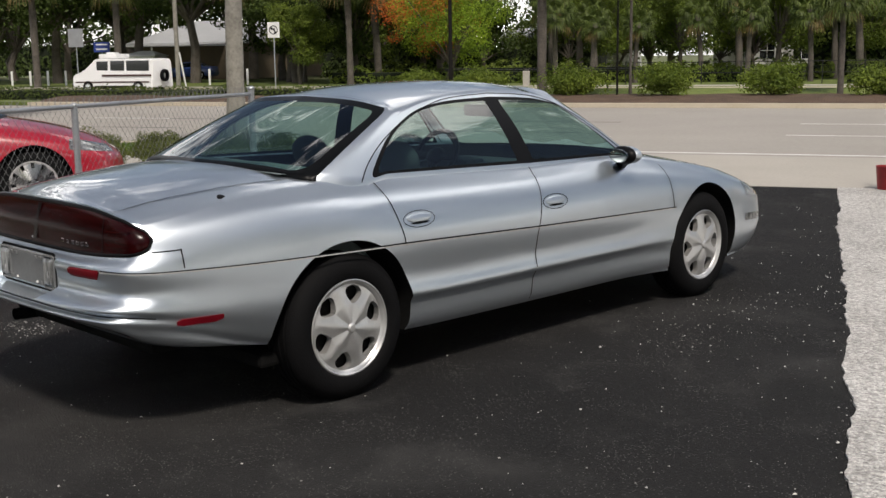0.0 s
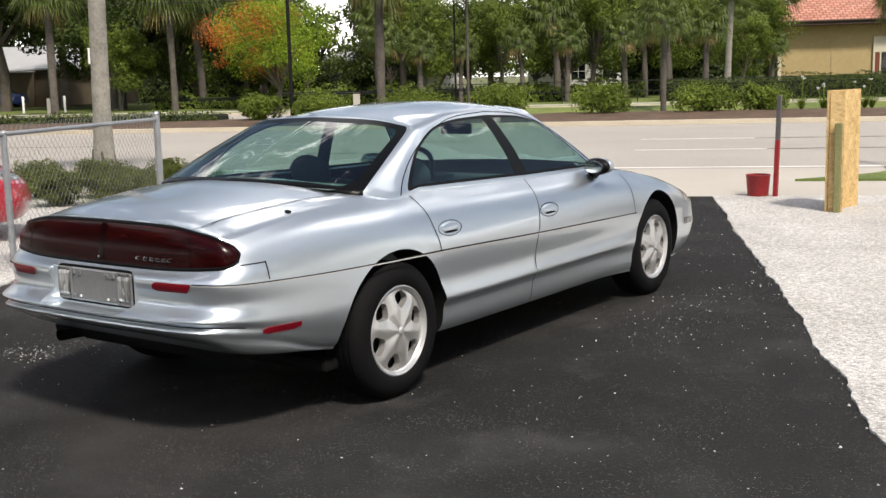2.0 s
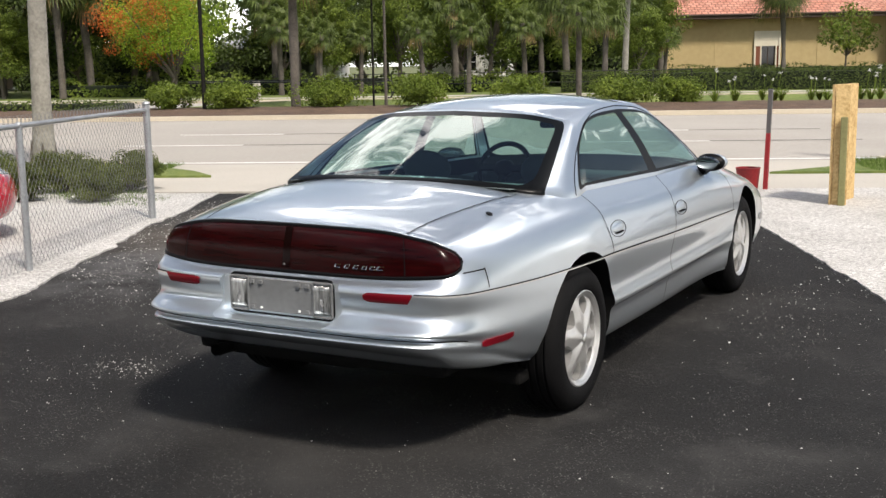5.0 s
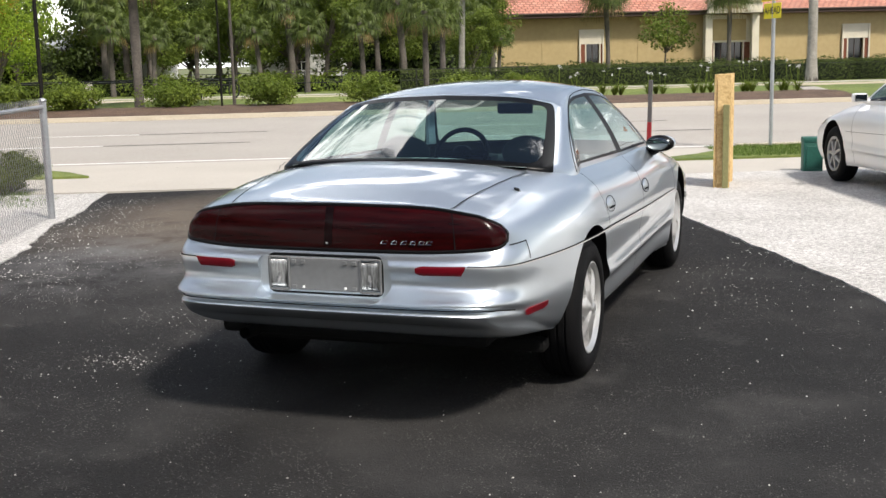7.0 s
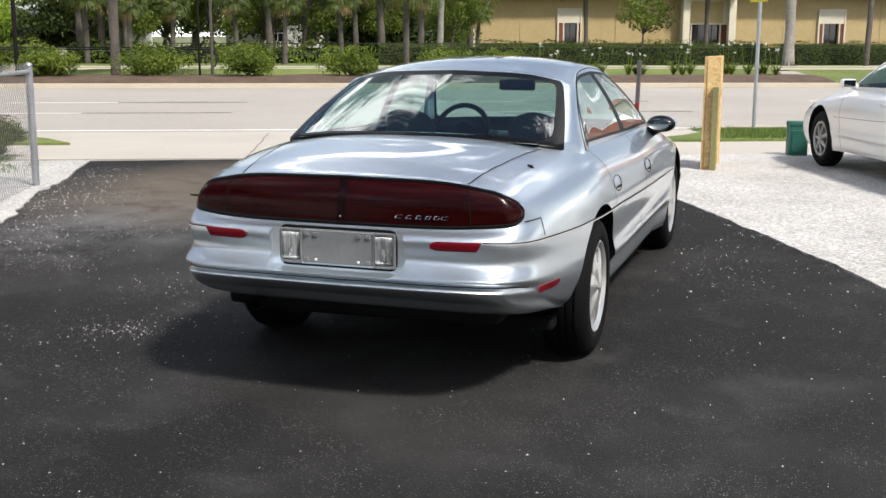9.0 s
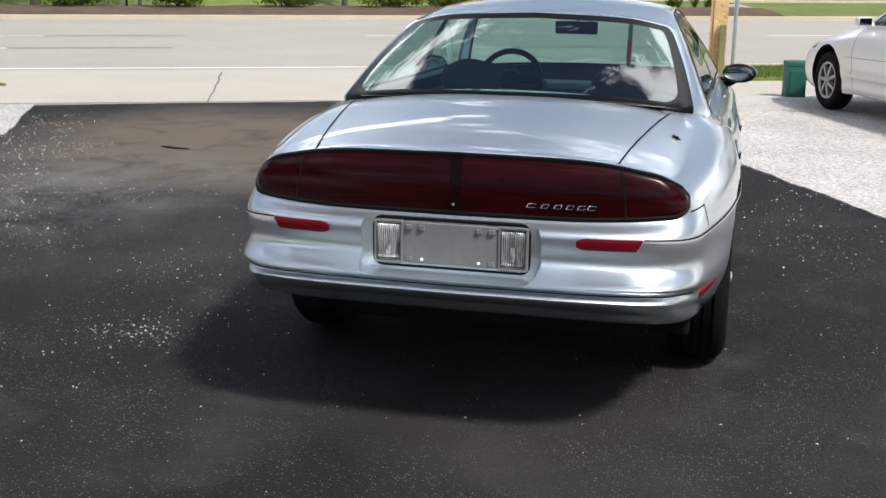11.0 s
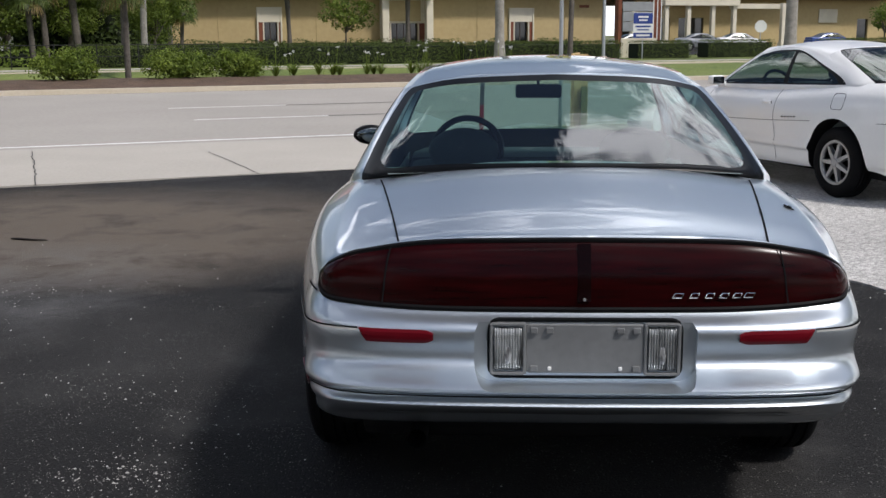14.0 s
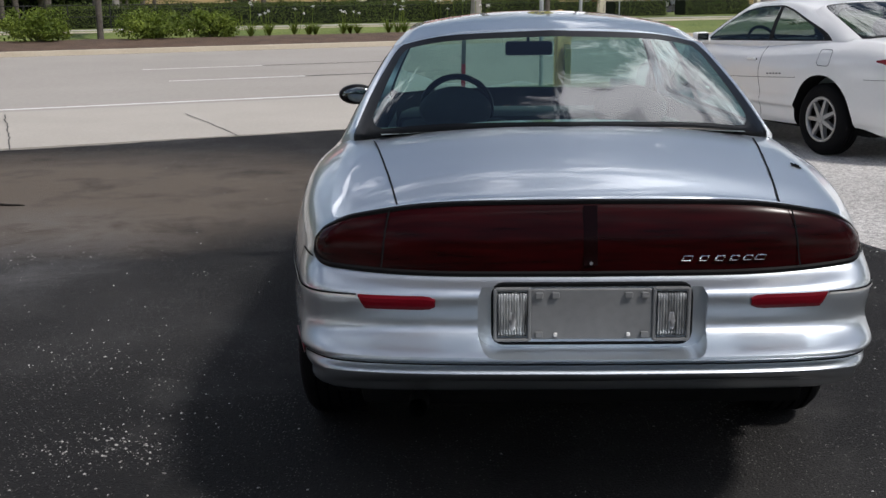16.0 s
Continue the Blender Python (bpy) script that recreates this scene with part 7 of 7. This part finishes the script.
def house(name, label, u0, u1, v0, v1, h, ridge, wall, roof, wins, turn=0):
    b = thing(name, label, "house", ROADM)
    holes = [(w - .55, w + .55, 1.0, 2.3) for w in wins]
    part("wall", merge(wall_with_holes(u0, u1, v0, -.1, h, holes, .2), box(u0 + .1, (v0 + v1) / 2, h / 2, .2, v1 - v0, h), box(u1 - .1, (v0 + v1) / 2, h / 2, .2, v1 - v0, h)), wall, b)
    part("roof", hip_roof(u0 - .5, u1 + .5, v0 - .5, v1 + .5, h + .12, u0 + 2, u1 - 2, (v0 + v1) / 2, ridge, .15), roof, b)
    for w in wins:
        f = part("window", merge(box(w, v0 + .04, 2.33, 1.25, .12, .08), box(w, v0 + .04, .97, 1.25, .12, .08), box(w, v0 + .06, 1.65, .05, .06, 1.3), box(w, v0 + .06, 1.65, 1.1, .06, .05)), WALL_WHITE, b)
        part("pane", box(w, v0 + .14, 1.65, 1.1, .02, 1.3), WINDOW_DARK, f)
    return b


house("house", "white low house half hidden behind the trees", -25, -16, 77, 86, 2.9, 4.4, WALL_WHITE, ROOF_GREY, (-21.5, -17.5))
house("house", "long white house half hidden behind the trees", -10, 2.5, 84, 94, 4.4, 6.0, WALL_WHITE, ROOF_GREY, (-6, -3.5, -.5))
# front wall takes the dark wall colour in place of shade
house("house", "house with a pale metal roof behind the lawn", -58, -46, 76, 88, 2.9, 5.0, WALL_SHADE, ROOF_GREY, (-49.5,))
pc = thing("carport", "open carport with a pale flat roof", "carport", ROADM)
part("roof", box(-53, 73.6, 2.75, 9, 4.4, .12), ROOF_GREY, pc)
for u in (-57.2, -53, -48.8):
    part("post", box(u, 71.6, 1.3, .1, .1, 2.9), WALL_WHITE, pc)
# carport shade painted as a dark wall colour
part("back_wall", box(-53, 75.5, 1.35, 9, .15, 2.7), WALL_SHADE, pc)
sd = thing("shed", "small white storage shed on the lawn", "shed", at_road(-45.0, 60, .07, 10))
part("walls", box(0, 0, .85, 2.2, 1.8, 1.8, .03), WALL_WHITE, sd)
part("roof", hip_roof(-1.2, 1.2, -1.0, 1.0, 1.82, -.5, .5, 0, 2.15, .06), WALL_WHITE, sd)
part("door", box(-.3, -.92, .8, .8, .03, 1.5), SIGN_WHITE, sd)
fn = thing("pipe_fence", "low black rail fence under the far trees", "fence", ROADM)
for u in np.arange(-9, 7.5, 1.8):
    part("post", tube([(u, 49.0, -.05), (u, 49.0, 1.15)], .025, 6), SIGN_BLACK, fn)
for z in (.6, 1.1):
    part("rail", tube([(-9, 49.0, z), (7.2, 49.0, z)], .018, 6), SIGN_BLACK, fn)

# invented building out of view, closing the horizon behind the camera
of = thing("sales_office", "plain tan building added out of view behind the lot", "building", pose(2, -17.5, 0))
part("wall", wall_with_holes(-9, 9, -.15, -.1, 3.4, [(-6.5, -3.0, .8, 2.4), (-.6, .6, .0, 2.2), (2.6, 6.4, .8, 2.4)]), STUCCO, of)
part("side_wall", merge(box(-8.85, -4.2, 1.65, .3, 8, 3.5), box(8.85, -4.2, 1.65, .3, 8, 3.5), box(0, -8.2, 1.65, 18, .3, 3.5)), STUCCO, of)
part("roof", box(0, -3.9, 3.5, 19.4, 10, .25, .04), ROOF_GREY, of)
for a_, b_, z0_, z1_ in ((-6.5, -3.0, .8, 2.4), (-.6, .6, 0, 2.2), (2.6, 6.4, .8, 2.4)):
    part("pane", box((a_ + b_) / 2, -.1, (z0_ + z1_) / 2, b_ - a_, .03, z1_ - z0_), WINDOW_DARK, of)
# ---- the other vehicles ----
def remap(cols, ys, xs, tail_lift):
    out = []
    for i, c in enumerate(cols):
        col = []
        for x, y, z in c:
            y2 = float(np.interp(y, [p[0] for p in ys], [p[1] for p in ys]))
            lift = tail_lift * max(0.0, min(1.0, (z - .45) / .48)) * max(0.0, min(1.0, (.9 - y) / 1.2))
            drop = .13 * max(0.0, min(1.0, (.58 - z) / .14)) * max(0.0, min(1.0, (-.30 - y) / .35))
            col.append((x * xs, y2, z + lift - drop))
        out.append(col)
    return out


COUPE = remap(SEDAN, [(-1.2, -1.06), (0, 0), (2.891, 2.67), (4.0, 3.62)], .955, .065)
COUPE_TOP = [(-1.3, .99), (-.86, 1.0), (-.6, 1.035), (-.3, 1.05), (.6, 1.03), (1.6, 1.0), (2.2, .98), (2.5, .945), (2.9, .865), (3.2, .775), (3.4, .685), (3.47, .635), (4.0, .6)]
COUPE_CABIN = [
    ((0, -.30, 1.050), (0, .42, 1.335)), ((.40, -.27, 1.045), (.36, .44, 1.325)), ((.64, -.20, 1.025), (.525, .47, 1.302)),
    ((.722, .10, .990), (.592, .53, 1.262)), ((.735, .62, .968), (.556, .80, 1.312)), ((.745, .95, .957), (.550, 1.0, 1.328)),
    ((.746, 1.03, .955), (.550, 1.07, 1.328)), ((.750, 1.5, .942), (.552, 1.30, 1.315)), ((.750, 2.0, .930), (.562, 1.50, 1.275)),
    ((.715, 2.11, .932), (.545, 1.555, 1.285)), ((.450, 2.36, .952), (.400, 1.62, 1.322)), ((0, 2.46, .962), (0, 1.66, 1.338))]
COUPE_ROOF = [(.2, 1.30), (.42, 1.335), (.8, 1.372), (1.1, 1.385), (1.4, 1.368), (1.66, 1.338), (1.9, 1.30)]
COUPE_SEALS = [
    Pane("rear", -1, 2.05, .015, .985, HARD, ((.35, .2), (.2, .12))),
    Pane("side", 2.95, 8.06, .045, .925, ((.05, .03), (2.1, .80)), ((.05, .04), (.10, .20))),
    Pane("front", 9.0, 12, .015, .985, ((.3, .1), (.3, .1)), HARD)]
COUPE_PANES = [
    Pane("rear_window", -1, 2.00, .045, .955, HARD, ((.30, .16), (.18, .1))),
    Pane("quarter_window", 3.15, 4.85, .08, .885, ((.04, .02), (1.95, .74)), ((.03, .02), (.03, .02))),
    Pane("door_window", 5.25, 7.96, .08, .885, ((.03, .02), (.03, .02)), ((.08, .06), (.12, .2))),
    Pane("windscreen", 9.08, 12, .04, .95, ((.3, .1), (.3, .1)), HARD)]


def coupe(name, label, m, paint, rim, res=(8, 5), detail=True, glass_mat=GLASS_DARK, rim_mat=ALLOY, front=False, rim_r=.205):
    car = thing(name, label, "car", m)
    sh = Shell(COUPE, COUPE_TOP, COUPE_CABIN, COUPE_ROOF, *res)
    arch = [cyl_x(y, .335, r, a, b, 48 if detail else 24) for y, r in ((0.065, .375), (2.675, .372)) for a, b in ((.56, 1.3), (-1.3, -.56))]
    cab = prism([(-.58, -.10), (.58, -.10), (.66, .3), (.67, 1.9), (.5, 2.2), (-.5, 2.2), (-.67, 1.9), (-.66, .3)], .34, 1.5)
    me = carve(sh.body(), arch + [cab], paint)
    body = new("body", me)
    body.parent = car
    cabin_skin(sh, car, paint, glass_mat, COUPE_SEALS, COUPE_PANES, flare=(2.55, .5))
    interior(car, .655, -.10, 2.18, 1.80, .93)
    part("parcel_shelf", grid_geo([[(-.56, -.25, 1.02), (0, -.28, 1.045), (.56, -.25, 1.02)], [(-.6, .18, .99), (0, .18, 1.0), (.6, .18, .99)]]), CLOTH, car)
    for x in (-.34, .34):
        seat(car, x, .90, h=.60, z0=.36)
    for y in (0.06, 2.67):
        for x in (.838, -.838):
            wheel(car, x, y, .318, .318, .21, rim_r, rim, rim_mat, turn=.4 + y)
    part("underbody", box(0, 1.25, .24, 1.4, 3.4, .08, .02), UNDER, car)
    # dark box added as the shadow beneath the tail
    part("rear_floor", box(0, -.68, .36, 1.1, .3, .05, .02), UNDER, car)
    if not detail:
        return car
    for sgn in (1, -1):
        def patch(s0, s1, za, zb, lift=.006, n=12, taper=0.0):
            seg = []
            for i, s in enumerate(np.linspace(s0, s1, n)):
                t = i / (n - 1)
                top, bot = za(t) if callable(za) else za, zb(t) if callable(zb) else zb
                a, n1 = sh.at(s, sh.k_at_z(s, top))
                b, n2 = sh.at(s, sh.k_at_z(s, bot))
                c_, n3 = sh.at(s, sh.k_at_z(s, (top + bot) / 2))
                seg.append([tuple(a + n1 * .001), tuple(a * .9 + c_ * .1 + n1 * lift), tuple(c_ + n3 * lift), tuple(b * .9 + c_ * .1 + n2 * lift), tuple(b + n2 * .001)])
            g = grid_geo(seg)
            return g if sgn > 0 else mirrored(g)
        s_end = sh.s_at_y(-.52, 2)
        part("tail_lamp", patch(1.35, s_end, lambda t: .912 - .05 * t ** 3, lambda t: .795 - .012 * math.sin(math.pi * t) + .052 * t ** 3), LENS_RED2, car, "red wedge tail lamp", smooth=True, angle=60)
        part("reversing_lamp", patch(1.45, 3.5, .846, .812, .009), LENS_CLEAR, car, "clear lower lens", smooth=True, angle=60)
        s0 = sh.s_at_y(3.02, 1)
        part("head_lamp", patch(s0, 12.7, lambda t: .745 - .06 * t, lambda t: .645 - .055 * t), LENS_CLEAR, car, "clear teardrop head lamp", smooth=True, angle=60)
        m_ = Matrix.Translation((.86 * sgn, 1.93, .985))
        mi = part("door_mirror", merge(moved(box(0, 0, 0, .16, .09, .095, .032, 3), m_), tube([(.74 * sgn, 1.95, .94), (.82 * sgn, 1.94, .96)], .03, 8)), paint, car, smooth=True)
        part("mirror_glass", moved(box(0, -.047, 0, .13, .006, .072, .003), m_), MIRROR, mi)
        s = sh.s_at_y(1.08, 2)
        p, n = sh.at(s, sh.k_at_z(s, .80))
        part("door_handle", moved(box(0, 0, 0, .022, .13, .028, .008), Matrix.Translation((p.x * sgn + .006 * sgn, p.y, p.z))), paint, car, "flush body-coloured handle", smooth=True)
        part("handle_recess", moved(box(0, 0, 0, .004, .15, .034, .001), Matrix.Translation((p.x * sgn + .001 * sgn, p.y, p.z - .004))), GAP, car)
    def seam(y_of_z, z0, z1, n=20):
        pts = []
        for z in np.linspace(z0, z1, n):
            k = 3.0
            for _ in range(4):
                s = sh.s_at_y(y_of_z(z), k)
                k = sh.k_at_z(s, z)
            pts.append((s, k))
        return sh.ribbon(pts, .006, .0015)
    pair("door_seam", seam(lambda z: .93 + max(0, z - .5) * .06, .955, .27), GAP, car)
    pair("door_seam", seam(lambda z: 2.10, .90, .27), GAP, car)
    # dark ribbon on the flank, the crease's shade as colour
    pair("flank_crease", sh.ribbon([(s, 3.1) for s in np.linspace(sh.s_at_y(.40, 3), sh.s_at_y(2.25, 3), 40)], .004, .001), GAP, car)
    pair("bumper_seam", sh.ribbon([(s, 3.2) for s in np.linspace(0, sh.s_at_y(-.42, 3), 40)], .004, .001), GAP, car)
    # fuel flap on the left flank
    yc, zc, w_, h_ = .06, .86, .16, .14
    ring = []
    for a, b in rounded_rect(w_, h_, .03, 4) + [rounded_rect(w_, h_, .03, 4)[0]]:
        s = sh.s_at_y(yc + a, 2)
        p, n = sh.at(s, sh.k_at_z(s, zc + b))
        ring.append(Vector((-p.x - .001, p.y, p.z)))
    part("fuel_flap", tube(ring, .0025, 5, caps=False), GAP, car)
    part("boot_spoiler", merge(moved(box(0, 0, 0, 1.15, .10, .03, .012), Matrix.Translation((0, -.80, 1.045)))), paint, car, smooth=True)
    for i in range(5):
        p, n = sh.at(sh.s_at_y(.62 + .045 * i, 3), 2.85)
        part("badge_bar", box(-p.x - .002, p.y, p.z, .004, .022, .012), GAP, car)
    return car


coupe("coupe", "white two-door coupe with tinted windows parked on gravel", pose(3.64, 6.365, 0.012, 0, 0, 22), PAINT_WHITE, spoke_rim(.200), rim_mat=ALLOY_DULL)
coupe("coupe", "red sports coupe with polished slotted wheels behind the fence", pose(-7.79, -.36, 0.012, 0, 0, -25), PAINT_RED, slot_rim(.235), rim_r=.235, rim_mat=CHROME, front=True)
for paint_, lab_, u, v, t_ in ((PAINT_GREY, "grey parked car in the plaza lot", 49.5, 75, 70), (PAINT_WHITE, "white parked car in the plaza lot", 53.6, 75.5, 80), (PAINT_BLUE, "blue parked car in the plaza lot", 62.5, 75, 80), (PAINT_WHITE, "white parked car in the plaza lot", 43.5, 75, 84)):
    coupe("parked_car", lab_, at_road(u, v, .09, t_ + 180), paint_, spoke_rim(.2, 5), (4, 3), False)
coupe("parked_car", "small blue car parked beneath the carport", at_road(-47.6, 71.0, .05, 100), PAINT_BLUE, spoke_rim(.2, 5), (4, 3), False)


def van():
    v = thing("van", "white van with dark windows, brown side stripes and roof pod", "van", at_road(-29.4, 40.2, -.02, 0, .86))
    prof = [(0, .35), (0, 1.75), (-.12, 1.92), (-3.65, 1.95), (-3.95, 1.88), (-4.55, 1.25), (-5.25, 1.08), (-5.4, .95), (-5.4, .42), (-5.2, .35)]
    n = len(prof)
    verts = []
    for yy in (-.98, .98):
        for x, z in prof:
            tuck = .10 if z > 1.3 else 0.0
            verts.append((x, yy * (1 - tuck), z))
    faces = [tuple(range(n)), tuple(range(n, 2 * n))[::-1]] + [(i, n + i, n + (i + 1) % n, (i + 1) % n) for i in range(n)]
    bm = bmesh.new()
    vs = [bm.verts.new(p) for p in verts]
    for f in faces:
        bm.faces.new([vs[i] for i in f])
    bmesh.ops.bevel(bm, geom=bm.edges[:], offset=.05, segments=2, affect="EDGES")
    bmesh.ops.recalc_face_normals(bm, faces=bm.faces[:])
    part("body", bm, PAINT_WHITE, v, smooth=True)
    brown = material("brown_stripe", (0.055, 0.022, 0.018), rough=0.4, vary=0.15)
    for a, b, z0, z1 in ((-.22, -1.72, 1.04, 1.82), (-1.86, -2.80, 1.08, 1.82), (-2.98, -3.74, 1.12, 1.80)):
        w = part("window", box((a + b) / 2, -.895, (z0 + z1) / 2, abs(b - a), .05, z1 - z0, .012), WINDOW_DARK, v, "dark side window")
        part("frame", box((a + b) / 2, -.915, z0 - .02, abs(b - a) + .06, .03, .04), brown, w)
    part("windscreen", moved(box(0, 0, 0, .03, 1.5, .78, .01), Matrix.Translation((-4.27, 0, 1.60)) @ Matrix.Rotation(radians(44), 4, "Y")), WINDOW_DARK, v)
    part("stripe", box(-1.7, -.985, 1.02, 3.3, .02, .10), brown, v, "dark brown side stripe")
    part("stripe", box(-2.7, -.985, .66, 5.0, .02, .07), brown, v, "dark brown side stripe")
    part("sill", box(-2.65, -.97, .40, 2.5, .06, .12), UNDER, v, "black sill")
    part("roof_pod", merge(box(-3.2, 0, 2.08, 1.2, 1.2, .26, .06), box(-3.3, 0, 2.24, .5, .5, .12, .04)), PAINT_WHITE, v, smooth=True)
    part("spare_wheel", moved(tyre_geo(.34, .2, .2), Matrix.Translation((.14, 0, 1.0))), RUBBER, v)
    part("bumper", box(-5.45, 0, .5, .12, 1.9, .18, .03), CHROME, v)
    for x in (-.95, -4.35):
        for y in (-.90, .90):
            w = part("wheel", moved(tyre_geo(.36, .22, .22), Matrix.Translation((x, y, .36)) @ Matrix.Rotation(radians(90), 4, "Z")), RUBBER, v)
            part("rim", moved(slot_rim(.2), Matrix.Translation((x, y + (-.10 if y < 0 else .10), .36)) @ Matrix.Rotation(radians(-90 if y < 0 else 90), 4, "Z")), CHROME, w)


van()
